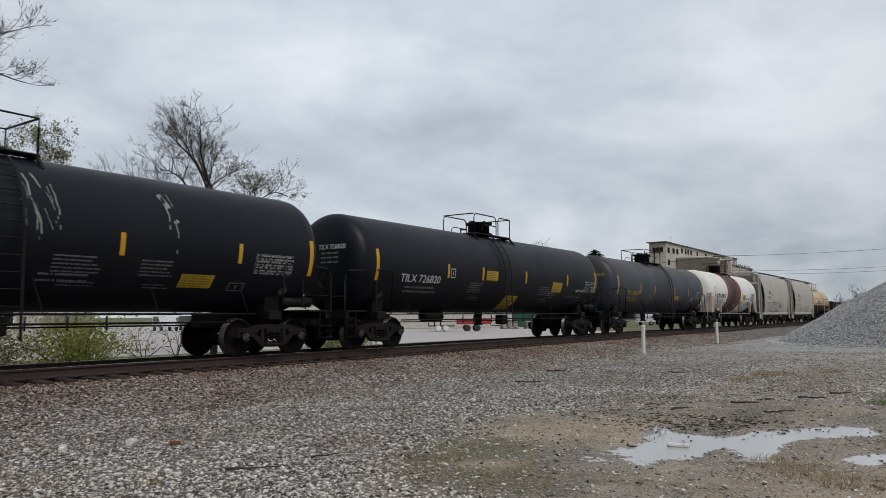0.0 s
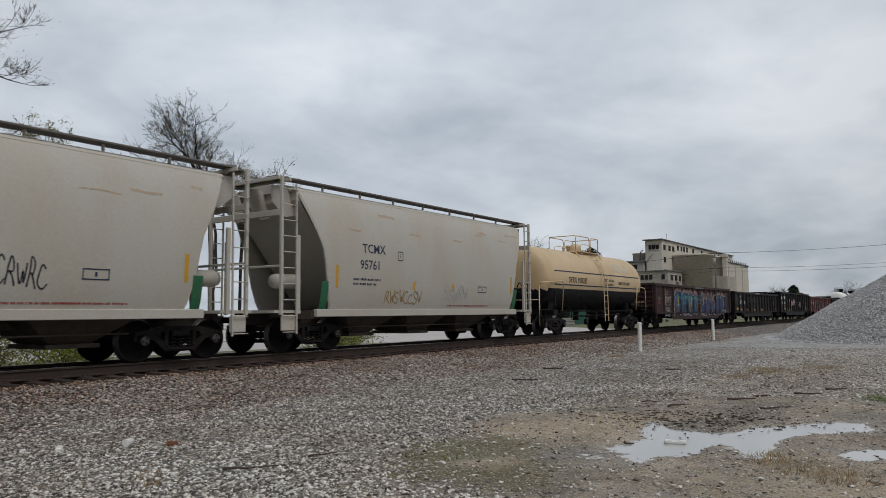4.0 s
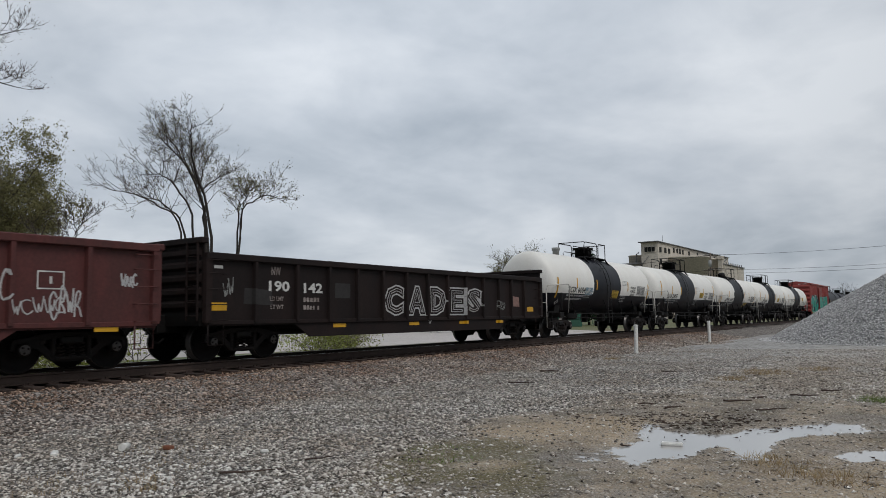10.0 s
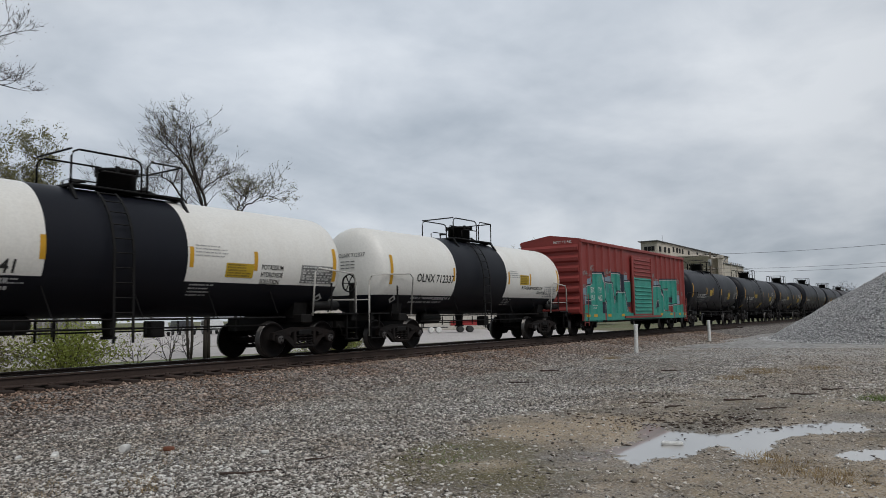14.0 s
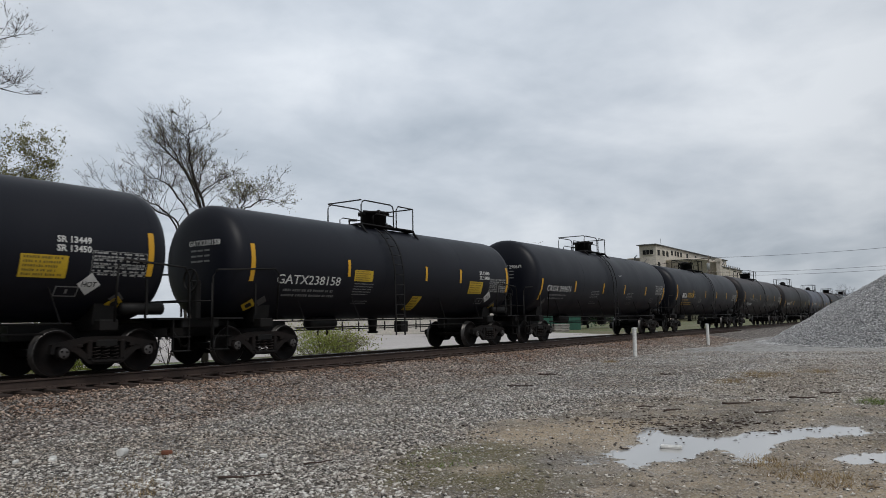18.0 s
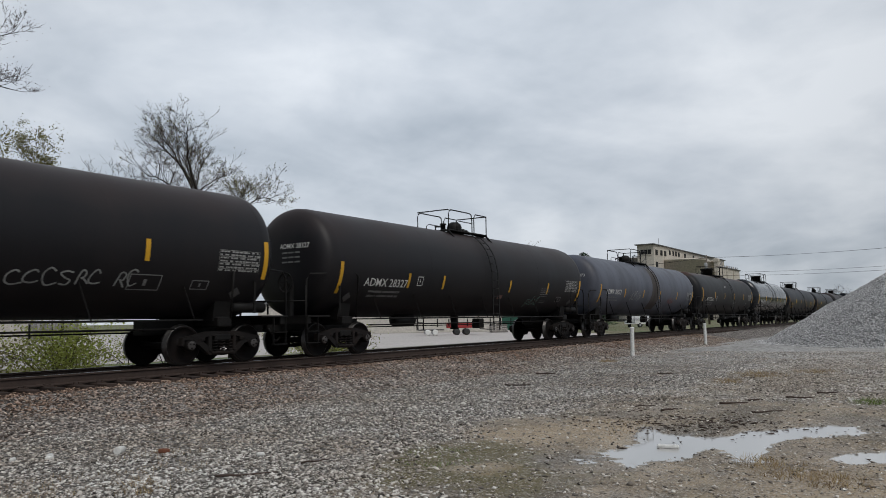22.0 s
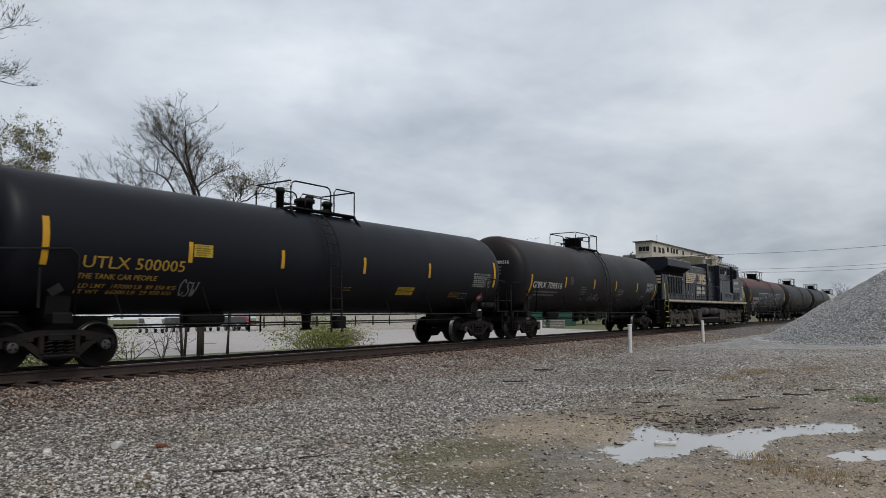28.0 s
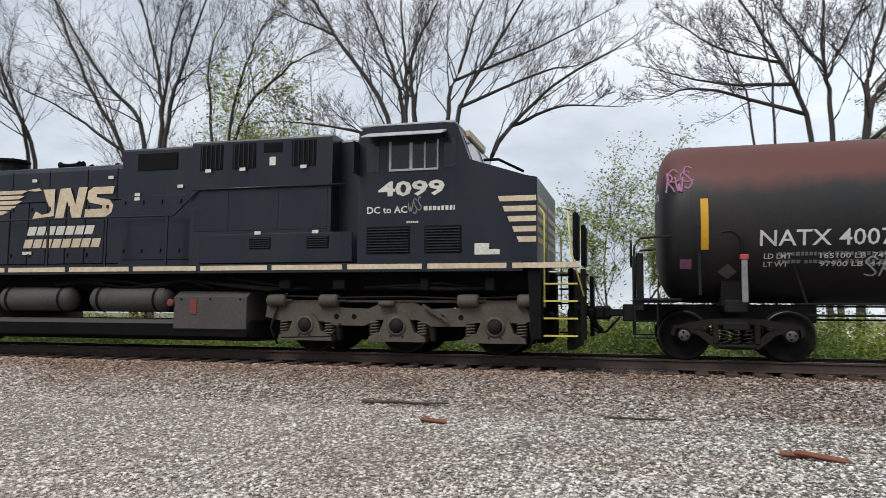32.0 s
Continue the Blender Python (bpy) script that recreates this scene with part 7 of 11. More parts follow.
def ladder(car, x, r, z, zt, zb, material):
    """A side ladder that follows the tank up to the platform, on both sides."""
    for s in (-1, 1):
        b = Build()
        path = [(s * (r + 0.16), zb), (s * (r + 0.13), z)]
        for k in range(1, 7):
            a = k / 6 * math.radians(58)
            path.append((s * (r + 0.10) * math.cos(a), z + (r + 0.10) * math.sin(a)))
        for o in (-0.21, 0.21):
            for (y0, z0), (y1, z1) in zip(path, path[1:]):
                b.beam((x + o, y0, z0), (x + o, y1, z1), 0.02, 0.055, up=(1, 0, 0))
        lad = part("ladder", b, material, car)
        cum, prev, step = 0.0, path[0], 0.30
        for p in path[1:]:
            d = math.dist(prev, p)
            while cum + step <= d + 1e-6:
                cum += step
                u = cum / d
                y, zz = prev[0] + (p[0] - prev[0]) * u, prev[1] + (p[1] - prev[1]) * u
                part("rung", shared(("rung", material.name), material, lambda g: g.tube([(-0.21, 0, 0), (0.21, 0, 0)], 0.014, 5)), None, lad, at=pose(x, y, zz))
            cum -= d
            prev = p


def underframe(car, half, tc, r, z, material, full_sill=False, handrail=True, end_mat=None, rail_mat=None):
    bottom = z - r
    em = end_mat or material
    for s in (-1, 1):
        b = Build()
        x0, x1 = s * (tc / 2 - 1.5), s * (half + 0.22)
        b.box((x0 + x1) / 2, 0, 0.86, abs(x1 - x0), 0.42, 0.34, 0.02)
        part("stub_sill", b, material, car)
        part("end_sill", Build().box(s * (half - 0.10), 0, 1.0, 0.18, 2.6, 0.22, 0.02), material, car)
        part("body_bolster", Build().box(s * tc / 2, 0, 0.98, 0.4, 2.3, 0.24, 0.03), material, car)
    if full_sill:
        part("centre_sill", Build().box(0, 0, 0.86, 2 * half - 1, 0.36, 0.34, 0.02), material, car)
    for s in (-1, 1):
        # saddle that carries the barrel over the truck
        arc = [(r * math.sin(math.radians(a)), z - r * math.cos(math.radians(a)) - 0.004) for a in range(-42, 43, 7)]
        q = Build().prism(arc + [(r * 0.62, 1.0), (-r * 0.62, 1.0)], s * tc / 2 - 0.24, s * tc / 2 + 0.24, plane="yz")
        part("saddle", q, material, car)
        ep = part("end_platform", Build().box(s * (half - 0.42), 0, 1.10, 0.85, 2.7, 0.04), material, car)
        for y in (-1, 1):
            g = Build()
            hoop(g, [(s * (half - 0.02), y * 1.28, 1.10), (s * (half - 0.02), y * 1.28, 2.05), (s * (half - 0.14), y * 1.30, 2.22), (s * (half - 1.70), y * 1.50, 2.30), (s * (half - 1.84), y * 1.50, 2.18), (s * (half - 1.84), y * 1.40, 1.05)], 0.024)
            part("end_rail", g, em, ep)
            g = Build()
            hoop(g, [(s * half, y * 1.28, 0.45), (s * half, y * 1.28, 1.9)], 0.02)
            part("grab_post", g, em, ep)
            for o in (0.02, 0.42):
                part("step_hanger", Build().beam((s * (half - o), y * 1.3, 1.1), (s * (half - o), y * 1.3, 0.38), 0.05, 0.02), material, ep)
            for h in (0.40, 0.70):
                part("tread", Build().box(s * (half - 0.22), y * 1.3, h, 0.44, 0.14, 0.025), material, car)
            # placard holder beside the end stripe
            part("placard_holder", Build().box(s * (half - 1.15), y * 1.42, 1.55, 0.05, 0.03, 0.75), material, car)
        g = Build()
        hoop(g, [(s * half, -1.28, 1.5), (s * half, 1.28, 1.5)], 0.018)
        part("cross_rail", g, em, ep)
    # hand brake on the end that comes first
    part("brake_stand", Build().box(-(half - 0.12), -0.55, 1.55, 0.14, 0.2, 0.9, 0.02), material, car)
    bw = Build()
    bw.lathe([(-0.02, 0.27), (0.02, 0.27), (0.02, 0.235), (-0.02, 0.235), (-0.02, 0.27)], 18, "x", at=(-(half + 0.04), -0.55, 2.0), caps=False)
    for k in range(3):
        a = math.pi * k / 3
        bw.beam((-(half + 0.04), -0.55 - 0.25 * math.cos(a), 2.0 - 0.25 * math.sin(a)), (-(half + 0.04), -0.55 + 0.25 * math.cos(a), 2.0 + 0.25 * math.sin(a)), 0.025, 0.02)
    part("brake_wheel", bw, material, car)
    # sloping reservoir and valve gear on the end platform
    q = Build().lathe([(-0.5, 0.001), (-0.48, 0.13), (0.48, 0.13), (0.5, 0.001)], 12, "x", at=(half - 1.0, -1.0, 1.32))
    part("air_reservoir", q, material, car)
    if handrail:
        for y in (-1, 1):
            g = Build()
            g.tube([(-(tc / 2 - 0.9), y * (r - 0.10), 1.02), (tc / 2 - 0.9, y * (r - 0.10), 1.02)], 0.022, 6)
            k = max(4, round(tc / 2.6))
            for i in range(k + 1):
                x = -(tc / 2 - 1.1) + (tc - 2.2) * i / k
                g.beam((x, y * (r - 0.10), 1.02), (x - 0.18, y * r * 0.82, z - r * 0.52), 0.05, 0.012)
            part("running_rail", g, rail_mat or material, car)
    # brake gear below the barrel
    q = Build()
    q.lathe([(-0.55, 0.001), (-0.54, 0.15), (-0.45, 0.2), (0.45, 0.2), (0.54, 0.15), (0.55, 0.001)], 14, "x", at=(-tc / 4, -0.35, bottom - 0.12))
    part("brake_reservoir", q, material, car)
    q = Build()
    q.tube([(-tc / 2 + 1.2, -0.9, 0.83), (tc / 2 - 1.2, -0.9, 0.83)], 0.022, 5)
    q.tube([(-tc / 2 + 1.2, 0.55, 0.75), (tc / 2 - 1.2, 0.55, 0.75)], 0.018, 5)
    for x in (-2.4, -1.7, -0.5, 0.3, 1.1, 1.9, 2.7):
        q.beam((x, -0.9, 0.98), (x, -0.9, 0.70), 0.03, 0.03)
    q.box(0.7, -0.6, 0.80, 0.34, 0.34, 0.36, 0.03)
    q.lathe([(0.62, 0.12), (bottom + 0.05, 0.16)], 12, "z", at=(0, 0, 0))
    q.lathe([(0.60, 0.17), (0.66, 0.17)], 12, "z", at=(0, 0, 0))
    part("brake_rigging", q, material, car)


def tank_car(centre, tc, label, half=None, r=1.55, z=2.62, head=HEAD, body=TANK_BLACK, under=FRAME_BLACK, ladder_x=0.25, plat=(-1.3, 1.3), dome="manway", dome_x=0.1, dome_mat=None, zones=None, mats=None, cuts=(), rings=(), ring_mat=None, hoop_mat=None, ladder_mat=None, cap=0, full_sill=False, group="tank cars of the train", high=0.72, end_mat=None, rail_mat=None, belly=None):
    car = car_root("tank_car", centre, label, "tank car", group)
    half_t = tc / 2 + 1.35 if half is None else half
    # the end of the car lies a little past the barrel
    half_c = tc / 2 + 1.78
    part("tank", tank_mesh(half_t, r, z, head, zones or (lambda x, q: 0), mats or [body], {"cuts": cuts}, belly), None, car)
    for x in (-(half_t - head), half_t - head, *rings):
        rb = Build()
        ring(rb, x, r, z)
        if zones:
            for i, q in enumerate(rb.f):
                rb.m[i] = zones(x + 0.01, sum(rb.v[j][2] for j in q) / len(q))
        part("weld_band", rb.mesh("weld_band", mats or [body]), None, car)
    platform(car, plat[0], plat[1], z + r, r, z, hoop_mat or under, dome=dome, dome_x=dome_x, dome_mat=dome_mat, high=high)
    ladder(car, ladder_x, r, z, z + r, 0.55, ladder_mat or hoop_mat or under)
    underframe(car, half_c, tc, r, z, under, full_sill=full_sill, end_mat=end_mat, rail_mat=rail_mat)
    running_gear(car, centre, tc, half_c + 0.35, cap)
    return car, Side(car, r, z)


# ---- gondolas ----
def gondola(centre, tc, label, body, half=8.1, top=2.72, bottom=0.50, ribs=(), w=1.52, end_top=None):
    car = car_root("gondola_car", centre, label, "gondola car", "gondola cars of the train")
    posts = (-half + 0.06, *ribs, half - 0.06)
    floor = Build().box(0, 0, 1.15, 2 * half - 0.1, 2 * w - 0.06, 0.10)
    part("floor_plate", floor, body, car)
    b = Build()
    for s in (-1, 1):
        # side sheet, deeper between the trucks
        edge = tc / 2 - 1.75
        prof = [(-half, top), (half, top), (half, bottom + 0.32), (edge + 0.5, bottom + 0.32), (edge, bottom), (-edge, bottom), (-edge - 0.5, bottom + 0.32), (-half, bottom + 0.32)]
        q = Build().prism(prof, s * w - 0.012, s * w + 0.012)
        part("side_sheet", q, body, car)
        c = Build()
        c.box(0, s * (w + 0.04), top - 0.07, 2 * half, 0.16, 0.16, 0.02)
        part("top_chord", c, body, car)
        c = Build()
        c.box(0, s * (w + 0.03), bottom + 0.40, 2 * half, 0.07, 0.10, 0.01)
        part("side_sill", c, body, car)
        for x in posts:
            wide = 0.20 if abs(x) > half - 0.1 else 0.125
            p = part("side_post", shared(("post", top, bottom, wide, body.name), body, lambda g: g.prism([(-wide / 2, 0.0), (-wide / 2 + 0.02, -0.10), (wide / 2 - 0.02, -0.10), (wide / 2, 0.0)], bottom + 0.40, top - 0.14, plane="xy")), None, car)
            p.matrix_basis = pose(x, s * (w + 0.011), 0, 0, 0, 0 if s < 0 else 180)
    for s in (-1, 1):
        et = end_top or top
        e = Build().box(s * half, 0, (et + 1.1) / 2 + 0.05, 0.03, 2 * w, et - 1.2)
        part("end_sheet", e, body, car)
        for k in range(5):
            zz = 1.15 + (et - 1.3) * (k + 0.5) / 5
            q = Build().prism([(0.0, -0.11), (s * 0.09, -0.045), (s * 0.09, 0.045), (0.0, 0.11)], -w + 0.05, w - 0.05)
            q.v = [Vector(v) + Vector((s * (half + 0.01), 0, zz)) for v in q.v]
            part("end_rib", q, body, car)
        q = Build().box(s * (half + 0.04), 0, et - 0.04, 0.2, 2 * w + 0.16, 0.14, 0.02)
        part("end_cap", q, body, car)
        for y in (-1, 1):
            lad = Build()
            for o in (0.06, 0.44):
                lad.beam((s * (half + 0.13), y * (w - o), 0.95), (s * (half + 0.13), y * (w - o), et - 0.05), 0.03, 0.05)
            for k in range(5):
                lad.tube([(s * (half + 0.14), y * (w - 0.06), 1.05 + k * 0.33), (s * (half + 0.14), y * (w - 0.44), 1.05 + k * 0.33)], 0.013, 5)
            part("end_ladder", lad, body, car)
            iron = shared(("grab_iron", body.name), body, lambda g: hoop(g, [(-0.22, 0, 0), (-0.22, -0.13, 0), (0.22, -0.13, 0), (0.22, 0, 0)], 0.012))
            for zz in (0.95, 1.3, 1.65, 2.0, 2.3):
                part("grab_iron", iron, None, car, at=pose(s * (half - 0.30), y * (w + 0.02), zz, 0, 0, 0 if y < 0 else 180))
            g = Build()
            st = [(s * (half - 0.08), y * (w + 0.05), 0.95), (s * (half - 0.08), y * (w + 0.05), 0.40), (s * (half - 0.5), y * (w + 0.05), 0.40), (s * (half - 0.5), y * (w + 0.05), 0.95)]
            hoop(g, st, 0.02)
            part("stirrup_step", g, body, car)
    q = Build()
    q.box(0, 0, 0.88, 2 * half + 0.5, 0.42, 0.42, 0.02)
    for s in (-1, 1):
        q.box(s * tc / 2, 0, 0.98, 0.5, 2.6, 0.24)
        q.box(s * (half - 0.05), 0, 0.98, 0.2, 2.9, 0.30)
    for i in range(-3, 4):
        q.box(i * 1.4, 0, 1.02, 0.12, 2.9, 0.2)
    part("underframe", q, FRAME_BLACK, car)
    q = Build()
    q.tube([(-tc / 2 + 1.2, -0.9, 0.62), (tc / 2 - 1.2, -0.9, 0.62)], 0.02, 5)
    q.lathe([(-0.5, 0.001), (-0.48, 0.18), (0.48, 0.18), (0.5, 0.001)], 12, "x", at=(-2.4, -0.6, 0.72))
    q.box(1.2, -0.6, 0.72, 0.4, 0.4, 0.34, 0.03)
    part("brake_rigging", q, FRAME_BLACK, car)
    running_gear(car, centre, tc, tc / 2 + 2.13)
    steps = []
    for x in posts:
        wide = 0.20 if abs(x) > half - 0.1 else 0.125
        steps += [(x - wide / 2 - 0.001, 0.0), (x - wide / 2 + 0.018, 0.102), (x + wide / 2 - 0.018, 0.102), (x + wide / 2 + 0.001, 0.0)]
    return car, Side(car, flat=w + 0.012, steps=steps)


# ---- covered hoppers ----
RUST_TINT = mat("thin_rust", (0.46, 0.34, 0.23), 0.6, dirt=(0.42, 0.39, 0.34), amount=0.9, scale=3.0, bump=0.0)
WALK_GREY = mat("weathered_grating", (0.15, 0.135, 0.12), 0.7, dirt=(0.09, 0.07, 0.055), amount=0.5, scale=2.0)
SPRAY_PALEGREY = mat("pale_grey_spray", (0.40, 0.395, 0.40), 0.6, dirt=(0.33, 0.33, 0.33), amount=0.5, bump=0.0)


def hopper(centre, tc, label, seed, code_a, code_b, code_x=-3.75):
    car = car_root("hopper_car", centre, label, "hopper car", "covered hoppers of the train")
    b = Build()
    # height, half width, half length
    lv = [(1.02, 1.36, 4.75), (1.30, 1.45, 4.85), (1.75, 1.52, 4.95), (2.3, 1.55, 5.05), (2.75, 1.55, 5.15), (3.2, 1.52, 5.38), (3.7, 1.43, 5.64), (4.05, 1.32, 5.80), (4.22, 1.22, 5.86)]
    vs = []
    for z, w, l in lv:
        vs += [(-l, -w, z), (-l * 0.5, -w, z), (0, -w, z), (l * 0.5, -w, z), (l, -w, z), (l, w, z), (0, w, z), (-l, w, z)]
    n = 8
    fs = [(i * n + k, i * n + (k + 1) % n, (i + 1) * n + (k + 1) % n, (i + 1) * n + k) for i in range(len(lv) - 1) for k in range(n)]
    fs = [f for j, f in enumerate(fs) if j % n not in (4, 7)]  # the ends stand open over the slope sheets
    b.add(vs, fs, smooth=False)
    for i in range(len(lv) - 1):
        for k in range(4):
            b.s[i * (n - 2) + k] = True
    for y in (-1, 1):
        for e in (-1, 1):
            for (z0, w0, l0), (z1, w1, l1) in zip(lv, lv[1:]):
                b.beam((e * l0, y * (w0 - 0.03), z0), (e * l1, y * (w1 - 0.03), z1), 0.05, 0.06)
    part("hopper_body", b, HOPPER_GREY, car)
    r = Build()
    arc = [(-1.24, 4.20), (-1.20, 4.26), (-0.9, 4.36), (-0.4, 4.43), (0, 4.44), (0.4, 4.43), (0.9, 4.36), (1.20, 4.26), (1.24, 4.20)]
    r.prism(arc, -5.92, 5.92, plane="yz")
    part("roof", r, HOPPER_GREY, car)
    q = Build().box(0, 0, 4.46, 10.4, 0.6, 0.08, 0.02)
    part("hatch_trough", q, HOPPER_GREY, car)
    for s in (-1, 1):
        w = Build()
        w.box(0, s * 0.98, 4.50, 13.0, 0.40, 0.035)
        part("roof_walkway", w, WALK_GREY, car)
        for i in range(9):
            x = -6.2 + i * 1.55
            part("walkway_bracket", shared("walkway_bracket", HOPPER_GREY, lambda g: g.beam((0, 0, 0), (0, 0, 0.14), 0.05, 0.05)), None, car, at=pose(x, s * 0.98, 4.35))
    for s in (-1, 1):
        q = Build().box(s * 6.40, 0, 4.46, 0.36, 2.4, 0.035)
        part("roof_walkway", q, WALK_GREY, car)
        for x in (6.20, 6.58):
            part("walkway_beam", Build().box(s * x, 0, 4.42, 0.06, 2.76, 0.09, 0.01), HOPPER_GREY, car)
        part("end_beam", Build().box(s * 6.5, 0, 3.55, 0.07, 2.76, 0.16, 0.01), HOPPER_GREY, car)
        part("end_beam", Build().box(s * 6.5, 0, 2.2, 0.05, 2.76, 0.06, 0.01), HOPPER_GREY, car)
        # sloped end sheet with its stiffeners
        e = Build().prism([(s * 5.84, 4.2), (s * 5.84, 3.95), (s * 3.35, 1.05), (s * 3.25, 1.05)], -1.27, 1.27)
        part("slope_sheet", e, HOPPER_GREY, car)
        for y in (-0.95, 0, 0.95):
            g = Build().prism([(s * 6.45, 4.3), (s * 5.7, 4.3), (s * 5.5, 3.62), (s * 6.0, 3.5), (s * 6.45, 3.85)], y - 0.03, y + 0.03)
            part("end_gusset", g, HOPPER_GREY, car)
        for y in (-1, 1):
            g = Build().box(s * 6.5, y * 1.38, 2.72, 0.08, 0.09, 3.5, 0.01)
            part("corner_post", g, HOPPER_GREY, car)
            g = Build().box(s * 5.95, y * 1.40, 2.0, 0.10, 0.08, 2.0, 0.01)
            part("corner_post", g, HOPPER_GREY, car)
            g = Build()
            for k in range(10):
                g.tube([(s * 6.50, y * 1.46, 0.55 + k * 0.4), (s * 6.05, y * 1.46, 0.55 + k * 0.4)], 0.014, 5)
            g.beam((s * 6.05, y * 1.46, 0.5), (s * 6.05, y * 1.43, 4.3), 0.04, 0.04)
            part("ladder", g, HOPPER_GREY, car)
            g = Build().box(s * 6.27, y * 1.38, 0.78, 0.46, 0.06, 0.4, 0.02)
            part("corner_step", g, HOPPER_GREY, car)
        g = Build().box(s * 6.25, 0, 1.06, 0.9, 2.7, 0.07)
        part("end_platform", g, HOPPER_GREY, car)
        g = Build().lathe([(-0.45, 0.001), (-0.44, 0.16), (-0.3, 0.2), (0.3, 0.2), (0.44, 0.16), (0.45, 0.001)], 14, "x", at=(s * 5.75, -0.7, 1.85))
        part("brake_cylinder", g, HOPPER_GREY, car)
    for s in (-1, 1):
        g = Build().box(0, s * 1.37, 1.02, 10.6, 0.12, 0.20, 0.01)
        part("side_sill", g, HOPPER_GREY, car)
    for i in (-1, 0, 1):
        g = Build()
        x = i * 2.75
        g.add([(x - 1.2, -1.2, 1.0), (x + 1.2, -1.2, 1.0), (x + 1.2, 1.2, 1.0), (x - 1.2, 1.2, 1.0), (x - 0.4, -0.6, 0.42), (x + 0.4, -0.6, 0.42), (x + 0.4, 0.6, 0.42), (x - 0.4, 0.6, 0.42)], [(0, 1, 5, 4), (1, 2, 6, 5), (2, 3, 7, 6), (3, 0, 4, 7), (4, 5, 6, 7)])
        part("outlet_chute", g, TRUCK_DUST, car)
        g = Build().box(x, 0, 0.40, 1.1, 1.5, 0.09, 0.01)
        part("outlet_gate", g, TRUCK_DUST, car)
    q = Build()
    q.box(0, 0, 0.88, 13.3, 0.42, 0.30, 0.02)
    for s in (-1, 1):
        q.box(s * tc / 2, 0, 0.98, 0.5, 2.5, 0.22)
    part("center_sill", q, TRUCK_DUST, car)
    q = Build().tube([(-3.8, -0.95, 0.62), (3.8, -0.95, 0.62)], 0.02, 5)
    part("brake_rod", q, TRUCK_DUST, car)
    sd = HopperSide(car, lv)
    sd.text(code_a, 0.36, code_x + 0.12, 2.81, NAVYLET)
    sd.text(code_b, 0.36, code_x + 0.02, 2.35, NAVYLET)
    sd.bars(code_x - 0.25, 1.98, 1.2, 2, NAVYLET, h=0.06, gap=0.13, seed=seed)
    sd.outline(-2.05, 2.55, 0.26, 0.28, NAVYLET)
    sd.outline(2.45, 1.68, 0.55, 0.22, NAVYLET)
    sd.bars(0.7, 1.25, 3.3, 1, RED, h=0.04, seed=seed)
    for x in (-4.65, -1.2, 0.9, 4.75):
        sd.mark("reflective_stripe", x - 0.05, x + 0.05, 1.7, 2.3 if abs(x) > 4 else 1.95, YELLOW)
    rg = random.Random(seed)
    for i in range(9):
        x, s0, l = rg.uniform(-4.5, 5.0), rg.uniform(3.3, 3.9), rg.uniform(0.2, 0.9)
        sd.line([(x, s0), (x + l * 0.5, s0 + rg.uniform(-0.03, 0.03)), (x + l, s0 - 0.02)], rg.uniform(0.03, 0.09), RUST_TINT, name="rust_smear", up=0.004)
    if seed == 1:
        for q in ([(-2.6, 1.15), (-2.35, 1.75), (-2.05, 2.0), (-1.2, 2.0), (-1.25, 1.8), (-1.75, 1.75), (-1.8, 1.55), (-1.3, 1.5), (-1.35, 1.15)], [(-1.1, 1.15), (-1.0, 2.0), (-0.65, 2.0), (-0.68, 1.65), (-0.35, 1.7), (-0.3, 2.0), (0.05, 2.0), (0.0, 1.15), (-0.35, 1.15), (-0.36, 1.45), (-0.7, 1.45), (-0.72, 1.15)], [(0.2, 1.15), (0.25, 2.0), (0.55, 2.0), (0.55, 1.4), (0.95, 1.4), (0.95, 1.15)]):
            sd.shape("pale_spray", q, SPRAY_PALEGREY, up=0.005)
            sd.line(q + q[:1], 0.06, SPRAY_DARK, up=0.010)
        sd.tag(0.7, 1.5, 1.1, 0.5, SPRAY_DARK, 6, 0.035, 131)
        sd.tag(-3.9, 1.2, 1.2, 0.55, SPRAY_DARK, 5, 0.03, 132)
        sd.tag(-0.2, 1.2, 0.7, 0.2, SPRAY_DARK, 4, 0.025, 133)
    else:
        sd.tag(-2.6, 1.3, 1.8, 0.4, SPRAY_TAN, 8, 0.035, 134)
        sd.tag(0.4, 1.4, 1.4, 0.5, SPRAY_PALEGREY, 5, 0.05, 135)
    for x in (-5.1, 5.05):
        sd.mark("corner_panel", x - 0.13, x + 0.13, 1.1, 1.85, GREEN, "dark green corner panel", up=0.012)
    running_gear(car, centre, tc, 7.25)
    return car, sd


class HopperSide(Side):
    def __init__(self, car, lv):
        self.car, self.lv, self.flat, self.steps = car, lv, None, ()

    def at(self, x, s, up=0.006):
        for (z0, w0, _), (z1, w1, _) in zip(self.lv, self.lv[1:]):
            if s <= z1:
                return (x, -(w0 + (w1 - w0) * (s - z0) / (z1 - z0)) - up, s)
        return (x, -1.3 - up, s)


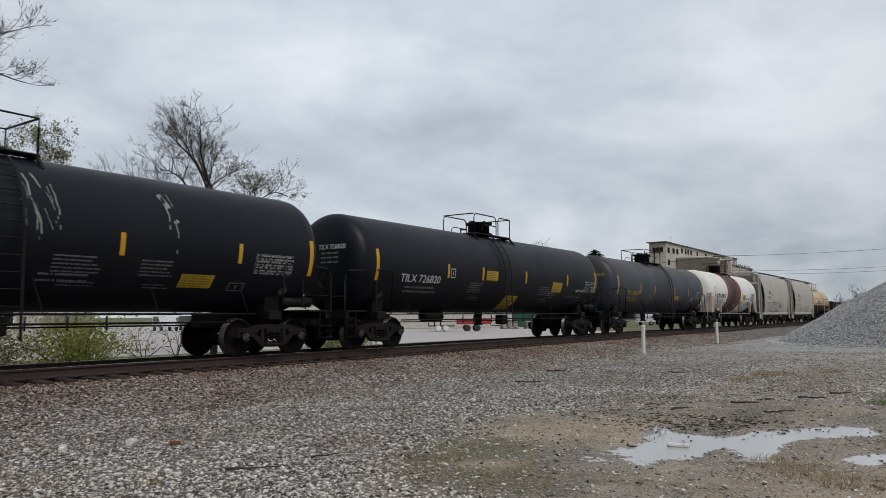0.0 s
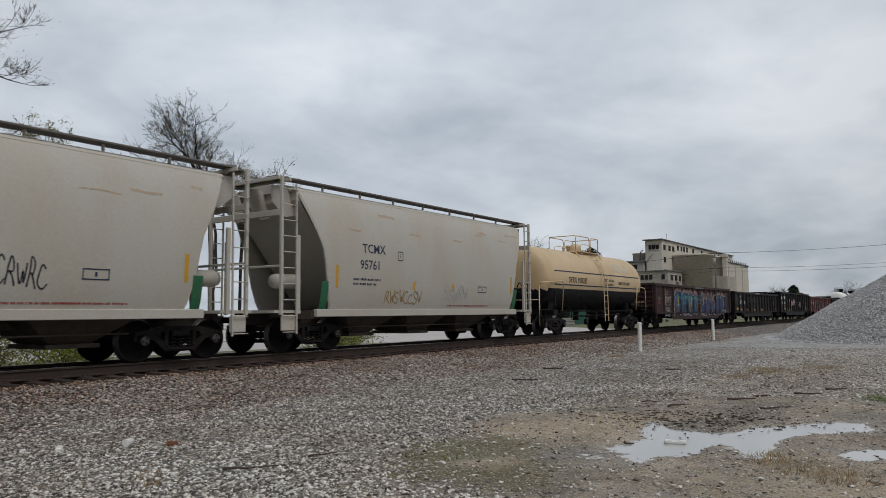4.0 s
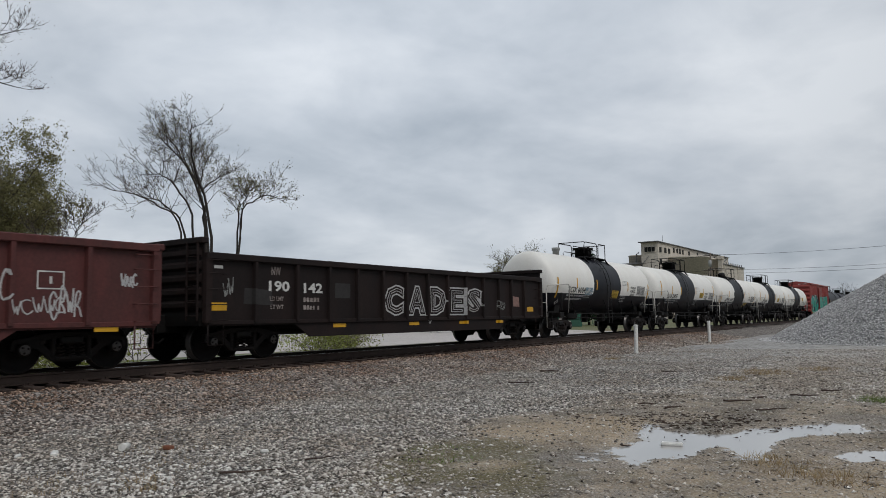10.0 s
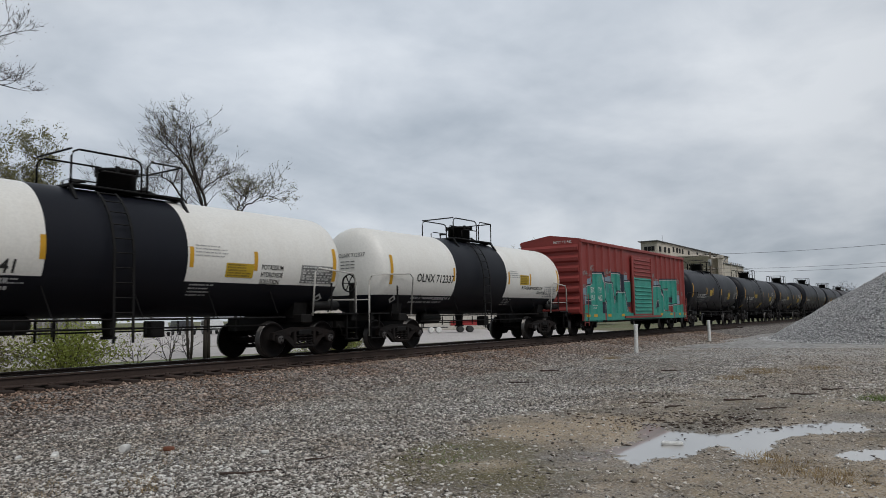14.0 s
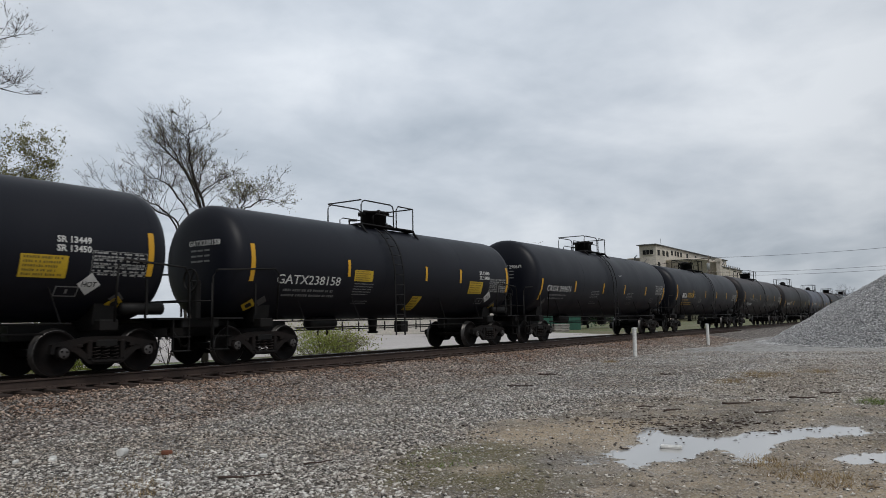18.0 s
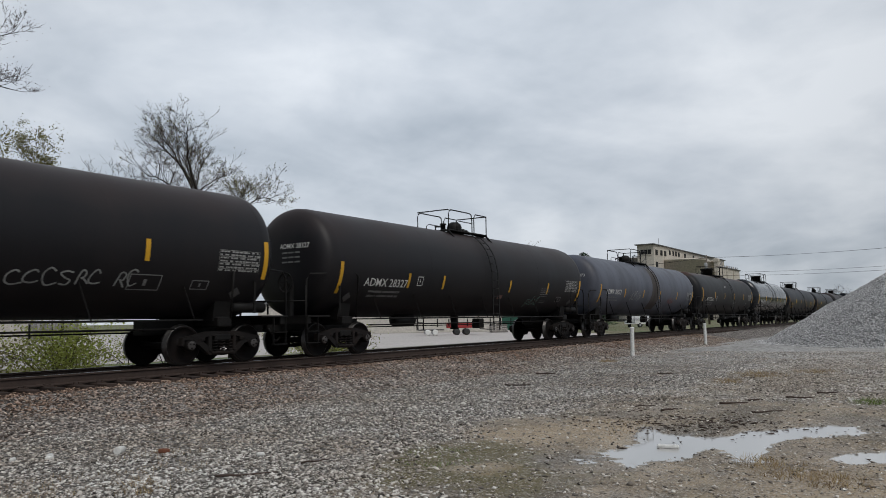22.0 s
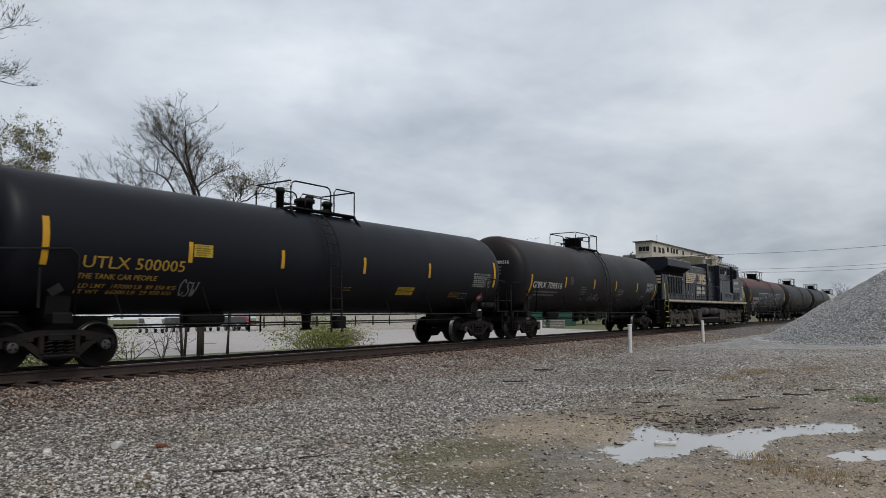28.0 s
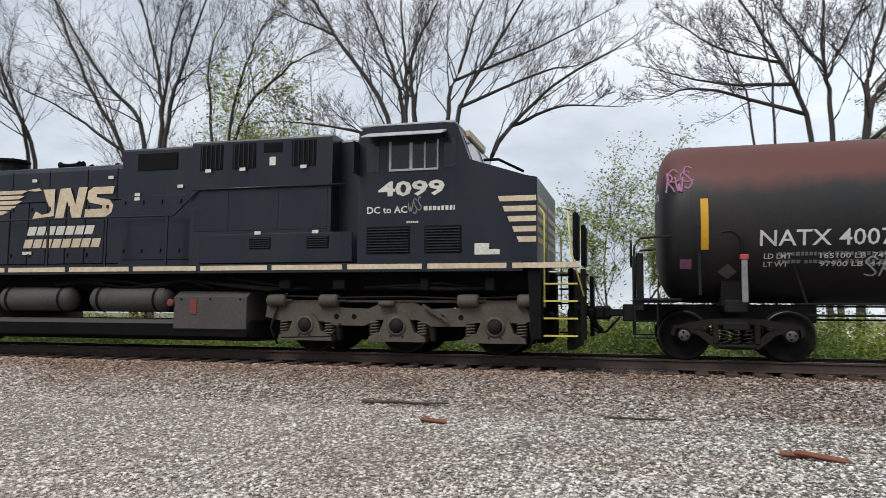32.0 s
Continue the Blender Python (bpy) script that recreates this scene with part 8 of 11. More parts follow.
# ---- boxcar ----
def boxcar(centre, tc):
    car = car_root("boxcar", centre, "red boxcar with teal graffiti over its lower half", "boxcar")
    L, W, z0, z1 = 7.8, 1.46, 0.78, 4.35
    b = Build().box(0, 0, (z0 + z1) / 2 + 0.1, 2 * L, 2 * W, z1 - z0 - 0.2)
    part("body", b, BOX_RED, car)
    r = Build().prism([(-W - 0.05, z1), (-W - 0.03, z1 + 0.05), (0, z1 + 0.28), (W + 0.03, z1 + 0.05), (W + 0.05, z1)], -L, L, plane="yz")
    part("roof", r, BOX_RED, car)
    rib = shared("roof_rib", BOX_RED, lambda g: g.prism([(-W - 0.03, z1 + 0.05), (0, z1 + 0.28), (W + 0.03, z1 + 0.05), (W + 0.02, z1 + 0.062), (0, z1 + 0.292), (-W - 0.02, z1 + 0.062)], -0.04, 0.04, plane="yz"))
    for i in range(13):
        part("roof_rib", rib, None, car, at=pose(-L + 0.6 + i * 1.2, 0, 0))
    for s in (-1, 1):
        part("top_rail", Build().box(0, s * (W + 0.05), z1 - 0.05, 2 * L, 0.12, 0.14, 0.02), BOX_RED, car)
        lo = [(-L, z0 + 0.22), (L, z0 + 0.22), (L, z0 - 0.10), (-L, z0 - 0.10)]
        part("side_sill", Build().prism(lo, s * (W + 0.03), s * (W + 0.11)), BOX_RED, car)
    xs = [-L + 0.08, -6.9, -6.05, -5.2, -4.35, -3.5, -2.65, 2.65, 3.5, 4.35, 5.2, 6.05, 6.9, L - 0.08]
    for s in (-1, 1):
        for x in xs:
            rb = shared("side_rib", BOX_RED, lambda g: g.prism([(-0.09, 0), (-0.055, -0.075), (0.055, -0.075), (0.09, 0)], z0 + 0.2, z1 - 0.1, plane="xy"))
            part("side_rib", rb, None, car, at=pose(x, s * (W + 0.001), 0, 0, 0, 0 if s < 0 else 180))
    for s in (-1, 1):
        d = Build().box(0, s * (W + 0.09), 2.42, 3.0, 0.08, 3.1, 0.02)
        door = part("sliding_door", d, BOX_RED, car)
        for k in range(14):
            if k in (7,):
                continue
            c = shared("door_rib", BOX_RED, lambda g: g.prism([(0.0, -0.045), (-0.05, 0), (0.0, 0.045)], -1.25, 1.25, plane="yz"))
            part("door_rib", c, None, door, at=pose(0.05, s * (W + 0.13), 1.12 + k * 0.205, 0, 0, 0 if s < 0 else 180))
        for x in (-1.42, 1.42):
            part("door_post", Build().box(x, s * (W + 0.14), 2.42, 0.12, 0.06, 3.1, 0.01), BOX_RED, door)
        part("door_track", Build().box(0, s * (W + 0.16), 0.80, 5.6, 0.05, 0.10), BOX_RED, car)
        part("lock_rod", Build().tube([(-1.60, s * (W + 0.18), 0.9), (-1.60, s * (W + 0.18), 4.0)], 0.025, 6), BOX_RED, car)
    for s in (-1, 1):
        for k in range(7):
            q = Build().prism([(0.0, -0.17), (s * 0.10, -0.09), (s * 0.11, 0.05), (0.0, 0.17)], -W + 0.04, W - 0.04)
            q.v = [Vector(v) + Vector((s * L, 0, 1.15 + k * 0.47)) for v in q.v]
            part("end_corrugation", q, BOX_RED, car)
        for y in (-1, 1):
            g = Build()
            for k in range(4):
                zz = 0.6 + k * 0.4
                g.tube([(s * (L - 0.05), y * (W + 0.14), zz), (s * (L - 0.5), y * (W + 0.14), zz)], 0.013, 5)
            for o in (0.05, 0.5):
                g.beam((s * (L - o), y * (W + 0.14), 0.45), (s * (L - o), y * (W + 0.14), 1.9), 0.02, 0.04)
            part("ladder", g, BOX_RED, car)
        g = Build().box(s * (L + 0.35), 0, 1.02, 0.7, 2.0, 0.05)
        part("end_platform", g, FRAME_BLACK, car)
    q = Build().box(0, 0, 0.72, 2 * L + 0.6, 0.5, 0.36, 0.02)
    q.box(0, 0, 0.68, 9.0, 1.9, 0.16)
    for s in (-1, 1):
        q.box(s * tc / 2, 0, 0.88, 0.5, 2.5, 0.2)
    part("underframe", q, FRAME_BLACK, car)
    steps = []
    for x in xs:
        steps += [(x - 0.092, 0.0), (x - 0.057, 0.077), (x + 0.057, 0.077), (x + 0.092, 0.0)]
    sd = Side(car, flat=W + 0.004, steps=steps)
    sd2 = Side(car, flat=W + 0.114)
    # teal letter fields with dark gaps, pale clouds and white rims
    fields = [
        [(-7.73, 1.34), (-7.73, 0.66), (-5.35, 0.61), (-5.35, 1.56), (-5.14, 1.77), (-5.31, 2.9), (-6.49, 2.86), (-6.54, 2.37), (-7.21, 2.23), (-7.25, 1.6), (-6.8, 1.59), (-6.8, 1.37)],
        [(-4.81, 0.64), (-1.66, 0.66), (-1.66, 1.07), (-2.12, 1.07), (-2.37, 2.04), (-3.6, 2.04), (-3.8, 1.44), (-4.05, 2.45), (-4.86, 2.48), (-5.09, 1.56), (-4.86, 1.5)],
        [(-4.22, 2.95), (-2.97, 2.96), (-2.95, 2.1), (-3.95, 2.02), (-4.22, 2.52)],
        [(-2.58, 2.58), (-1.52, 2.64), (-1.52, 1.55), (-2.24, 1.58), (-2.49, 2.08)],
        [(1.76, 0.72), (1.76, 1.96), (1.99, 2.46), (3.28, 2.47), (3.46, 1.82), (3.82, 1.07), (5.0, 1.07), (5.0, 0.68)],
        [(3.1, 2.84), (6.11, 2.94), (6.11, 1.47), (4.5, 1.36), (4.4, 1.12), (3.82, 1.12), (3.5, 1.82)],
        [(5.42, 1.39), (7.54, 1.49), (7.54, 0.97), (5.63, 0.72)]]
    for q in fields:
        sd.shape("sprayed_field", q, TEAL, up=0.003)
    part("sprayed_field", Build().box(0, -(W + 0.0935), 1.90, 2.96, 0.082, 1.9), TEAL, car)
    for k in range(9):
        if k != 7:
            t = Build().prism([(0.0, -0.047), (-0.053, 0), (0.0, 0.047)], -1.26, 1.26, plane="yz")
            part("sprayed_field", t, TEAL, car, at=pose(0.05, -(W + 0.131), 1.12 + k * 0.205))
    for x0, x1 in ((-7.78, -5.30), (-5.1, 5.3), (5.5, 7.6)):
        part("sprayed_field", Build().box((x0 + x1) / 2, -(W + 0.0735), 0.84, x1 - x0, 0.082, 0.32), TEAL, car)
    for q in ([(-5.34, 1.56), (-5.1, 1.49), (-4.86, 1.48), (-4.83, 0.69), (-5.34, 0.63)], [(-5.28, 2.89), (-5.02, 2.82), (-5.02, 2.47), (-5.12, 1.78)], [(-2.93, 3.01), (-2.54, 2.91), (-2.59, 2.58), (-2.49, 2.08), (-2.93, 2.09)], [(-3.92, 1.84), (-3.65, 1.85), (-3.8, 1.44)], [(-2.24, 1.58), (-1.62, 1.54), (-1.62, 1.31), (-2.18, 1.35)], [(-7.24, 1.59), (-6.81, 1.56), (-6.81, 1.38), (-7.24, 1.45)], [(2.54, 1.67), (2.78, 1.35), (2.3, 1.21)], [(4.72, 1.9), (5.17, 1.88), (5.13, 1.56), (4.76, 1.61)]):
        sd.shape("dark_spray", q, SPRAY_DARK, up=0.007)
    for q in ([(-5.01, 2.73), (-4.41, 2.81), (-4.4, 2.51), (-5.01, 2.46)], [(-7.08, 2.58), (-6.59, 2.69), (-6.67, 2.35), (-7.1, 2.34)], [(-2.49, 2.91), (-1.97, 2.95), (-1.95, 2.65), (-2.54, 2.62)], [(-7.73, 2.14), (-7.26, 2.19), (-7.26, 1.45), (-7.73, 1.43)], [(2.14, 2.78), (3.02, 2.76), (2.94, 2.5), (2.14, 2.51)], [(6.17, 2.08), (6.8, 2.04), (6.8, 1.5), (6.17, 1.47)]):
        sd.shape("pale_spray", q, SPRAY_PALEBLUE, up=0.007)
        sd.tag(q[0][0], max(p[1] for p in q) + 0.02, 0.5, 0.14, CHALK, 4, 0.025, round(q[0][0] * 10))
    rims = [
        [(-6.8, 1.37), (-6.8, 1.58), (-7.25, 1.6), (-7.21, 2.23), (-6.54, 2.37), (-6.49, 2.86), (-5.31, 2.9), (-5.14, 1.77), (-4.86, 1.48), (-5.14, 0.94)],
        [(-5.12, 1.58), (-4.95, 2.47), (-4.05, 2.45), (-3.8, 1.43), (-3.58, 2.04), (-2.34, 2.05), (-2.1, 1.07)],
        [(-4.22, 2.52), (-4.22, 2.95), (-2.97, 2.96), (-2.95, 2.1)], [(-2.58, 2.09), (-2.54, 2.6), (-1.62, 2.63)],
        [(1.76, 1.47), (1.99, 2.46), (3.28, 2.47), (3.5, 1.82), (3.82, 1.07)], [(3.07, 2.56), (3.1, 2.84), (6.11, 2.94), (6.06, 1.47), (4.5, 1.38), (4.4, 1.09)],
        [(3.5, 1.84), (3.73, 2.3), (4.4, 2.31)], [(2.3, 1.18), (2.59, 1.69), (2.81, 1.18)]]
    for q in rims:
        sd.line([(x + 0.03, s + 0.035) for x, s in q], 0.12, SPRAY_DARK, up=0.010)
        sd.line(q, 0.045, SPRAY_WHITE, up=0.014)
    for x, s, w in ((-7.6, 2.75, 0.7), (-6.75, 2.98, 0.6), (-4.85, 2.9, 0.6), (2.0, 2.95, 0.4), (6.45, 2.1, 0.35), (6.5, 2.75, 0.4), (7.2, 2.0, 0.3)):
        sd.tag(x, s, w * 0.8, 0.24, CHALK, 4, 0.03, round(x * 7))
    for x, s in ((-5.6, 2.55), (-6.65, 1.1), (-4.6, 2.2), (-3.9, 2.6), (-4.0, 1.1)):
        sd.shape("spray_blot", [(x + 0.17 * math.cos(a * 0.52), s + 0.22 * math.sin(a * 0.52)) for a in range(12)], SPRAY_GREEN, up=0.007)
    sd.text("BK", 0.36, -6.68, 2.08, WHITE, up=0.008)
    sd.text("TY", 0.36, -5.82, 2.08, WHITE, up=0.008)
    sd.text("151", 0.36, -6.68, 1.72, WHITE, up=0.008)
    sd.text("462", 0.36, -5.86, 1.72, WHITE, up=0.008)
    sd.bars(-6.5, 1.4, 0.5, 2, WHITE, h=0.05, gap=0.12, up=0.008)
    for x in (-7.3, -6.45, -4.75, -3.0, 3.0, 4.75, 6.4, 7.35):
        sd2.mark("reflective_stripe", x - 0.2, x + 0.2, 0.84, 0.96, YELLOW, up=0.010)
    end_code(car, -L - 0.115, -0.25, z1 - 0.08, "BKTY 151462", 0.16, WHITE)
    running_gear(car, centre, tc, tc / 2 + 2.13)
    return car


# ---- locomotive ----
OXIDE = mat("oxide_red", (0.16, 0.022, 0.018), 0.6, amount=0.4)
RAIL_YELLOW = mat("faded_rail_yellow", (0.55, 0.47, 0.10), 0.5, dirt=(0.3, 0.25, 0.1), amount=0.5, scale=4.0, bump=0.0)


def locomotive(centre):
    car = car_root("locomotive", centre, "black diesel freight locomotive with cream stripes and a tall cab", "locomotive")
    B = LOCO_BLACK

    def box(name, x0, x1, w, z0, z1, m=B, bevel=0.03, label="", parent=car, y=0.0):
        return part(name, Build().box((x0 + x1) / 2, y, (z0 + z1) / 2, x1 - x0, 2 * w, z1 - z0, bevel), m, parent, label)

    fr = Build().box(-0.4, 0, 1.52, 20.3, 2.0, 0.5, 0.03)
    fr.box(-0.6, 0, 1.72, 20.3, 3.06, 0.13, 0.02)
    part("frame", fr, LOCO_DARK, car)
    for s in (-1, 1):
        sill = box("side_sill", -10.7, 9.55, 0.03, 1.62, 1.80, B, 0.005, y=s * 1.55)
        x = -10.6
        rng = random.Random(3)
        while x < 9.4:
            w = 1.62 if x < 8 else 1.3
            part("sill_stripe", Build().box(x + w / 2, s * 1.584, 1.725, w - 0.07, 0.006, 0.10), LOCO_CREAM, sill, "worn cream stripe")
            x += 1.66
    # engine hood
    def hood(name, x0, x1, w, z0, z1, r=0.14):
        poly = [(-w, z0), (-w, z1 - r), (-w + r * 0.3, z1 - r * 0.3), (-w + r, z1), (w - r, z1), (w - r * 0.3, z1 - r * 0.3), (w, z1 - r), (w, z0)]
        return part(name, Build().prism(poly, x0, x1, plane="yz"), B, car)

    HW = 1.02
    eng = hood("engine_hood", -5.30, 0.32, HW, 1.8, 4.21)
    rear = hood("radiator_hood", -10.1, -5.30, HW, 1.8, 4.2)
    door = shared("hood_door", B, lambda g: [g.box(0, 0, 2.62, 0.50, 0.03, 1.45, 0.01), g.box(-0.2, -0.03, 2.1, 0.05, 0.03, 0.08), g.box(-0.2, -0.03, 3.2, 0.05, 0.03, 0.08)])
    for s in (-1, 1):
        for i in range(10):
            part("hood_door", door, None, eng, at=pose(-4.72 + i * 0.535, s * (HW + 0.012), 0, 0, 0, 0 if s < 0 else 180))
        for i in range(9):
            part("hood_door", door, None, rear, at=pose(-9.8 + i * 0.54, s * (HW + 0.012), 0, 0, 0, 0 if s < 0 else 180))
            if 1 < i < 8:
                part("screen", Build().box(-9.8 + i * 0.54, s * (HW + 0.032), 2.72, 0.26, 0.012, 1.05), LOCO_DARK, rear)
    seam = shared("hood_seam", LOCO_DARK, lambda g: g.box(0, 0, 3.0, 0.022, 0.008, 2.2))
    for s in (-1, 1):
        part("door_backing", Build().box(-2.3, s * (HW + 0.001), 2.62, 5.4, 0.008, 1.47), LOCO_DARK, eng)
        for x in (-4.98, -3.92, -2.85, -1.78, -0.71, 0.1):
            part("hood_seam", seam, None, eng, at=pose(x, s * (HW + 0.002), 0))
        part("door_rail", Build().box(-2.4, s * (HW + 0.012), 3.38, 5.3, 0.03, 0.04, 0.01), B, eng)
    # radiator wings
    for s in (-1, 1):
        p = [(s * 0.9, 3.55), (s * HW, 3.55), (s * 1.52, 3.86), (s * 1.55, 4.25), (s * 1.48, 4.30), (s * 0.2, 4.34), (s * 0.2, 3.9)]
        part("radiator_wing", Build().prism(p, -10.35, -5.38, plane="yz"), B, car)
        part("radiator_screen", Build().prism([(s * 1.06, 3.56), (s * 1.50, 3.83), (s * 1.515, 3.80), (s * 1.09, 3.53)], -9.9, -5.7, plane="yz"), LOCO_DARK, car)
        part("intake_screen", Build().box(-7.75, s * (HW + 0.01), 3.52, 4.5, 0.02, 0.42), LOCO_DARK, car)
    part("radiator_top", Build().box(-7.87, 0, 4.35, 4.9, 2.8, 0.07, 0.01), B, car)
    ex = Build().box(-3.92, 0, 4.27, 0.95, 0.85, 0.14, 0.03)
    ex.lathe([(4.30, 0.36), (4.58, 0.33), (4.60, 0.40), (4.66, 0.40), (4.67, 0.30), (4.50, 0.27)], 8, "z", at=(-3.92, 0, 0), smooth=False, caps=False)
    part("exhaust", ex, LOCO_DARK, car)
    hn = Build()
    for l, y, zz in ((0.36, -0.2, 4.42), (0.30, 0.0, 4.46), (0.40, 0.2, 4.42), (-0.30, -0.1, 4.45), (-0.36, 0.12, 4.42)):
        hn.lathe([(0, 0.03), (l * 0.7, 0.045), (l, 0.095)], 10, "x", at=(-2.06, y, zz))
    hn.box(-2.06, 0, 4.33, 0.10, 0.5, 0.16, 0.02)
    hn.box(-2.06, 0, 4.24, 0.3, 0.3, 0.08, 0.02)
    part("air_horn", hn, LOCO_DARK, car)
    rib = shared("hood_roof_rib", B, lambda g: g.box(0, 0, 4.215, 0.05, 1.7, 0.025, 0.008))
    for i in range(9):
        part("roof_rib", rib, None, eng, at=pose(-5.0 + i * 0.62, 0, 0))
    for x in (-4.9, -3.0, -1.2, -0.1):
        part("lifting_eye", shared("lifting_eye", LOCO_DARK, lambda g: g.lathe([(-0.02, 0.07), (0.02, 0.07)], 10, "y", at=(0, -0.8, 4.2))), None, eng, at=pose(x, 0, 0))
    # tall equipment section
    tall1 = hood("equipment_hood", 0.30, 2.34, 1.12, 1.8, 4.50, 0.06)
    tall2 = hood("equipment_hood", 2.34, 5.62, 1.47, 3.42, 4.48, 0.05)
    hood("equipment_hood", 2.34, 5.60, 1.455, 1.8, 3.44, 0.03)
    hood("cab_passage", 5.60, 6.23, 1.05, 1.8, 4.44, 0.05)
    for s in (-1, 1):
        box("blower_screen", 0.72, 1.74, 0.012, 3.98, 4.36, LOCO_DARK, 0, y=s * 1.13)
        for i in range(4):
            part("hood_door", door, None, tall1, at=pose(0.62 + i * 0.48, s * 1.125, 0.06, 0, 0, 0 if s < 0 else 180))
        for x in (2.82, 3.60, 4.98):
            g = box("intake_grille", x - 0.27, x + 0.27, 0.012, 3.84, 4.38, LOCO_DARK, 0, y=s * 1.475)
            for k in range(5):
                part("grille_bar", Build().box(x - 0.22 + k * 0.11, s * 1.492, 4.11, 0.02, 0.02, 0.52), B, g)
        box("small_grille", 4.06, 4.48, 0.012, 4.16, 4.36, LOCO_DARK, 0, y=s * 1.475)
        box("warning_label", 4.20, 4.34, 0.004, 3.88, 4.06, LOCO_WHITE, 0, y=s * 1.478)
        for x0, x1 in ((2.42, 3.25), (3.29, 4.42), (4.46, 5.52)):
            box("access_panel", x0, x1, 0.006, 2.52, 3.38, B, 0.004, y=s * 1.458)
        box("lower_casing", 2.62, 6.1, 0.03, 1.82, 2.45, B, 0.02, y=s * 1.485)
        for x in (4.05, 5.35):
            lv = box("louvre", x - 0.24, x + 0.24, 0.008, 2.12, 2.36, LOCO_DARK, 0, y=s * 1.524)
            for k in range(5):
                part("louvre_slat", Build().box(x, s * 1.535, 2.15 + k * 0.046, 0.46, 0.02, 0.018), B, lv)
    # cab
    CW = 1.53
    cab = [(6.22, 1.8), (6.22, 4.46), (6.5, 4.56), (8.05, 4.56), (8.28, 4.46), (8.52, 3.80), (9.62, 3.44), (9.82, 3.40), (9.82, 1.8)]
    win = (6.92, 7.86, 3.66, 4.18)
    part("cab", Build().prism(cab, -CW, CW), B, car)
    part("cab_roof", Build().box(7.2, 0, 4.59, 2.0, 2.9, 0.07, 0.02), ALU, car, "grey sheet-metal cab roof")
    part("roof_unit", Build().box(7.3, 0, 4.67, 0.9, 1.1, 0.12, 0.03), ALU, car)
    for s in (-1, 1):
        y = s * (CW + 0.006)
        w = box("cab_window", win[0], win[1], 0.006, win[2], win[3], GLASS_DARK, 0, "dark sliding cab window", y=y)
        for x0, x1, z0, z1 in ((win[0] - 0.05, win[0], 3.62, 4.22), (win[1], win[1] + 0.03, 3.62, 4.22), (win[0], win[1], 3.62, 3.66), (7.30, 7.36, 3.66, 4.18), (7.60, 7.63, 3.66, 4.18)):
            box("window_frame", x0, x1, 0.014, z0, z1, ALU, 0, parent=w, y=y + s * 0.008)
        box("side_window", 6.40, 6.66, 0.006, 3.62, 4.2, GLASS_DARK, 0, "small dark side window", y=y)
        box("side_window", 8.0, 8.24, 0.006, 3.66, 4.24, GLASS_DARK, 0, "small dark side window", y=y)
        aw = Build().prism([(s * CW, 4.42), (s * (CW + 0.42), 4.26), (s * (CW + 0.42), 4.24), (s * CW, 4.38)], 6.42, 8.05, plane="yz")
        part("window_awning", aw, ALU, car, "grey window awning")
        part("wind_deflector", Build().box(6.22, s * (CW + 0.16), 3.9, 0.03, 0.3, 0.65, 0.01), B, car)
        for x0, x1 in ((6.42, 7.32), (7.62, 8.36)):
            lv = box("louvre", x0, x1, 0.008, 1.98, 2.52, LOCO_DARK, 0, y=s * (CW + 0.006))
            for k in range(9):
                part("louvre_slat", Build().box((x0 + x1) / 2, s * (CW + 0.02), 2.02 + k * 0.056, x1 - x0 - 0.04, 0.02, 0.022), B, lv)
        for i in range(5):
            zz = 2.17 + i * 0.195
            o = (i - 2) * 0.06
            g = Build().add([(9.47 - i * 0.09, s * (CW + 0.006), zz), (9.80, s * (CW + 0.006), zz), (9.80, s * (CW + 0.006), zz + 0.105), (9.43 - i * 0.09, s * (CW + 0.006), zz + 0.105)], [(0, 1, 2, 3)])
            part("nose_stripe", g, LOCO_CREAM, car, "worn cream nose stripe")
            part("nose_stripe", Build().box(9.826, s * 0.8, zz + 0.05, 0.006, 1.4, 0.105), LOCO_CREAM, car)
    # windscreen and nose
    for y in (-0.75, 0.75):
        g = Build().add([(8.335, y - 0.55, 4.34), (8.335, y + 0.55, 4.34), (8.515, y + 0.55, 3.84), (8.515, y - 0.55, 3.84)], [(0, 1, 2, 3)])
        part("windscreen", g, GLASS_DARK, car)
    part("number_board", Build().box(8.30, 0, 4.50, 0.1, 1.6, 0.18, 0.03), LOCO_CREAM, car)
    part("antenna_rail", Build().tube([(8.7, -1.1, 3.86), (9.0, -1.1, 3.86), (9.5, -1.1, 3.60)], 0.03, 6), LOCO_DARK, car)
    # rear face: cream flag with dark bars, road number and lamps
    XR = -10.1
    for i in range(5):
        zz = 2.40 + i * 0.19
        part("tail_stripe", Build().box(XR - 0.004, -0.02, zz + 0.06, 0.006, 1.96, 0.125), LOCO_CREAM, car, "worn cream tail stripe")
    part("tail_patch", Build().box(XR - 0.009, 0.62, 2.84, 0.006, 0.62, 0.98), LOCO_CREAM, car, "worn cream patch")
    vs, fs = letters("4099", 0.36)
    nb = Build().add([(XR - 0.012, -0.30 - p, 3.60 + q) for p, q in vs], fs)
    tagged(part("road_number", nb.mesh("road_number", LOCO_WHITE), None, car), kind="stuff")
    for zz in (3.78, 3.94):
        part("marker_lamp", Build().lathe([(0, 0.065), (-0.04, 0.06), (-0.05, 0.001)], 14, "x", at=(XR - 0.10, 0.78, zz)), LAMP_AMBER, car, "lit amber tail lamp")
        part("lamp_ring", Build().lathe([(0, 0.09), (-0.03, 0.09), (-0.03, 0.065)], 14, "x", at=(XR - 0.09, 0.78, zz), caps=False), LOCO_DARK, car)
    part("lamp_housing", Build().box(XR - 0.03, 0.78, 3.86, 0.14, 0.34, 0.42, 0.04), B, car)
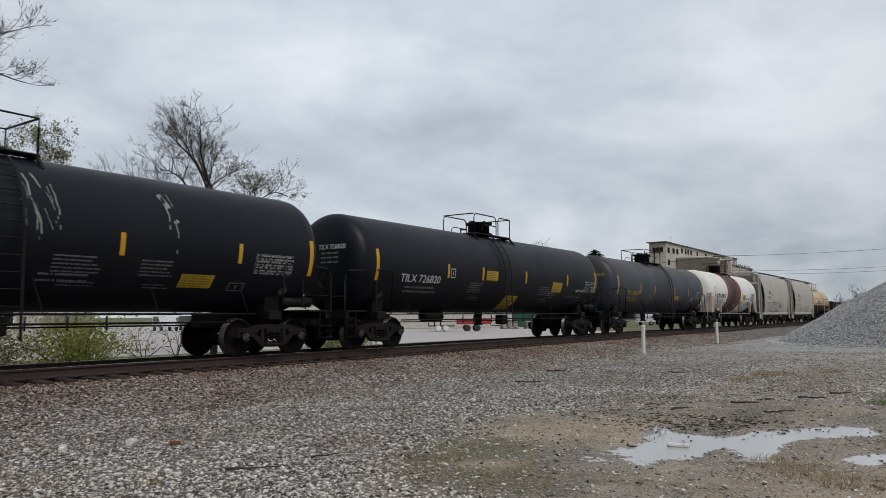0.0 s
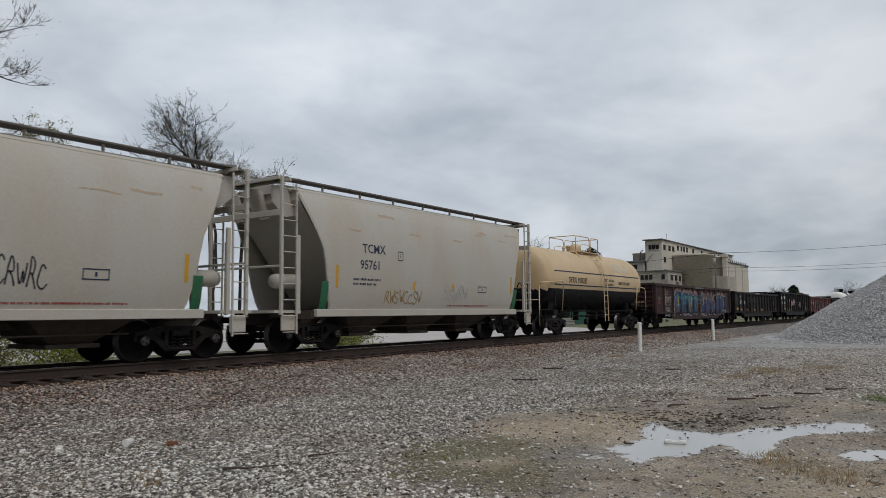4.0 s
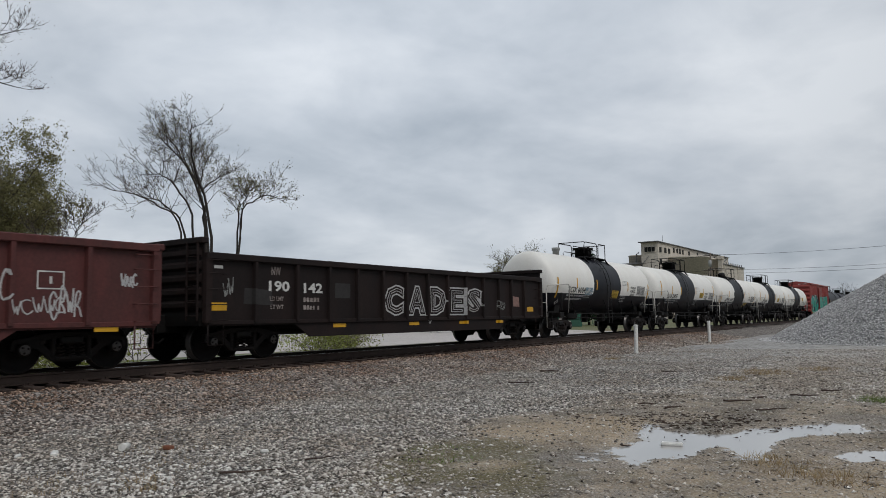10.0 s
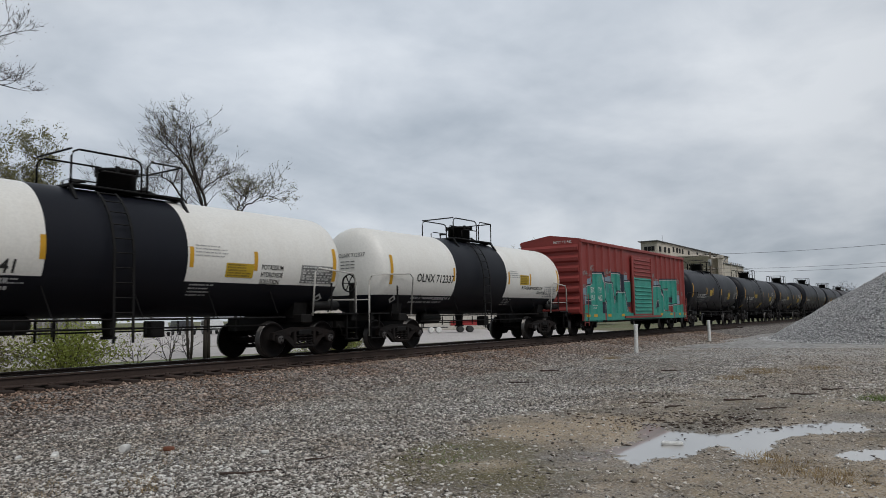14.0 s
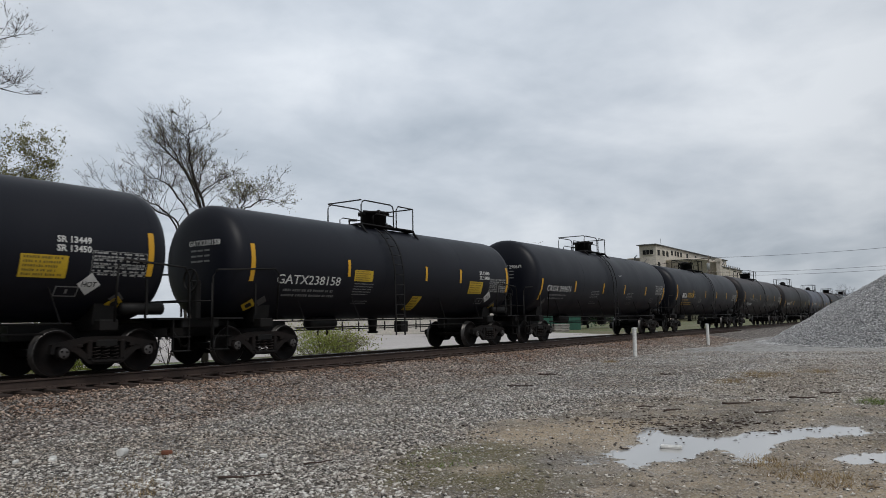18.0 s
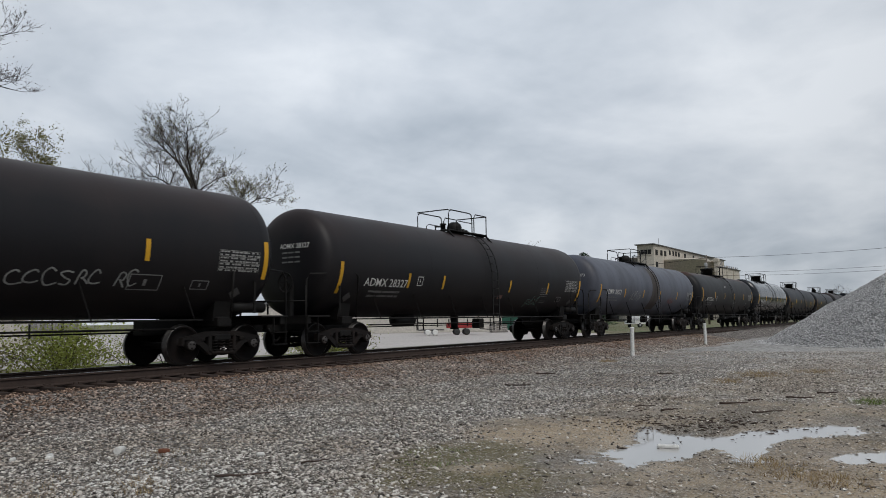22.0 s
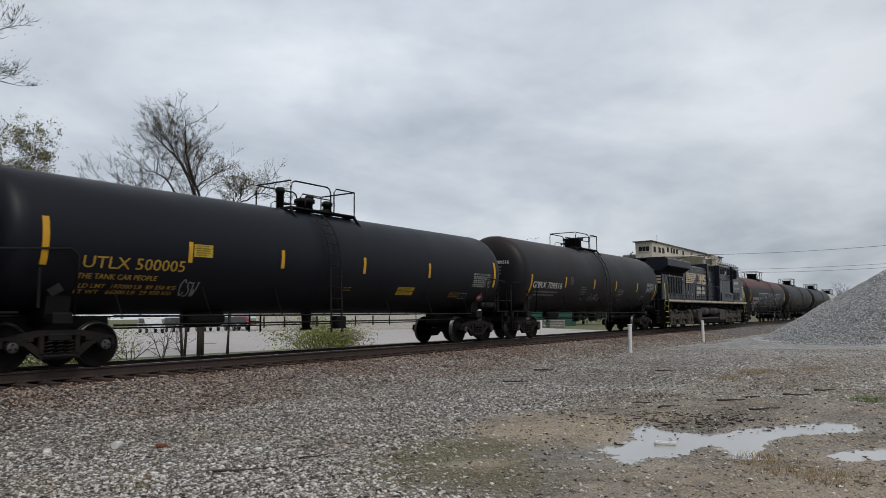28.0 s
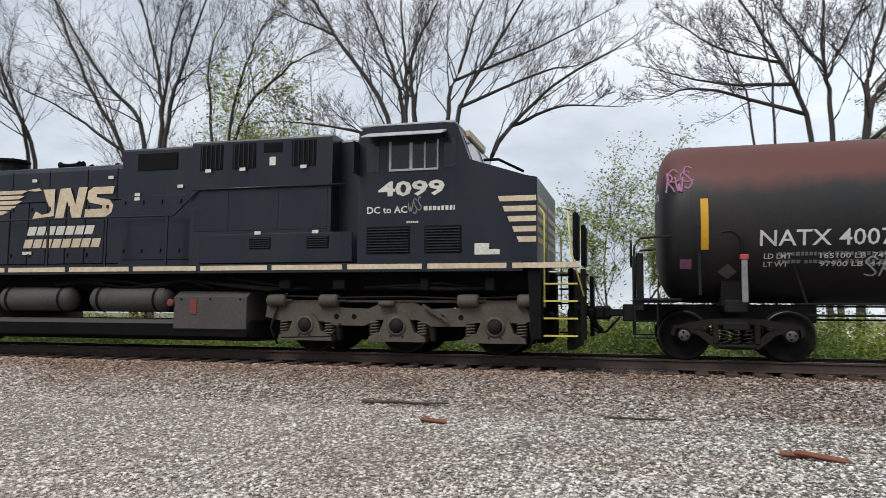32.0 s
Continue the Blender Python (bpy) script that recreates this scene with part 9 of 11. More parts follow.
    # flat marks
    sh = Side(car, flat=HW + 0.028)
    ends = (-3.20, -2.95, -2.72, -2.56, -2.50, -2.42)
    for i in range(6):
        z0 = 2.97 + i * 0.121
        lx, lx2 = -5.04 + i * 0.043, -5.01 + i * 0.043
        sh_b = Build()
        sh.poly(sh_b, [(lx, z0), (ends[i] - 0.12, z0), (ends[i] + 0.04, z0 + 0.07), (ends[i] - 0.06, z0 + 0.088), (lx2, z0 + 0.088)])
        part("cream_bar", sh_b, LOCO_CREAM, car)
    em = Build()
    # a block with a dark hollow, and two bold slanted figures
    for q in ([(-2.40, 3.66), (-2.06, 3.70), (-1.97, 3.64), (-2.14, 3.62)], [(-1.93, 3.66), (-1.59, 3.66), (-1.59, 3.02), (-2.20, 2.97), (-2.11, 3.15), (-1.93, 3.06), (-1.72, 3.10), (-1.70, 3.18), (-1.82, 3.40)],
              [(-1.56, 2.97), (-1.44, 3.66), (-1.16, 3.68), (-1.0, 3.28), (-0.92, 3.68), (-0.68, 3.68), (-0.84, 2.97), (-1.08, 2.97), (-1.24, 3.38), (-1.32, 2.97)],
              [(-0.74, 2.97), (-0.14, 2.97), (0.0, 3.07), (0.04, 3.24), (-0.06, 3.36), (-0.42, 3.43), (-0.42, 3.50), (0.02, 3.50), (0.05, 3.67), (-0.52, 3.67), (-0.66, 3.58), (-0.68, 3.40), (-0.60, 3.31), (-0.26, 3.24), (-0.26, 3.16), (-0.72, 3.16)]):
        sh.poly(em, q)
    part("emblem", em, LOCO_CREAM, car, "large worn cream emblem")
    for s, x0, n, span_w in ((2.575, -2.33, 7, 1.88), (2.275, -2.42, 8, 2.16)):
        w = span_w / n
        for k in range(n):
            g = Build()
            x = x0 + k * w
            sh.poly(g, [(x, s), (x + w * 0.84, s), (x + w * 0.84 + 0.06, s + 0.205), (x + 0.06, s + 0.205)])
            part("name_bar", g, LOCO_WHITE if n == 7 else LOCO_CREAM, car)
    sc = Side(car, flat=CW)
    sc.text("4099", 0.40, 6.65, 3.255, LOCO_WHITE, "road_number", width=1.37, weight=0.03)
    sc.text("DC to AC", 0.19, 6.42, 2.845, LOCO_WHITE, "cab_lettering", width=0.84, weight=0.02)
    sc.bars(7.60, 2.905, 0.78, 1, LOCO_WHITE, h=0.085, words=9)
    sc.tag(7.28, 2.80, 0.28, 0.26, GREYED, 3, 0.025, 4)
    sc.bars(7.25, 2.62, 0.3, 1, LOCO_WHITE, h=0.04)
    sc.mark("white_patch", 8.62, 8.90, 1.94, 2.16, LOCO_WHITE)
    sc.mark("white_patch", 8.90, 9.11, 1.94, 2.04, LOCO_WHITE)
    for x, s in ((0.75, 3.40), (0.75, 3.30), (1.85, 3.55), (-0.04, 3.84), (-2.17, 3.84), (-3.45, 3.84), (-4.98, 4.00), (-4.86, 4.00), (-4.57, 2.34), (-4.57, 2.24), (-3.72, 2.15), (-3.60, 2.15), (-2.34, 2.12), (-2.22, 2.12), (-5.88, 3.14), (-5.76, 3.14), (-8.6, 3.30), (-8.1, 3.28), (-7.5, 3.26), (4.0, 2.42), (5.3, 2.42), (2.78, 3.78), (3.60, 3.78), (5.0, 3.78)):
        f = Side(car, flat=HW + 0.05 if x < 0.6 else 1.152 if x < 2.7 else 1.526)
        f.mark("notice_plate", x - 0.07, x + 0.07, s, s + 0.07, LOCO_WHITE)
    # walkway rails
    for s in (-1, 1):
        y = s * 1.50
        part("handrail", Build().tube([(-10.6, y, 2.88), (1.95, y, 2.88), (2.55, y, 3.42), (5.95, y, 3.42)], 0.022, 6), B, car)
        st = shared("stanchion", B, lambda g: g.beam((0, 0, 1.8), (0, 0, 2.88), 0.03, 0.05))
        for i in range(9):
            part("stanchion", st, None, car, at=pose(-10.6 + i * 1.55, y, 0))
    # steps and end rails, front and rear
    for s in (-1, 1):
        for e, x in ((1, 10.25), (-1, -10.75)):
            tread = shared("step_tread", LOCO_DARK, lambda g: g.box(0, 0, 0, 0.62, 0.36, 0.03))
            nose = shared("step_edge", RAIL_YELLOW, lambda g: g.box(0, -0.19, 0, 0.62, 0.025, 0.03))
            bx = part("step_well", Build().prism([(x - e * 0.38, 1.72), (x - e * 0.62, 1.72), (x - e * 0.55, 0.35), (x - e * 0.36, 0.35)], s * 1.05, s * 1.52), LOCO_DARK, car)
            part("step_side", Build().prism([(x + e * 0.36, 1.65), (x + e * 0.44, 1.65), (x + e * 0.44, 0.35), (x + e * 0.36, 0.35)], s * 1.05, s * 1.5), LOCO_DARK, car)
            for k in range(5):
                tr = part("step_tread", tread, None, car, at=pose(x, s * (1.34 - 0.0), 0.42 + k * 0.32, 0, 0, 0 if s < 0 else 180))
                part("step_edge", nose, None, tr)
            part("step_rail", Build().tube([(x - e * 0.30, s * 1.52, 0.95), (x - e * 0.30, s * 1.52, 2.7), (x - e * 0.42, s * 1.45, 2.85)], 0.018, 6), RAIL_YELLOW, car, "yellow grab rail")
            part("step_rail", Build().tube([(x + e * 0.42, s * 1.5, 1.15), (x + e * 0.20, s * 1.5, 1.95), (x + e * 0.12, s * 1.45, 2.75)], 0.018, 6), RAIL_YELLOW, car, "yellow grab rail")
            part("end_post", Build().box(x + e * 0.25, s * 1.0, 2.3, 0.10, 0.55, 0.9, 0.03), LOCO_DARK, car)
    for e, x in ((1, 10.4), (-1, -11.0)):
        part("end_plate", Build().box(x, 0, 1.1, 0.10, 2.3, 1.2, 0.03), LOCO_DARK, car)
        part("plow", Build().prism([(-1.4, 0.15), (1.4, 0.15), (1.3, 0.9), (-1.3, 0.9)], x - 0.05, x + 0.05, plane="yz"), LOCO_DARK, car)
        part("coupler", COUPLER, None, car, at=pose(x - e * 0.15, 0, 0, 0, 0, 0 if e > 0 else 180))
        for y in (-0.6, 0.6):
            part("air_hose", Build().tube([(x, y, 1.1), (x + e * 0.25, y, 0.95), (x + e * 0.4, y * 0.9, 0.6), (x + e * 0.5, y * 0.5, 0.5)], 0.035, 6), LOCO_DARK, car)
    # fuel tank and air reservoirs
    tk = [(-1.05, 0.20), (1.05, 0.20), (1.40, 0.30), (1.42, 0.54), (1.25, 0.64), (-1.25, 0.64), (-1.42, 0.54), (-1.40, 0.30)]
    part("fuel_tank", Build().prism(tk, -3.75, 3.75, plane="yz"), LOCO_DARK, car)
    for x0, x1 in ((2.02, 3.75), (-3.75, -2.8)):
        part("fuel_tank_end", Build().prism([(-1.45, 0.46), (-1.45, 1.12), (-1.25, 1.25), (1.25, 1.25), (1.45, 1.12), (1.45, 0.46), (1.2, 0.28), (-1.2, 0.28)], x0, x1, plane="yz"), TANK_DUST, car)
    for y in (-1, 1):
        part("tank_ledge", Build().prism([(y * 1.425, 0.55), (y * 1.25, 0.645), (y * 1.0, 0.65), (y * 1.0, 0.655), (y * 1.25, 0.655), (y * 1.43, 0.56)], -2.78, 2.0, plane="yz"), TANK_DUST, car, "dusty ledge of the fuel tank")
        part("filler_cap", Build().lathe([(y * 1.40, 0.08), (y * 1.50, 0.08), (y * 1.51, 0.05)], 12, "y", at=(1.95, 0, 1.0)), OXIDE, car)
        for x in (2.2, 2.9, 3.6, -3.6, -2.95):
            part("tank_bolt", shared("tank_bolt", LOCO_DARK, lambda g: g.lathe([(-1.47, 0.02), (-1.455, 0.02)], 6, "y", at=(0, 0, 1.08))), None, car, at=pose(x, 0, 0, 0, 0, 0 if y < 0 else 180))
    part("fuel_gauge", Build().box(2.50, -1.455, 0.92, 0.16, 0.02, 0.32, 0.005), OXIDE, car, "red fuel gauge plate")
    for xc in (-7.0, 7.0):
        for o in (-1.98, 0, 1.98):
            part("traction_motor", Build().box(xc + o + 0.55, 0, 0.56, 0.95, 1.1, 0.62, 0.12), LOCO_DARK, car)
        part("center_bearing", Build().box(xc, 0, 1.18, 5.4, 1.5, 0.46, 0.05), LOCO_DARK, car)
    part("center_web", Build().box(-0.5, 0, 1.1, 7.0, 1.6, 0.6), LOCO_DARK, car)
    for x in (-1.68, 0.80):
        rs = part("air_reservoir", Build().lathe([(-1.02, 0.001), (-1.0, 0.16), (-0.88, 0.27), (0.88, 0.27), (1.0, 0.16), (1.02, 0.001)], 20, "x", at=(x, -1.22, 1.08)), TANK_DUST, car, "dusty cylindrical air reservoir")
        for o in (-0.72, 0.72):
            part("strap", Build().lathe([(-0.03, 0.285), (0.03, 0.285)], 20, "x", at=(x + o, -1.22, 1.08), caps=False), LOCO_DARK, rs)
        part("air_reservoir", Build().lathe([(-1.02, 0.001), (-1.0, 0.16), (-0.88, 0.27), (0.88, 0.27), (1.0, 0.16), (1.02, 0.001)], 20, "x", at=(x, 1.22, 1.08)), TRUCK_DUST, car)
    pp = Build()
    rng = random.Random(9)
    for k in range(14):
        x = rng.uniform(-9.5, 8.5)
        pp.tube([(x, -1.35, rng.uniform(1.3, 1.55)), (x + rng.uniform(0.6, 1.8), -1.38, rng.uniform(1.25, 1.5)), (x + rng.uniform(1.9, 2.4), -1.3, 1.3)], rng.uniform(0.02, 0.045), 6)
    for x in (-9.6, -8.2, -6.6, -5.2, 4.6, 5.8, 7.6, 8.9):
        pp.box(x, -1.3, 1.38, rng.uniform(0.15, 0.4), 0.3, rng.uniform(0.15, 0.3), 0.02)
    tagged(part("pipework", pp, LOCO_DARK, car), kind="stuff")
    # two three-axle trucks
    R = 0.533
    ws = once("loco_wheelset", lambda: (lambda g: (fill_wheelset(g, R), fixed(g.mesh("wheelset", [WHEEL, TREAD, WHEEL])))[1])(Build()))
    for e, xc in ((-1, -7.0), (1, 7.0)):
        tr = part("truck", Build().box(0, 0, 0.75, 3.0, 1.7, 0.3, 0.03), LOCO_DARK, car, at=pose(xc, 0, 0))
        for s in (-1, 1):
            g = Build()
            top = [(-2.85, 1.02), (-2.4, 1.08), (-1.85, 1.04), (-1.2, 0.92), (-0.6, 0.90), (-0.35, 1.02), (0.35, 1.02), (0.6, 0.90), (1.2, 0.92), (1.85, 1.04), (2.4, 1.08), (2.85, 1.02)]
            bot = [(2.9, 0.72), (2.5, 0.64), (1.6, 0.64), (1.35, 0.56), (0.7, 0.56), (0.42, 0.68), (-0.42, 0.68), (-0.7, 0.56), (-1.35, 0.56), (-1.6, 0.64), (-2.5, 0.64), (-2.9, 0.72)]
            g.prism(top + bot, s * 1.12, s * 1.28)
            g.prism([(-2.75, 1.03), (2.75, 1.03), (2.75, 1.07), (-2.75, 1.07)], s * 1.08, s * 1.24)
            sf = part("side_frame", g, TRUCK_DUST, tr)
            for x in (-1.30, -0.92, 0.92, 1.30):
                part("frame_hole", shared(("frame_hole", s), LOCO_DARK, lambda q, s=s: q.lathe([(s * 1.279, 0.055), (s * 1.284, 0.055)], 12, "y", at=(0, 0, 0.74))), None, sf, at=pose(x, 0, 0))
            for x in (-1.98, 0, 1.98):
                h = Build()
                h.prism([(x - 0.26, 0.70), (x - 0.36, 0.44), (x - 0.58, 0.35), (x - 0.60, 0.25), (x + 0.60, 0.25), (x + 0.58, 0.35), (x + 0.36, 0.44), (x + 0.26, 0.70), (x + 0.16, 0.80), (x - 0.16, 0.80)], s * 1.10, s * 1.33)
                part("axle_box", h, TRUCK_DUST, tr)
                part("bearing_ring", Build().lathe([(s * 1.33, 0.20), (s * 1.345, 0.20), (s * 1.345, 0.15)], 18, "y", at=(x, 0, R + 0.03), caps=False), TRUCK_DUST, tr)
                h = Build().lathe([(s * 1.33, 0.145), (s * 1.36, 0.13), (s * 1.37, 0.001)], 16, "y", at=(x, 0, R + 0.03))
                part("bearing_cover", h, TRUCK, tr)
                for o in (-0.12, 0.12):
                    part("bolt", shared(("truck_bolt", s), TRUCK, lambda q, s=s: q.lathe([(s * 1.33, 0.022), (s * 1.35, 0.022)], 6, "y", at=(0, 0, 0.36))), None, tr, at=pose(x + o, 0, 0))
                for o in (-0.50, 0.50):
                    h = Build()
                    coil(h, x + o, s * 1.2, 0.36, 0.64, 0.10, 5, 8, 0.02)
                    part("coil_spring", h, TRUCK_DUST, tr)
                h = Build().beam((x + 0.62, s * 1.22, 0.92), (x + 0.72, s * 1.22, 0.30), 0.05, 0.07)
                h.box(x + 0.72, s * 1.15, 0.42, 0.10, 0.2, 0.34, 0.03)
                part("brake_hanger", h, TRUCK, tr)
            for x in (-1.45, 1.45, -2.62, 2.62):
                h = Build().lathe([(-0.2, 0.115), (-0.16, 0.13), (0.16, 0.13), (0.2, 0.115), (0.2, 0.03), (0.34, 0.03)], 14, "x", at=(x, s * 1.3, 1.06))
                part("brake_cylinder", h, TRUCK_DUST, tr)
            h = Build().tube([(-2.7, s * 1.34, 1.16), (-1.2, s * 1.35, 1.12), (0.2, s * 1.35, 1.14), (1.4, s * 1.35, 1.10), (2.7, s * 1.34, 1.15)], 0.018, 5)
            h.tube([(-2.5, s * 1.32, 0.30), (-1.4, s * 1.32, 0.34), (-1.2, s * 1.32, 0.60)], 0.02, 5)
            h.tube([(2.6, s * 1.32, 0.95), (2.75, s * 1.32, 0.5), (2.62, s * 1.25, 0.16)], 0.025, 6)
            h.tube([(-2.6, s * 1.32, 0.95), (-2.75, s * 1.32, 0.5), (-2.62, s * 1.25, 0.16)], 0.025, 6)
            part("sand_pipe", h, TRUCK, tr)
            h = Build()
            h.beam((0.55, s * 1.36, 0.98), (1.05, s * 1.36, 0.66), 0.05, 0.05)
            h.lathe([(-0.16, 0.055), (0.16, 0.055)], 10, "x", at=(-0.2, s * 1.36, 1.0))
            part("damper", h, TRUCK_DUST, tr)
        for x in (-1.98, 0, 1.98):
            w = part("wheelset", ws, None, tr, at=pose(x, 0, R))
            ROLLING.append((w, x, R, centre + xc + x))
    return car


# ---- the cars in order ----
def black(centre, tc, label, code, top, code_x=None, code_w=2.3, code_mat=WHITE, spots=None, ends=None, body=TANK_BLACK, panel=None, ladder_x=0.25, labels=(), lines=((-2.7, 1.3), (2.4, 0.9)), size=0.35, seed=1, spot_mat=YELLOW, spot_s=2.18, end_s=1.97, code_s=None, table_s=2.44, **kw):
    """A black tank car with its usual marks."""
    half = tc / 2 + 1.35
    r = (top - 1.06) / 2
    z = top - r
    ink = GREYED if code_mat is WHITE else GOLD
    car, sd = tank_car(centre, tc, label, half=half, body=body, r=r, z=z, ladder_x=ladder_x, rings=kw.pop("rings", (-half * 0.42, ladder_x - 0.45, ladder_x + 0.45, half * 0.46)), **kw)
    if code_x is None:
        code_x = -6.9 * tc / 14.1
    if code:
        cs = z - 0.44 if code_s is None else code_s
        sd.text(code, size, code_x, cs, code_mat, width=code_w, weight=0.006)
        head_text(car, half, HEAD, r, z, code, 0.19, 0.15, z + 0.42, code_mat)
        if code != "UTLX 500005":
            sd.bars(code_x + 0.3, cs - 0.24, code_w * 0.85, 2, ink, h=0.07, gap=0.15, seed=seed, words=4)
        b = Build()
        for i in range(3):
            y0, zz = 0.05, z + 0.22 - 0.13 * i
            for k in range(3):
                y = y0 - 0.24 * k
                xx = -(half - HEAD) - HEAD * head_depth(math.hypot(y - 0.1, zz - z) / r) - 0.02
                b.add([(xx, y, zz), (xx, y - 0.2, zz), (xx, y - 0.2, zz + 0.045), (xx, y, zz + 0.045)], [(0, 1, 2, 3)])
        tagged(part("head_stencils", b, ink, car), kind="stuff")
    for x in ends or (-half + 0.62, half - 0.62):
        sd.mark("reflective_stripe", x - 0.065, x + 0.065, end_s, end_s + 0.92, YELLOW)
    stripes(sd, spots or [tc * u for u in (-0.305, -0.08, 0.125, 0.345)], material=spot_mat, s=spot_s, h=0.46)
    for x, w in lines:
        sd.bars(x, z - 0.45, w, 5, ink, h=0.032, gap=0.08, seed=seed + 1)
        sd.bars(x + 0.2, z - 1.0, w * 0.8, 2, ink, h=0.03, gap=0.08, seed=seed + 3)
    px = panel if panel is not None else half - 1.75
    sd.table(px, table_s, 1.18, 0.50, TABLE_INK)
    sd.outline(px - 0.6, table_s - 0.98, 0.46, 0.24, GREYED)
    for x, s, w, h, lean in labels:
        sd.notice(x, s, w, h, lean=lean)
    for x in (half - 1.2, -half + 1.2):
        sd.placard(x, z - 1.05, 0.17, DULL_PLATE)
    return car, sd, z


TABLE_INK = mat("table_ink", (0.33, 0.33, 0.32), 0.6, dirt=(0.15, 0.15, 0.15), amount=0.4, bump=0.0)
DULL_PLATE = mat("dull_placard", (0.09, 0.09, 0.09), 0.6, amount=0.4, bump=0.0)
BLK = "black tank car with yellow reflective stripes and white stencils"

car, sd, z = black(5.63, 14.0, "black tank car with white scrape marks on its barrel", "", 4.09, spots=(-4.2, -1.2, 2.63, 5.57), ends=(-7.84, 7.84), ladder_x=0.46, panel=6.04, lines=((1.3, 1.0), (3.1, 0.8)), labels=((4.1, 1.52, 0.86, 0.34, 0.06),), seed=2)
rng = random.Random(8)
for x0, n, w in ((1.2, 9, 0.9), (3.75, 3, 0.25), (0.75, 5, 0.4), (-3.2, 6, 1.5)):
    for i in range(n):
        x, s, d = x0 + rng.uniform(-w, w) * 0.5, 3.35 + rng.uniform(-0.5, 0.4), rng.uniform(0.25, 0.8)
        sd.line([(x, s), (x + 0.05, s - d * 0.4), (x + 0.12 * rng.uniform(0.2, 1.2), s - d)], rng.uniform(0.012, 0.035), CHALK, name="scrape_mark")
sd.line([(3.6, 3.65), (3.72, 3.35), (3.88, 2.95)], 0.13, CHALK, name="scrape_mark")
sd.bars(1.1, 1.75, 1.0, 2, GREYED, h=0.05, gap=0.14)

car, sd, z = black(23.81, 14.11, "black tank car with yellow hazard panels", "TILX 726820", 3.99, -6.52, 2.06, spots=(-4.05, -1.92, 1.2, 4.84), ends=(-7.64, 7.75), ladder_x=-0.39, panel=6.62, labels=((-1.69, 2.2, 0.78, 0.33, 0.0), (-0.02, 0.85, 0.95, 0.80, 0.08), (3.5, 1.88, 0.86, 0.42, 0.0)), lines=((-2.7, 0.9), (2.45, 1.1)), seed=3)
sd.outline(-3.92, 2.2, 0.26, 0.3, WHITE)
sd.text("AAR ST-470", 0.17, 5.78, 1.99, WHITE, width=0.85)
sd.bars(3.2, 1.85, 0.9, 3, GREYED, h=0.05, gap=0.1)
sd.bars(5.0, 1.75, 1.0, 2, GREYED, h=0.04, gap=0.09)

car, sd, z = black(41.59, 12.81, "slate-grey tank car with gold lettering and dark stains", "UTLX 668249", 3.93, -6.06, 1.9, code_mat=GOLD, body=TANK_SLATE, spots=(-4.04, -1.83, 1.55, 4.22), ends=(-7.14, 7.1), ladder_x=0.61, panel=5.8, table_s=2.38, spot_s=2.05, code_s=2.06, labels=((1.62, 1.78, 0.9, 0.27, 0.1),), lines=((-2.6, 0.6),), seed=4)
sd.outline(4.9, 1.70, 0.5, 0.26, WHITE)
sd.line([(-3.3, 3.6), (-3.25, 3.1)], 0.10, SPRAY_TAN, name="paint_run")

black(286.94, 10.39, BLK, "TILX 202357", 3.94, -4.9, 2.1, labels=((-1.9, 2.1, 0.6, 0.4, 0.0), (3.1, 1.9, 0.6, 0.45, 0.0)), spots=(-2.7, -1.1, 1.2, 3.4), seed=5)
for c, tc, code, ex in ((301.94, 10.98, "GATX238187", 0.1), (317.01, 10.83, "GATX238158", 0.0)):
    car, sd, z = black(c, tc, "black tank car with yellow panels and diamond placards", code, 3.93, -5.31, 2.32, spots=(-2.68, 1.0, 3.0), ends=(-6.12, 6.2), ladder_x=-0.6, panel=4.93, code_s=2.05, spot_s=2.22, labels=((-2.45, 2.1, 0.8, 0.32, 0.0), (0.42, 1.1, 0.5, 0.6, 0.15), (3.58, 1.86, 0.88, 0.44, 0.0)), lines=((-2.4, 0.9),), size=0.34, seed=6)
    sd.text("SR 13449", 0.17, 4.22, 2.61, WHITE, width=0.68, weight=0.03)
    sd.text("SR 13450", 0.17, 4.22, 2.44, WHITE, width=0.68, weight=0.03)
    sd.placard(4.95, 1.76, 0.24, WHITE)
    sd.text("HOT", 0.16, 4.80, 1.76, BLACKLET, up=0.036, width=0.3)
    for x in (5.66, -5.9):
        sd.placard(x, 1.3, 0.22, YELLOW_LABEL, BLACKLET)
        sd.placard(x, 1.3, 0.06, WHITE)
car, sd, z = black(333.57, 14.06, BLK, "CRGX 290671", 4.25, -7.2, 2.29, spots=(-4.45, -1.23, 1.55, 4.7), ends=(-7.7, 7.71), ladder_x=-0.15, panel=6.3, table_s=2.69, code_s=2.2, spot_s=2.12, end_s=1.67, lines=((-2.6, 1.1), (2.0, 1.0)), seed=8)
sd.bars(0.8, 3.1, 0.6, 2, WHITE, h=0.03, gap=0.08)
car, sd, z = black(351.72, 13.72, "black tank car with white and gold lettering", "", 4.16, ladder_x=0.35, seed=9, spots=(-4.14, -1.28, 1.6, 4.44), ends=(-7.58, 7.73), lines=((-2.7, 0.7),), panel=6.1, table_s=2.54, dome_x=-0.25)
sd.text("BRCX", 0.38, -6.5, 2.24, WHITE, width=0.9, weight=0.03)
sd.text("673542", 0.38, -5.46, 2.27, GOLD, width=1.24, weight=0.03)
sd.text("THE TANK CAR PEOPLE", 0.14, -6.38, 1.98, GOLD, width=1.25)
sd.bars(-6.4, 1.84, 2.3, 2, GOLD, h=0.06, gap=0.14, words=4)
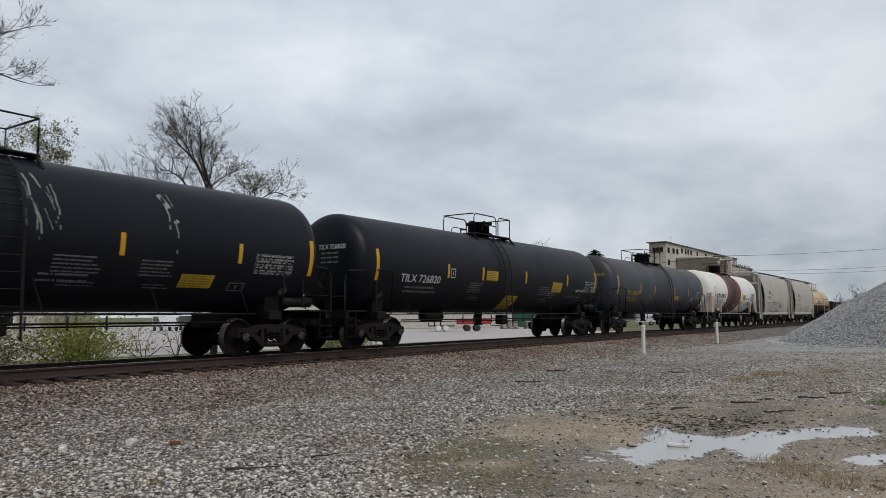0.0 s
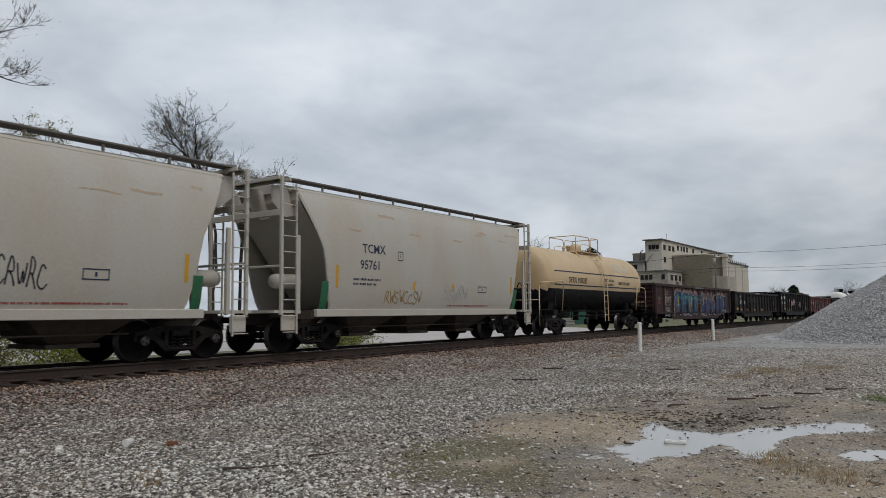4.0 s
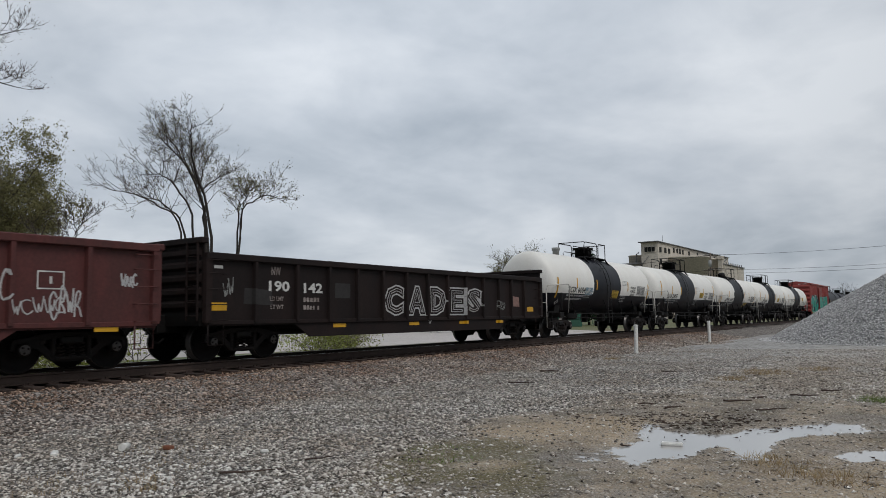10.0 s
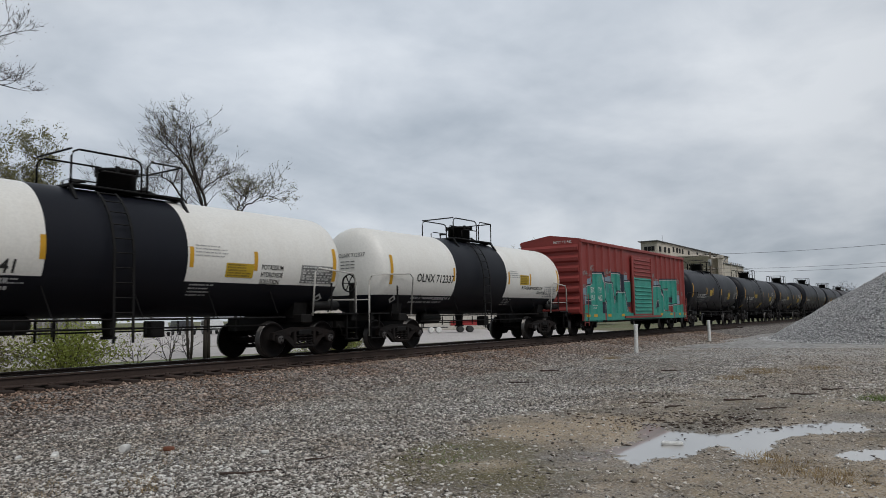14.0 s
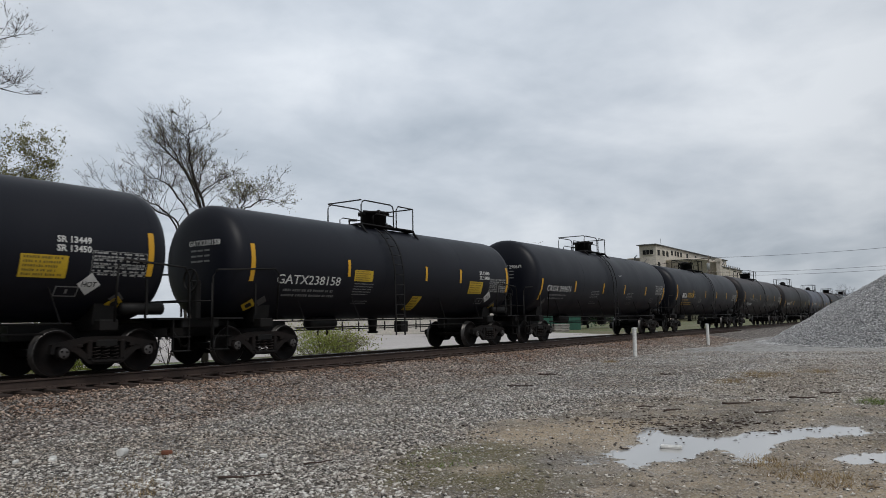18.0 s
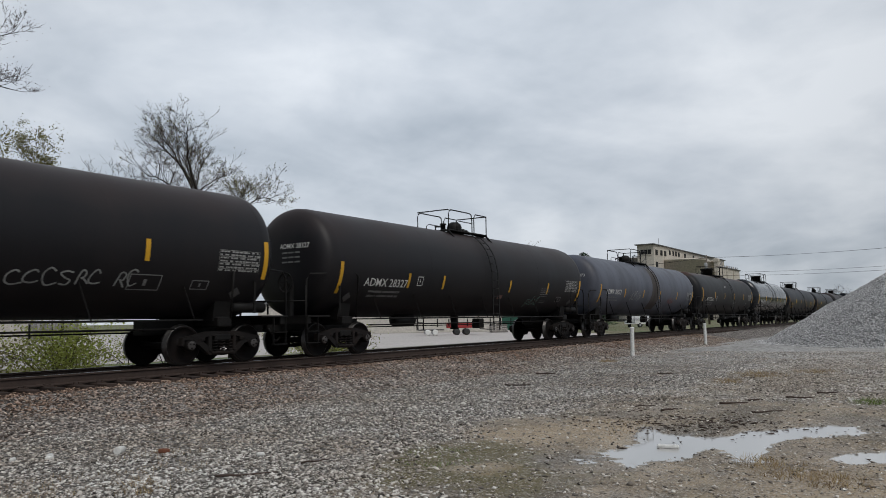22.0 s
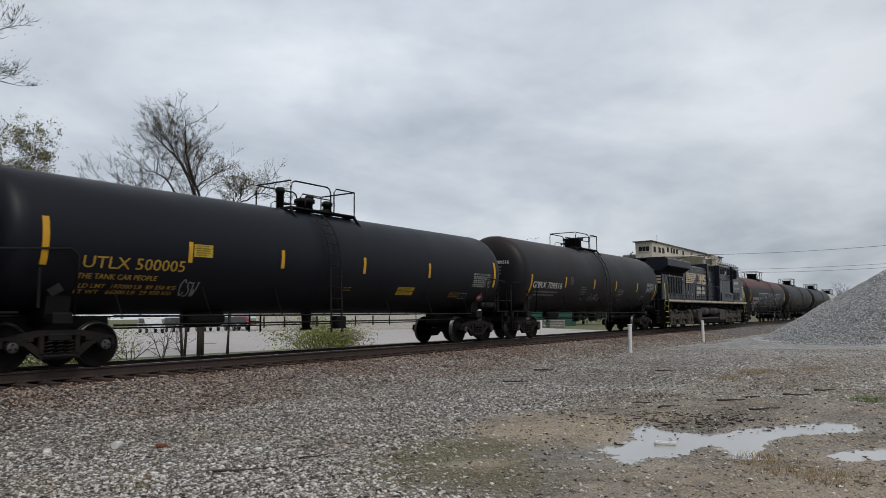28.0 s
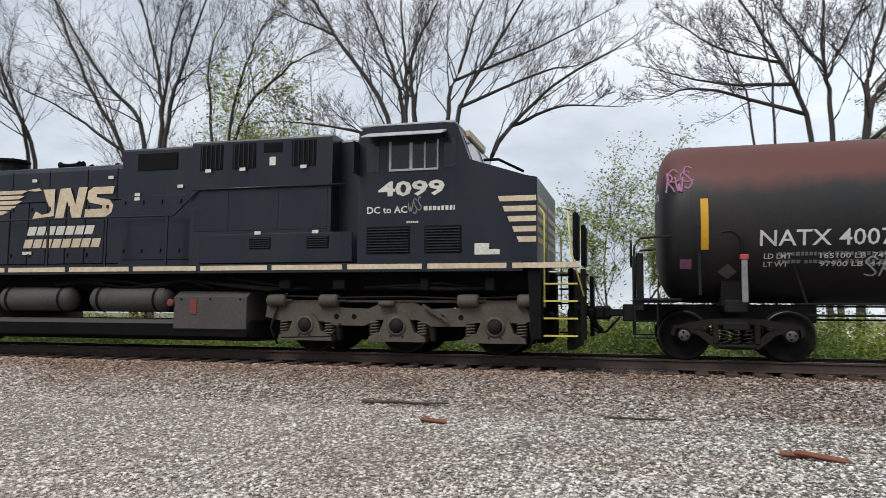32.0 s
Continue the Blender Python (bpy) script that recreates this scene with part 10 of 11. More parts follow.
head_text(car, 8.21, HEAD, (4.16 - 1.06) / 2, z, "BRCX", 0.21, 0.32, z + 0.42, WHITE)
head_text(car, 8.21, HEAD, (4.16 - 1.06) / 2, z, "673542", 0.21, -0.26, z + 0.42, GOLD)
sd.outline(-3.9, z - 0.5, 0.26, 0.28, GREYED)
car, sd, z = black(369.76, 14.09, "rusty black tank car with chalked graffiti", "SHQX 9888", 4.21, -6.74, 2.08, body=TANK_BROWNED, ladder_x=-0.1, spots=(-4.6, -1.62, 1.5, 4.7), ends=(-7.62, 7.9), lines=(), panel=6.52, table_s=2.62, spot_s=2.25, code_s=1.85, seed=10)
sd.text("THE BASH!!", 0.36, -5.78, 2.26, CHALK, width=3.2, weight=-0.012, slant=0.05, tilt=-0.03)
sd.tag(-7.75, 1.52, 0.62, 0.36, CHALK, 4, 0.04, 4)
for x, w, sdn in ((0.3, 1.0, 6), (2.0, 1.25, 7), (3.3, 0.5, 8), (4.1, 0.5, 9)):
    sd.tag(x, 1.66, w, 0.36, CHALK, max(2, round(w * 3)), 0.045, sdn)
sd.line([(-3.75, z + 0.95), (-3.4, z + 0.55), (-3.5, z - 0.2), (-3.62, z - 0.9)], 0.22, BAND_GRIME, name="rust_run")
sd.outline(4.4, z - 1.05, 0.75, 0.38, GREYED)
car, sd, z = black(388.28, 14.4, "rusty black tank car with small white tags", "ADMX 28327", 4.16, -6.82, 2.02, body=TANK_BROWNED, dome="round", ladder_x=0.2, spots=(-4.74, -2.84, 1.66, 4.85), ends=(-7.85, 8.0), lines=((4.3, 0.8),), panel=6.54, table_s=2.56, spot_s=1.93, end_s=1.66, code_s=2.04, seed=11)
sd.piece("pbl", 3.35, 1.25, 0.95, 0.55, [(SPRAY_MINT, 0.03), (SPRAY_MAROON, 0.0)], slant=0.1)
sd.outline(-4.3, z - 0.6, 0.28, 0.3, WHITE)
sd.mark("notice_panel", 0.95, 1.3, 1.64, 1.80, SPRAY_PEACH)
car, sd, z = black(406.63, 14.06, "dull grey tank car with streaked paint", "ADMX 26073", 4.05, -6.94, 1.96, body=TANK_GREY, dome="round", ladder_x=0.5, spots=(-4.4, -1.57, 1.28, 4.53), ends=(-7.7, 7.83), lines=(), panel=6.6, spot_s=1.95, end_s=1.62, code_s=2.2, dome_x=-0.3, seed=12)
sd.tag(-3.6, z - 0.75, 1.6, 0.5, CHALK, 6, 0.04, 31)
sd.tag(2.8, 1.68, 1.1, 0.36, SPRAY_ROSE, 5, 0.045, 33)
sd.shape("grime_band", [(-0.35, 1.2), (0.02, 1.9), (-0.1, 2.9), (0.0, 3.9), (0.95, 3.9), (1.0, 2.9), (0.92, 1.9), (1.05, 1.2)], BAND_GRIME, up=0.004)
for i in range(16):
    x = rng.uniform(-7, 7)
    sd.line([(x, z + 1.2), (x + 0.02, z + 0.3), (x + 0.01, z - rng.uniform(0.2, 0.9))], rng.uniform(0.02, 0.07), TANK_SLATE, name="paint_streak", up=0.004)
car, sd, z = black(424.78, 14.21, "black tank car with a rusty top", "NATX 252263", 4.04, -6.9, 2.1, body=TANK_RUST_EDGE, ladder_x=0.35, dome_x=-0.75, spots=(-4.5, -1.7, 1.38, 4.53), ends=(-7.7, 7.7), lines=(), panel=6.12, table_s=2.65, seed=13)
sd.outline(-4.1, z - 0.5, 0.26, 0.28, WHITE)
sd.tag(1.1, 1.78, 0.9, 0.28, CHALK, 4, 0.03, 35)
sd.bars(-1.45, 3.2, 0.6, 2, WHITE, h=0.04, gap=0.09)
car, sd, z = black(441.86, 12.0, "glossy black tank car with white lettering", "PNWX 703746", 4.19, -5.9, 2.0, body=TANK_GLOSS, ladder_x=0.3, spots=(-3.6, -1.4, 1.7, 3.7), lines=((-3.0, 0.9), (1.4, 0.5), (3.2, 0.6)), size=0.38, seed=14)
car, sd, z = black(460.21, 16.46, "long black tank car with gold lettering", "UTLX 952576", 4.01, -8.1, 2.2, code_mat=GOLD, ladder_x=0.2, labels=((-4.9, 2.2, 0.5, 0.4, 0.0),), lines=((2.5, 0.8),), panel=7.4, seed=15)
sd.text("LIQUEFIED", 0.2, 5.5, z - 0.2, GOLD, width=1.2)
sd.text("PETROLEUM GAS", 0.2, 5.4, z - 0.45, GOLD, width=1.7)
sd.text("NON-ODORIZED", 0.2, 5.5, z - 0.7, GOLD, width=1.5)
car, sd, z = black(480.47, 15.34, "long black pressure tank car with gold lettering", "UTLX 500005", 3.95, -7.45, 2.32, code_mat=GOLD, dome="pressure", ladder_x=-0.48, spots=(-5.03, -2.28, 0.89, 4.13), ends=(-8.21, 8.3), panel=6.85, labels=((-4.94, 2.32, 0.5, 0.28, 0.0), (2.65, 1.55, 0.85, 0.28, 0.05)), lines=(), seed=16)
sd.text("THE TANK CAR PEOPLE", 0.17, -7.5, z - 0.73, GOLD, width=1.75)
sd.text("LD LMT  197000 LB  89 350 KG", 0.15, -7.4, z - 0.95, GOLD, width=2.2)
sd.text("LT WT   66000 LB  29 950 KG", 0.15, -7.45, z - 1.1, GOLD, width=2.2)
sd.bars(0.2, z - 0.75, 0.4, 2, GOLD, h=0.03, gap=0.08)
sd.bars(5.6, z - 0.8, 0.7, 3, GOLD, h=0.03, gap=0.08)
sd.tag(-5.1, z - 1.15, 0.45, 0.5, CHALK, 3, 0.04, 44)
sd.placard(7.6, z - 0.95, 0.21, SPRAY_RED)
sd.mark("placard_symbol", 7.5, 7.7, z - 1.0, z - 0.9, WHITE, up=0.034)
car, sd, z = black(499.21, 14.31, "brown-black tank car with white stencils and yellow stripes", "GBRX 709516", 4.19, -7.48, 2.74, body=TANK_BROWNED, ladder_x=0.15, spots=(-4.4, -1.2, 1.6, 4.7), ends=(-7.64, 7.7), lines=((-2.6, 0.7), (2.0, 0.9)), panel=6.2, table_s=2.62, spot_s=2.12, end_s=1.67, code_s=2.15, size=0.38, dome_x=-0.1, seed=17)
sd.outline(-3.9, z - 0.35, 0.26, 0.3, GREYED)
sd.tag(-1.6, 1.5, 1.5, 0.45, CHALK, 4, 0.035, 52)

car, sd, z = black(540.76, 15.29, "black tank car with a rust-red top and fat sprayed letters", "NATX 400776", 4.11, -7.27, 2.5, body=TANK_RUST_TOP, ladder_x=1.7, ends=(-8.18, 8.18), spots=(-4.6, -2.0, 0.8, 3.6), lines=(), size=0.40, seed=18)
sd.text("LD LMT", 0.14, -7.2, z - 0.76, WHITE, width=0.45)
sd.text("LT WT", 0.14, -7.2, z - 0.92, WHITE, width=0.4)
sd.text("165100 LB  74900 K", 0.14, -6.3, z - 0.76, WHITE, width=1.4)
sd.text("97900 LB  44400 K", 0.14, -6.3, z - 0.92, WHITE, width=1.4)
sd.piece("SEKZROCKZ", -4.9, z - 1.15, 10.6, 1.2, [(SPRAY_WHITE, 0.085), (SPRAY_DARK, 0.055), (SPRAY_GREY, 0.0), (SPRAY_DARK, -0.012)], slant=0.12)
sd.tag(-5.6, z - 1.2, 0.7, 0.45, SPRAY_WHITE, 3, 0.04, 60)
sd.tag(-8.85, z + 0.45, 0.5, 0.5, SPRAY_PINK, 3, 0.035, 66)
sd.tag(-8.8, z + 0.62, 0.45, 0.3, SPRAY_PINK, 2, 0.03, 68)
sd.mark("placard", -8.6, -8.4, z - 1.0, z - 0.8, SPRAY_PINK)
b = Build().box(-7.54, -1.48, 1.42, 0.10, 0.08, 0.75, 0.01)
post = part("side_post", b, GREYED, car)
part("post_cap", Build().box(-7.54, -1.48, 1.84, 0.14, 0.11, 0.09, 0.01), SPRAY_RED, post, "red cap")

# cars that follow, far down the line
car, sd, z = black(560.2, 14.6, "rusty black tank car with a sprayed scrawl", "", 4.1, body=TANK_BROWNED, seed=21)
sd.tag(-1.0, z - 0.9, 1.6, 0.6, CHALK, 5, 0.06, 71)
black(579.2, 14.0, BLK, "", 4.05, seed=22)


def white_tank(centre, tc, label, code, band, code_x, code_w, top=3.78, belly=1.98, ladder_x=0.0, spots=(), note=None, panel=None, words=None, ends=(-5.68, 5.68), seed=1, text_x=3.0, end_s=1.96, pale_panel=False, word_w=0.078, indent=0.0, code_up=0.0, **kw):
    r = (top - 1.06) / 2
    z = top - r
    half = tc / 2 + 1.35
    zones = lambda x, q: 1 if q < belly or band[0] < x < band[1] else 0
    car, sd = tank_car(centre, tc, label, half=half, r=r, z=z, zones=zones, mats=[TANK_WHITE, TANK_BLACK], cuts=band, rings=(-half * 0.45, half * 0.42), ring_mat=SEAM_MIX, ladder_x=ladder_x, end_mat=PALE_RAIL, belly=belly, **kw)
    sb = z - r * math.asin((z - belly) / r)
    sd.text(code, 0.36, code_x, sb + 0.16 + code_up, BLACKLET, width=code_w, slant=0.06, weight=0.02)
    sd.bars(code_x, sb - 0.05, code_w * 1.05, 2, SPRAY_WHITE, h=0.085, gap=0.17, seed=seed, words=5)
    head_text(car, half, HEAD, r, z, code, 0.17, 0.3, z + 0.45, GREYED)
    sd_head = Build()
    for i in range(3):
        for k in range(3):
            y, zz = 0.2 - 0.2 * k, z + 0.25 - 0.10 * i
            xx = -(half - HEAD) - HEAD * head_depth(math.hypot(y - 0.08, zz - z) / r) - 0.015
            sd_head.add([(xx, y, zz), (xx, y - 0.16, zz), (xx, y - 0.16, zz + 0.03), (xx, y, zz + 0.03)], [(0, 1, 2, 3)])
    tagged(part("head_stencils", sd_head, GREYED, car), kind="stuff")
    for x in ends:
        sd.mark("reflective_stripe", x - 0.065, x + 0.065, end_s, end_s + 0.9, YELLOW)
    stripes(sd, spots, s=2.15, h=0.46)
    sd.bars(band[0] - 1.0, sb - 0.05, 0.8, 2, SPRAY_WHITE, h=0.035, gap=0.08)
    sd.bars(band[1] + 0.15, sb - 0.05, 0.7, 4, SPRAY_WHITE, h=0.04, gap=0.09)
    sd.bars(band[1] + 0.2, z + 0.25, 0.9, 4, FAINT_INK, h=0.03, gap=0.075)
    if note:
        sd.notice(note, sb + 0.14, 0.82, 0.34, material=YELLOW_LABEL)
    for i, w in enumerate(words or ("POTASSIUM", "HYDROXIDE", "SOLUTION")):
        sd.text(w, 0.17, text_x + indent * i, sb + 0.42 - 0.18 * i, BLACKLET, width=word_w * len(w), weight=0.02)
    px = panel if panel is not None else half - 1.6
    if not pale_panel:
        sd.mark("panel_ground", px - 0.03, px + 1.13, sb + 0.06, sb + 0.54, PANEL_INK)
    sd.table(px, sb + 0.53, 1.10, 0.46, FAINT_INK if pale_panel else WHITE, up=0.010)
    for x in (half - 0.9, -half + 0.9):
        sd.placard(x, z - 0.95, 0.16, WHITE, BLACKLET)
    return car, sd, z


PANEL_INK = mat("panel_ink", (0.12, 0.12, 0.12), 0.6, dirt=(0.4, 0.39, 0.37), amount=0.5, scale=5.0, bump=0.0)
PALE_RAIL = mat("pale_rail_paint", (0.50, 0.49, 0.46), 0.5, dirt=(0.22, 0.18, 0.14), amount=0.4, scale=3.0)
SEAM_MIX = mat("seam_grey", (0.42, 0.41, 0.39), 0.5, amount=0.3)
FAINT_INK = mat("faint_ink", (0.36, 0.36, 0.36), 0.6, amount=0.2, bump=0.0)
STAIN = mat("rust_stain", (0.42, 0.33, 0.24), 0.6, dirt=(0.60, 0.57, 0.52), amount=0.8, scale=3.0, bump=0.0)
WB = "white tank car with a black belly and middle band"
car, sd, z = white_tank(200.75, 9.8, WB, "TCIX 6004", (-1.8, 1.62), -4.63, 1.9, belly=1.92, ladder_x=-0.3, spots=(-3.7, -1.45, 2.6), panel=4.0, seed=1, end_s=1.68)
sd.notice(0.5, 1.75, 0.85, 0.40)
sd.mark("sprayed_patch", -2.72, -1.9, 1.86, 2.22, SPRAY_PALEBLUE)
sd.tag(-2.65, 1.92, 0.65, 0.24, WHITE, 4, 0.05, 81, up=0.011)
b = Build().lathe([(3.55, 0.16), (3.98, 0.16), (4.0, 0.2), (4.12, 0.2), (4.14, 0.001)], 14, "z", at=(-3.0, 0, 0))
part("vent_dome", b, CHALK, car)
white_tank(214.48, 10.02, WB, "OLNX 224055", (-1.95, 1.08), -4.56, 2.0, belly=1.86, ladder_x=-0.98, spots=(-3.64, -1.88, 1.3, 3.1), note=2.2, panel=4.5, text_x=3.4, seed=2)
car, sd, z = white_tank(228.14, 9.02, "white tank car with a ragged black middle band", "ACFX 200755", (-1.66, 1.29), -4.42, 2.44, belly=1.79, ladder_x=0.44, spots=(-3.36, 1.46, 3.17), panel=4.0, ends=(-5.64, 5.37), end_s=1.62, text_x=2.95, words=("POTASSIUM", "HYDROXIDE SOLUTION"), dome="round", seed=3)
sd.shape("ragged_edge", [(-1.86, 1.74), (-1.66, 1.74), (-1.66, 3.0), (-1.74, 2.95), (-1.70, 2.6), (-1.95, 2.5), (-1.97, 2.3), (-1.82, 2.25)], TANK_BLACK)
sd.notice(1.82, 1.36, 1.0, 0.36)
white_tank(241.54, 9.72, WB, "OLNX 224041", (-2.1, 1.0), -4.6, 2.0, belly=1.84, ladder_x=-0.6, spots=(-3.6, -2.15, 1.1, 2.93), note=2.05, panel=4.48, text_x=3.12, seed=4)
white_tank(255.41, 9.76, "white tank car with a narrow black belly", "OLNX 712337", (-2.19, 1.28), -4.40, 2.1, belly=1.66, ladder_x=-0.4, spots=(-2.3, 1.46, 3.18), note=None, panel=4.46, text_x=2.52, words=("POTASSIUM HYDROXIDE", "SOLUTION"), word_w=0.093, indent=1.35, pale_panel=True, code_up=0.42, seed=5)[1].notice(2.34, 2.16, 0.72, 0.38)

# white tank car with an oxide-red middle
RAIL_BROWN = mat("red_brown_rail", (0.075, 0.024, 0.02), 0.6, amount=0.4, scale=3.0)
r = (4.02 - 1.06) / 2
z = 4.02 - r
zones = lambda x, q: 2 if -1.6 < x < -0.2 else (1 if -2.5 < x < 1.42 else 0)
car, sd = tank_car(57.46, 10.81, "white tank car with an oxide-red middle band and rusty ends", half=6.75, r=r, z=z, zones=zones, mats=[TANK_WHITE, BAND_RED, BAND_GRIME], cuts=(-2.5, -1.6, -0.2, 1.42), rings=(-3.4, 3.1), ladder_x=0.0, plat=(-1.3, 1.0), dome_x=-0.35, hoop_mat=RAIL_BROWN, ladder_mat=RAIL_BROWN, end_mat=PALE_RAIL, rail_mat=PALE_RAIL, dome="drum", dome_mat=FRAME_BLACK)
sd.text("RCRX 2580", 0.4, -5.29, z - 0.3, BLACKLET, width=1.9)
sd.text("LD LMT  217600 LB  98700 KG", 0.15, -5.2, z - 0.58, BLACKLET, width=1.75)
sd.text("LT WT   68400 LB  31000 KG", 0.15, -5.25, z - 0.74, BLACKLET, width=1.75)
sd.outline(-2.95, z - 0.45, 0.26, 0.32, FAINT_INK)
sd.bars(-3.2, z - 0.75, 0.75, 5, BLACKLET, h=0.03, gap=0.08)
head_text(car, 6.75, HEAD, r, z, "RCRX 2580", 0.24, 0.5, z + 0.5, BLACKLET)
stripes(sd, (-3.05, 1.74), s=2.12, h=0.46, material=SPRAY_TAN)
for x in (-5.65, 5.80):
    sd.mark("reflective_stripe", x - 0.06, x + 0.06, 1.97, 2.88, SPRAY_TAN)
sd.notice(2.12, 2.03, 0.78, 0.38)
sd.text("HYDROCHLORIC ACID", 0.17, 2.95, 2.12, BLACKLET, width=1.3, weight=0.0)
sd.bars(1.56, 1.92, 0.95, 3, BLACKLET, h=0.04, gap=0.09)
sd.bars(2.88, 1.92, 1.0, 4, BLACKLET, h=0.035, gap=0.085)
sd.table(4.5, 2.57, 1.2, 0.56, NAVYLET)
sd.mark("panel_ground", 3.92, 4.45, 1.62, 1.86, BLACKLET)
sd.placard(4.7, z - 0.95, 0.2, WHITE, BLACKLET)
SHIELD = mat("rusty_pale_plate", (0.52, 0.42, 0.36), 0.6, dirt=(0.30, 0.18, 0.12), amount=0.45, scale=1.2, streak=0.4, grain=0.12)
for e in (-1, 1):
    for y in (-1, 1):
        q = [(e * 6.62, 1.10), (e * 6.62, 2.42), (e * 5.5, 2.50), (e * 5.48, 2.22), (e * 6.0, 1.12)]
        part("end_shield", Build().prism(q, y * 1.38, y * 1.42), SHIELD, car, "pale end plate with rust stains")
        part("saddle_bracket", Build().box(e * 4.35, y * 1.42, 1.5, 0.12, 0.10, 0.8, 0.02), SHIELD, car)
    part("end_shield", Build().box(e * 6.62, 0, 1.75, 0.04, 2.76, 1.3), SHIELD, car)
part("brake_valve", Build().box(-5.0, -1.35, 1.3, 0.5, 0.22, 0.22, 0.04), SHIELD, car)
for x0 in (-6.0, 5.7):
    sd.shape("rust_stain", [(x0, z - 1.2), (x0 + 0.55, z - 1.25), (x0 + 0.45, z - 0.7), (x0 + 0.2, z - 0.45), (x0 + 0.05, z - 0.7)], STAIN, up=0.004)

# cream tank car with a dark belly
r = (3.85 - 1.06) / 2
z = 3.85 - r
car, sd = tank_car(99.8, 8.9, "cream tank car with a black belly and brown pinstripes", half=5.65, r=r, z=z, zones=lambda x, q: 1 if q < 1.95 else 0, mats=[TANK_CREAM, TANK_BLACK], rings=(-2.6, 2.5), ring_mat=TANK_CREAM, ladder_x=0.1, hoop_mat=TANK_CREAM, end_mat=TANK_CREAM, dome="round", dome_mat=TANK_CREAM)
for s in (2.72, 2.14):
    sd.mark("painted_stripe", -5.0, 5.0, s, s + 0.05, NAVYLET)
sd.text("SVRX 908283", 0.36, -3.6, 2.38, BLACKLET, width=1.9)
sd.text("VENT BEFORE", 0.16, 0.3, 2.48, BLACKLET, width=1.2)
sd.text("UNLOADING", 0.16, 0.4, 2.28, BLACKLET, width=1.0)
sd.text("LIMESTONE SLURRY", 0.2, 2.1, 2.38, BLACKLET, width=1.5)
sd.mark("pale_patch", 1.6, 3.75, 2.95, 3.45, LOCO_CREAM, up=0.004)
car, sd = tank_car(596.8, 10.0, "pale grey tank car far down the line", r=1.35, z=2.4, body=HOPPER_GREY)

# gondolas
TEN = (-6.63, -5.01, -3.67, -2.34, -1.0, 0.28, 1.57, 2.87, 4.15, 5.2, 6.6)
TWELVE = (-6.68, -5.33, -4.16, -3.03, -1.92, -0.79, 0.31, 1.42, 2.52, 3.65, 4.75, 5.65, 6.65)
THIRTEEN = (-6.67, -5.14, -4.08, -3.01, -1.96, -0.9, 0.15, 1.2, 2.24, 3.28, 4.34, 5.35, 6.67)
car, sd = gondola(114.88, 13.28, "brown gondola car covered in blue graffiti letters", GOND_BROWN, ribs=TEN, top=2.54)
sd.mark("reflective_stripe", -6.64, -6.51, 1.32, 2.22, YELLOW)
sd.text("C R", 0.26, -6.2, 2.02, FADED_WHITE, width=0.5, weight=0.02)
sd.text("582475", 0.33, -6.48, 1.70, FADED_WHITE, width=1.22, weight=0.025)
sd.text("LD LMT  180900", 0.15, -6.41, 1.50, FADED_WHITE, width=1.05)
sd.text("LT WT   78100", 0.15, -6.36, 1.35, FADED_WHITE, width=1.0)
sd.tag(-6.52, 0.94, 1.0, 0.24, SPRAY_WHITE, 6, 0.03, 91)
sd.tag(-6.5, 0.68, 1.0, 0.22, SPRAY_WHITE, 5, 0.03, 92)
sd.tag(-7.6, 1.40, 0.55, 0.36, SPRAY_ROSE, 5, 0.03, 93)
sd.tag(-7.55, 1.62, 0.45, 0.2, SPRAY_GREY, 4, 0.025, 94)
first = [[(-4.75, 0.95), (-4.7, 1.5), (-4.3, 2.1), (-3.85, 2.15), (-3.6, 1.7), (-3.55, 0.95)], [(-4.6, 1.3), (-3.7, 1.35)],
         [(-2.35, 1.95), (-2.75, 2.15), (-3.1, 1.75), (-3.1, 1.2), (-2.7, 0.92), (-2.3, 1.1)], [(-3.0, 1.5), (-2.45, 1.6)],
         [(-1.15, 1.85), (-1.5, 2.15), (-1.9, 1.75), (-1.95, 1.25), (-1.6, 0.92), (-1.2, 1.05)],
         [(-0.85, 0.95), (-0.85, 1.6), (-0.75, 2.05), (-0.4, 2.05), (-0.2, 1.75), (-0.5, 1.5)], [(-0.6, 1.45), (-0.25, 0.95)]]
second = [[(1.2, 2.1), (1.1, 1.5), (1.2, 1.0), (1.7, 0.95), (2.1, 1.2)], [(1.6, 1.6), (2.0, 1.5)],
          [(2.5, 2.05), (2.5, 1.3), (2.8, 0.95), (3.15, 1.3), (3.2, 2.05)],
          [(4.1, 1.95), (3.75, 1.6), (3.8, 1.1), (4.2, 0.95), (4.5, 1.3), (4.4, 1.8), (4.1, 1.95)],
          [(5.0, 2.1), (4.95, 1.4), (5.1, 1.0), (5.5, 1.0)],
          [(6.5, 1.9), (6.1, 2.05), (5.9, 1.75), (6.3, 1.5), (6.5, 1.2), (6.1, 0.98), (5.8, 1.1)]]
low = lambda ways: [[(x, 1.02 + (q - 0.95) * 0.72) for x, q in way] for way in ways]
high = lambda ways: [[(x + 0.06, max(q, 1.3) + 0.10) for x, q in way] for way in low(ways)]
sd.bubble(high(first), [(SPRAY_PEACH, 0.74)], up=0.003)
sd.bubble(low(first), [(SPRAY_WHITE, 0.62), (SPRAY_DARK, 0.57), (SPRAY_BLUE, 0.50), (SPRAY_DARK, 0.18), (SPRAY_TEAL, 0.12)], up=0.009)
sd.bubble(high(second), [(SPRAY_PEACH, 0.72)], up=0.003)
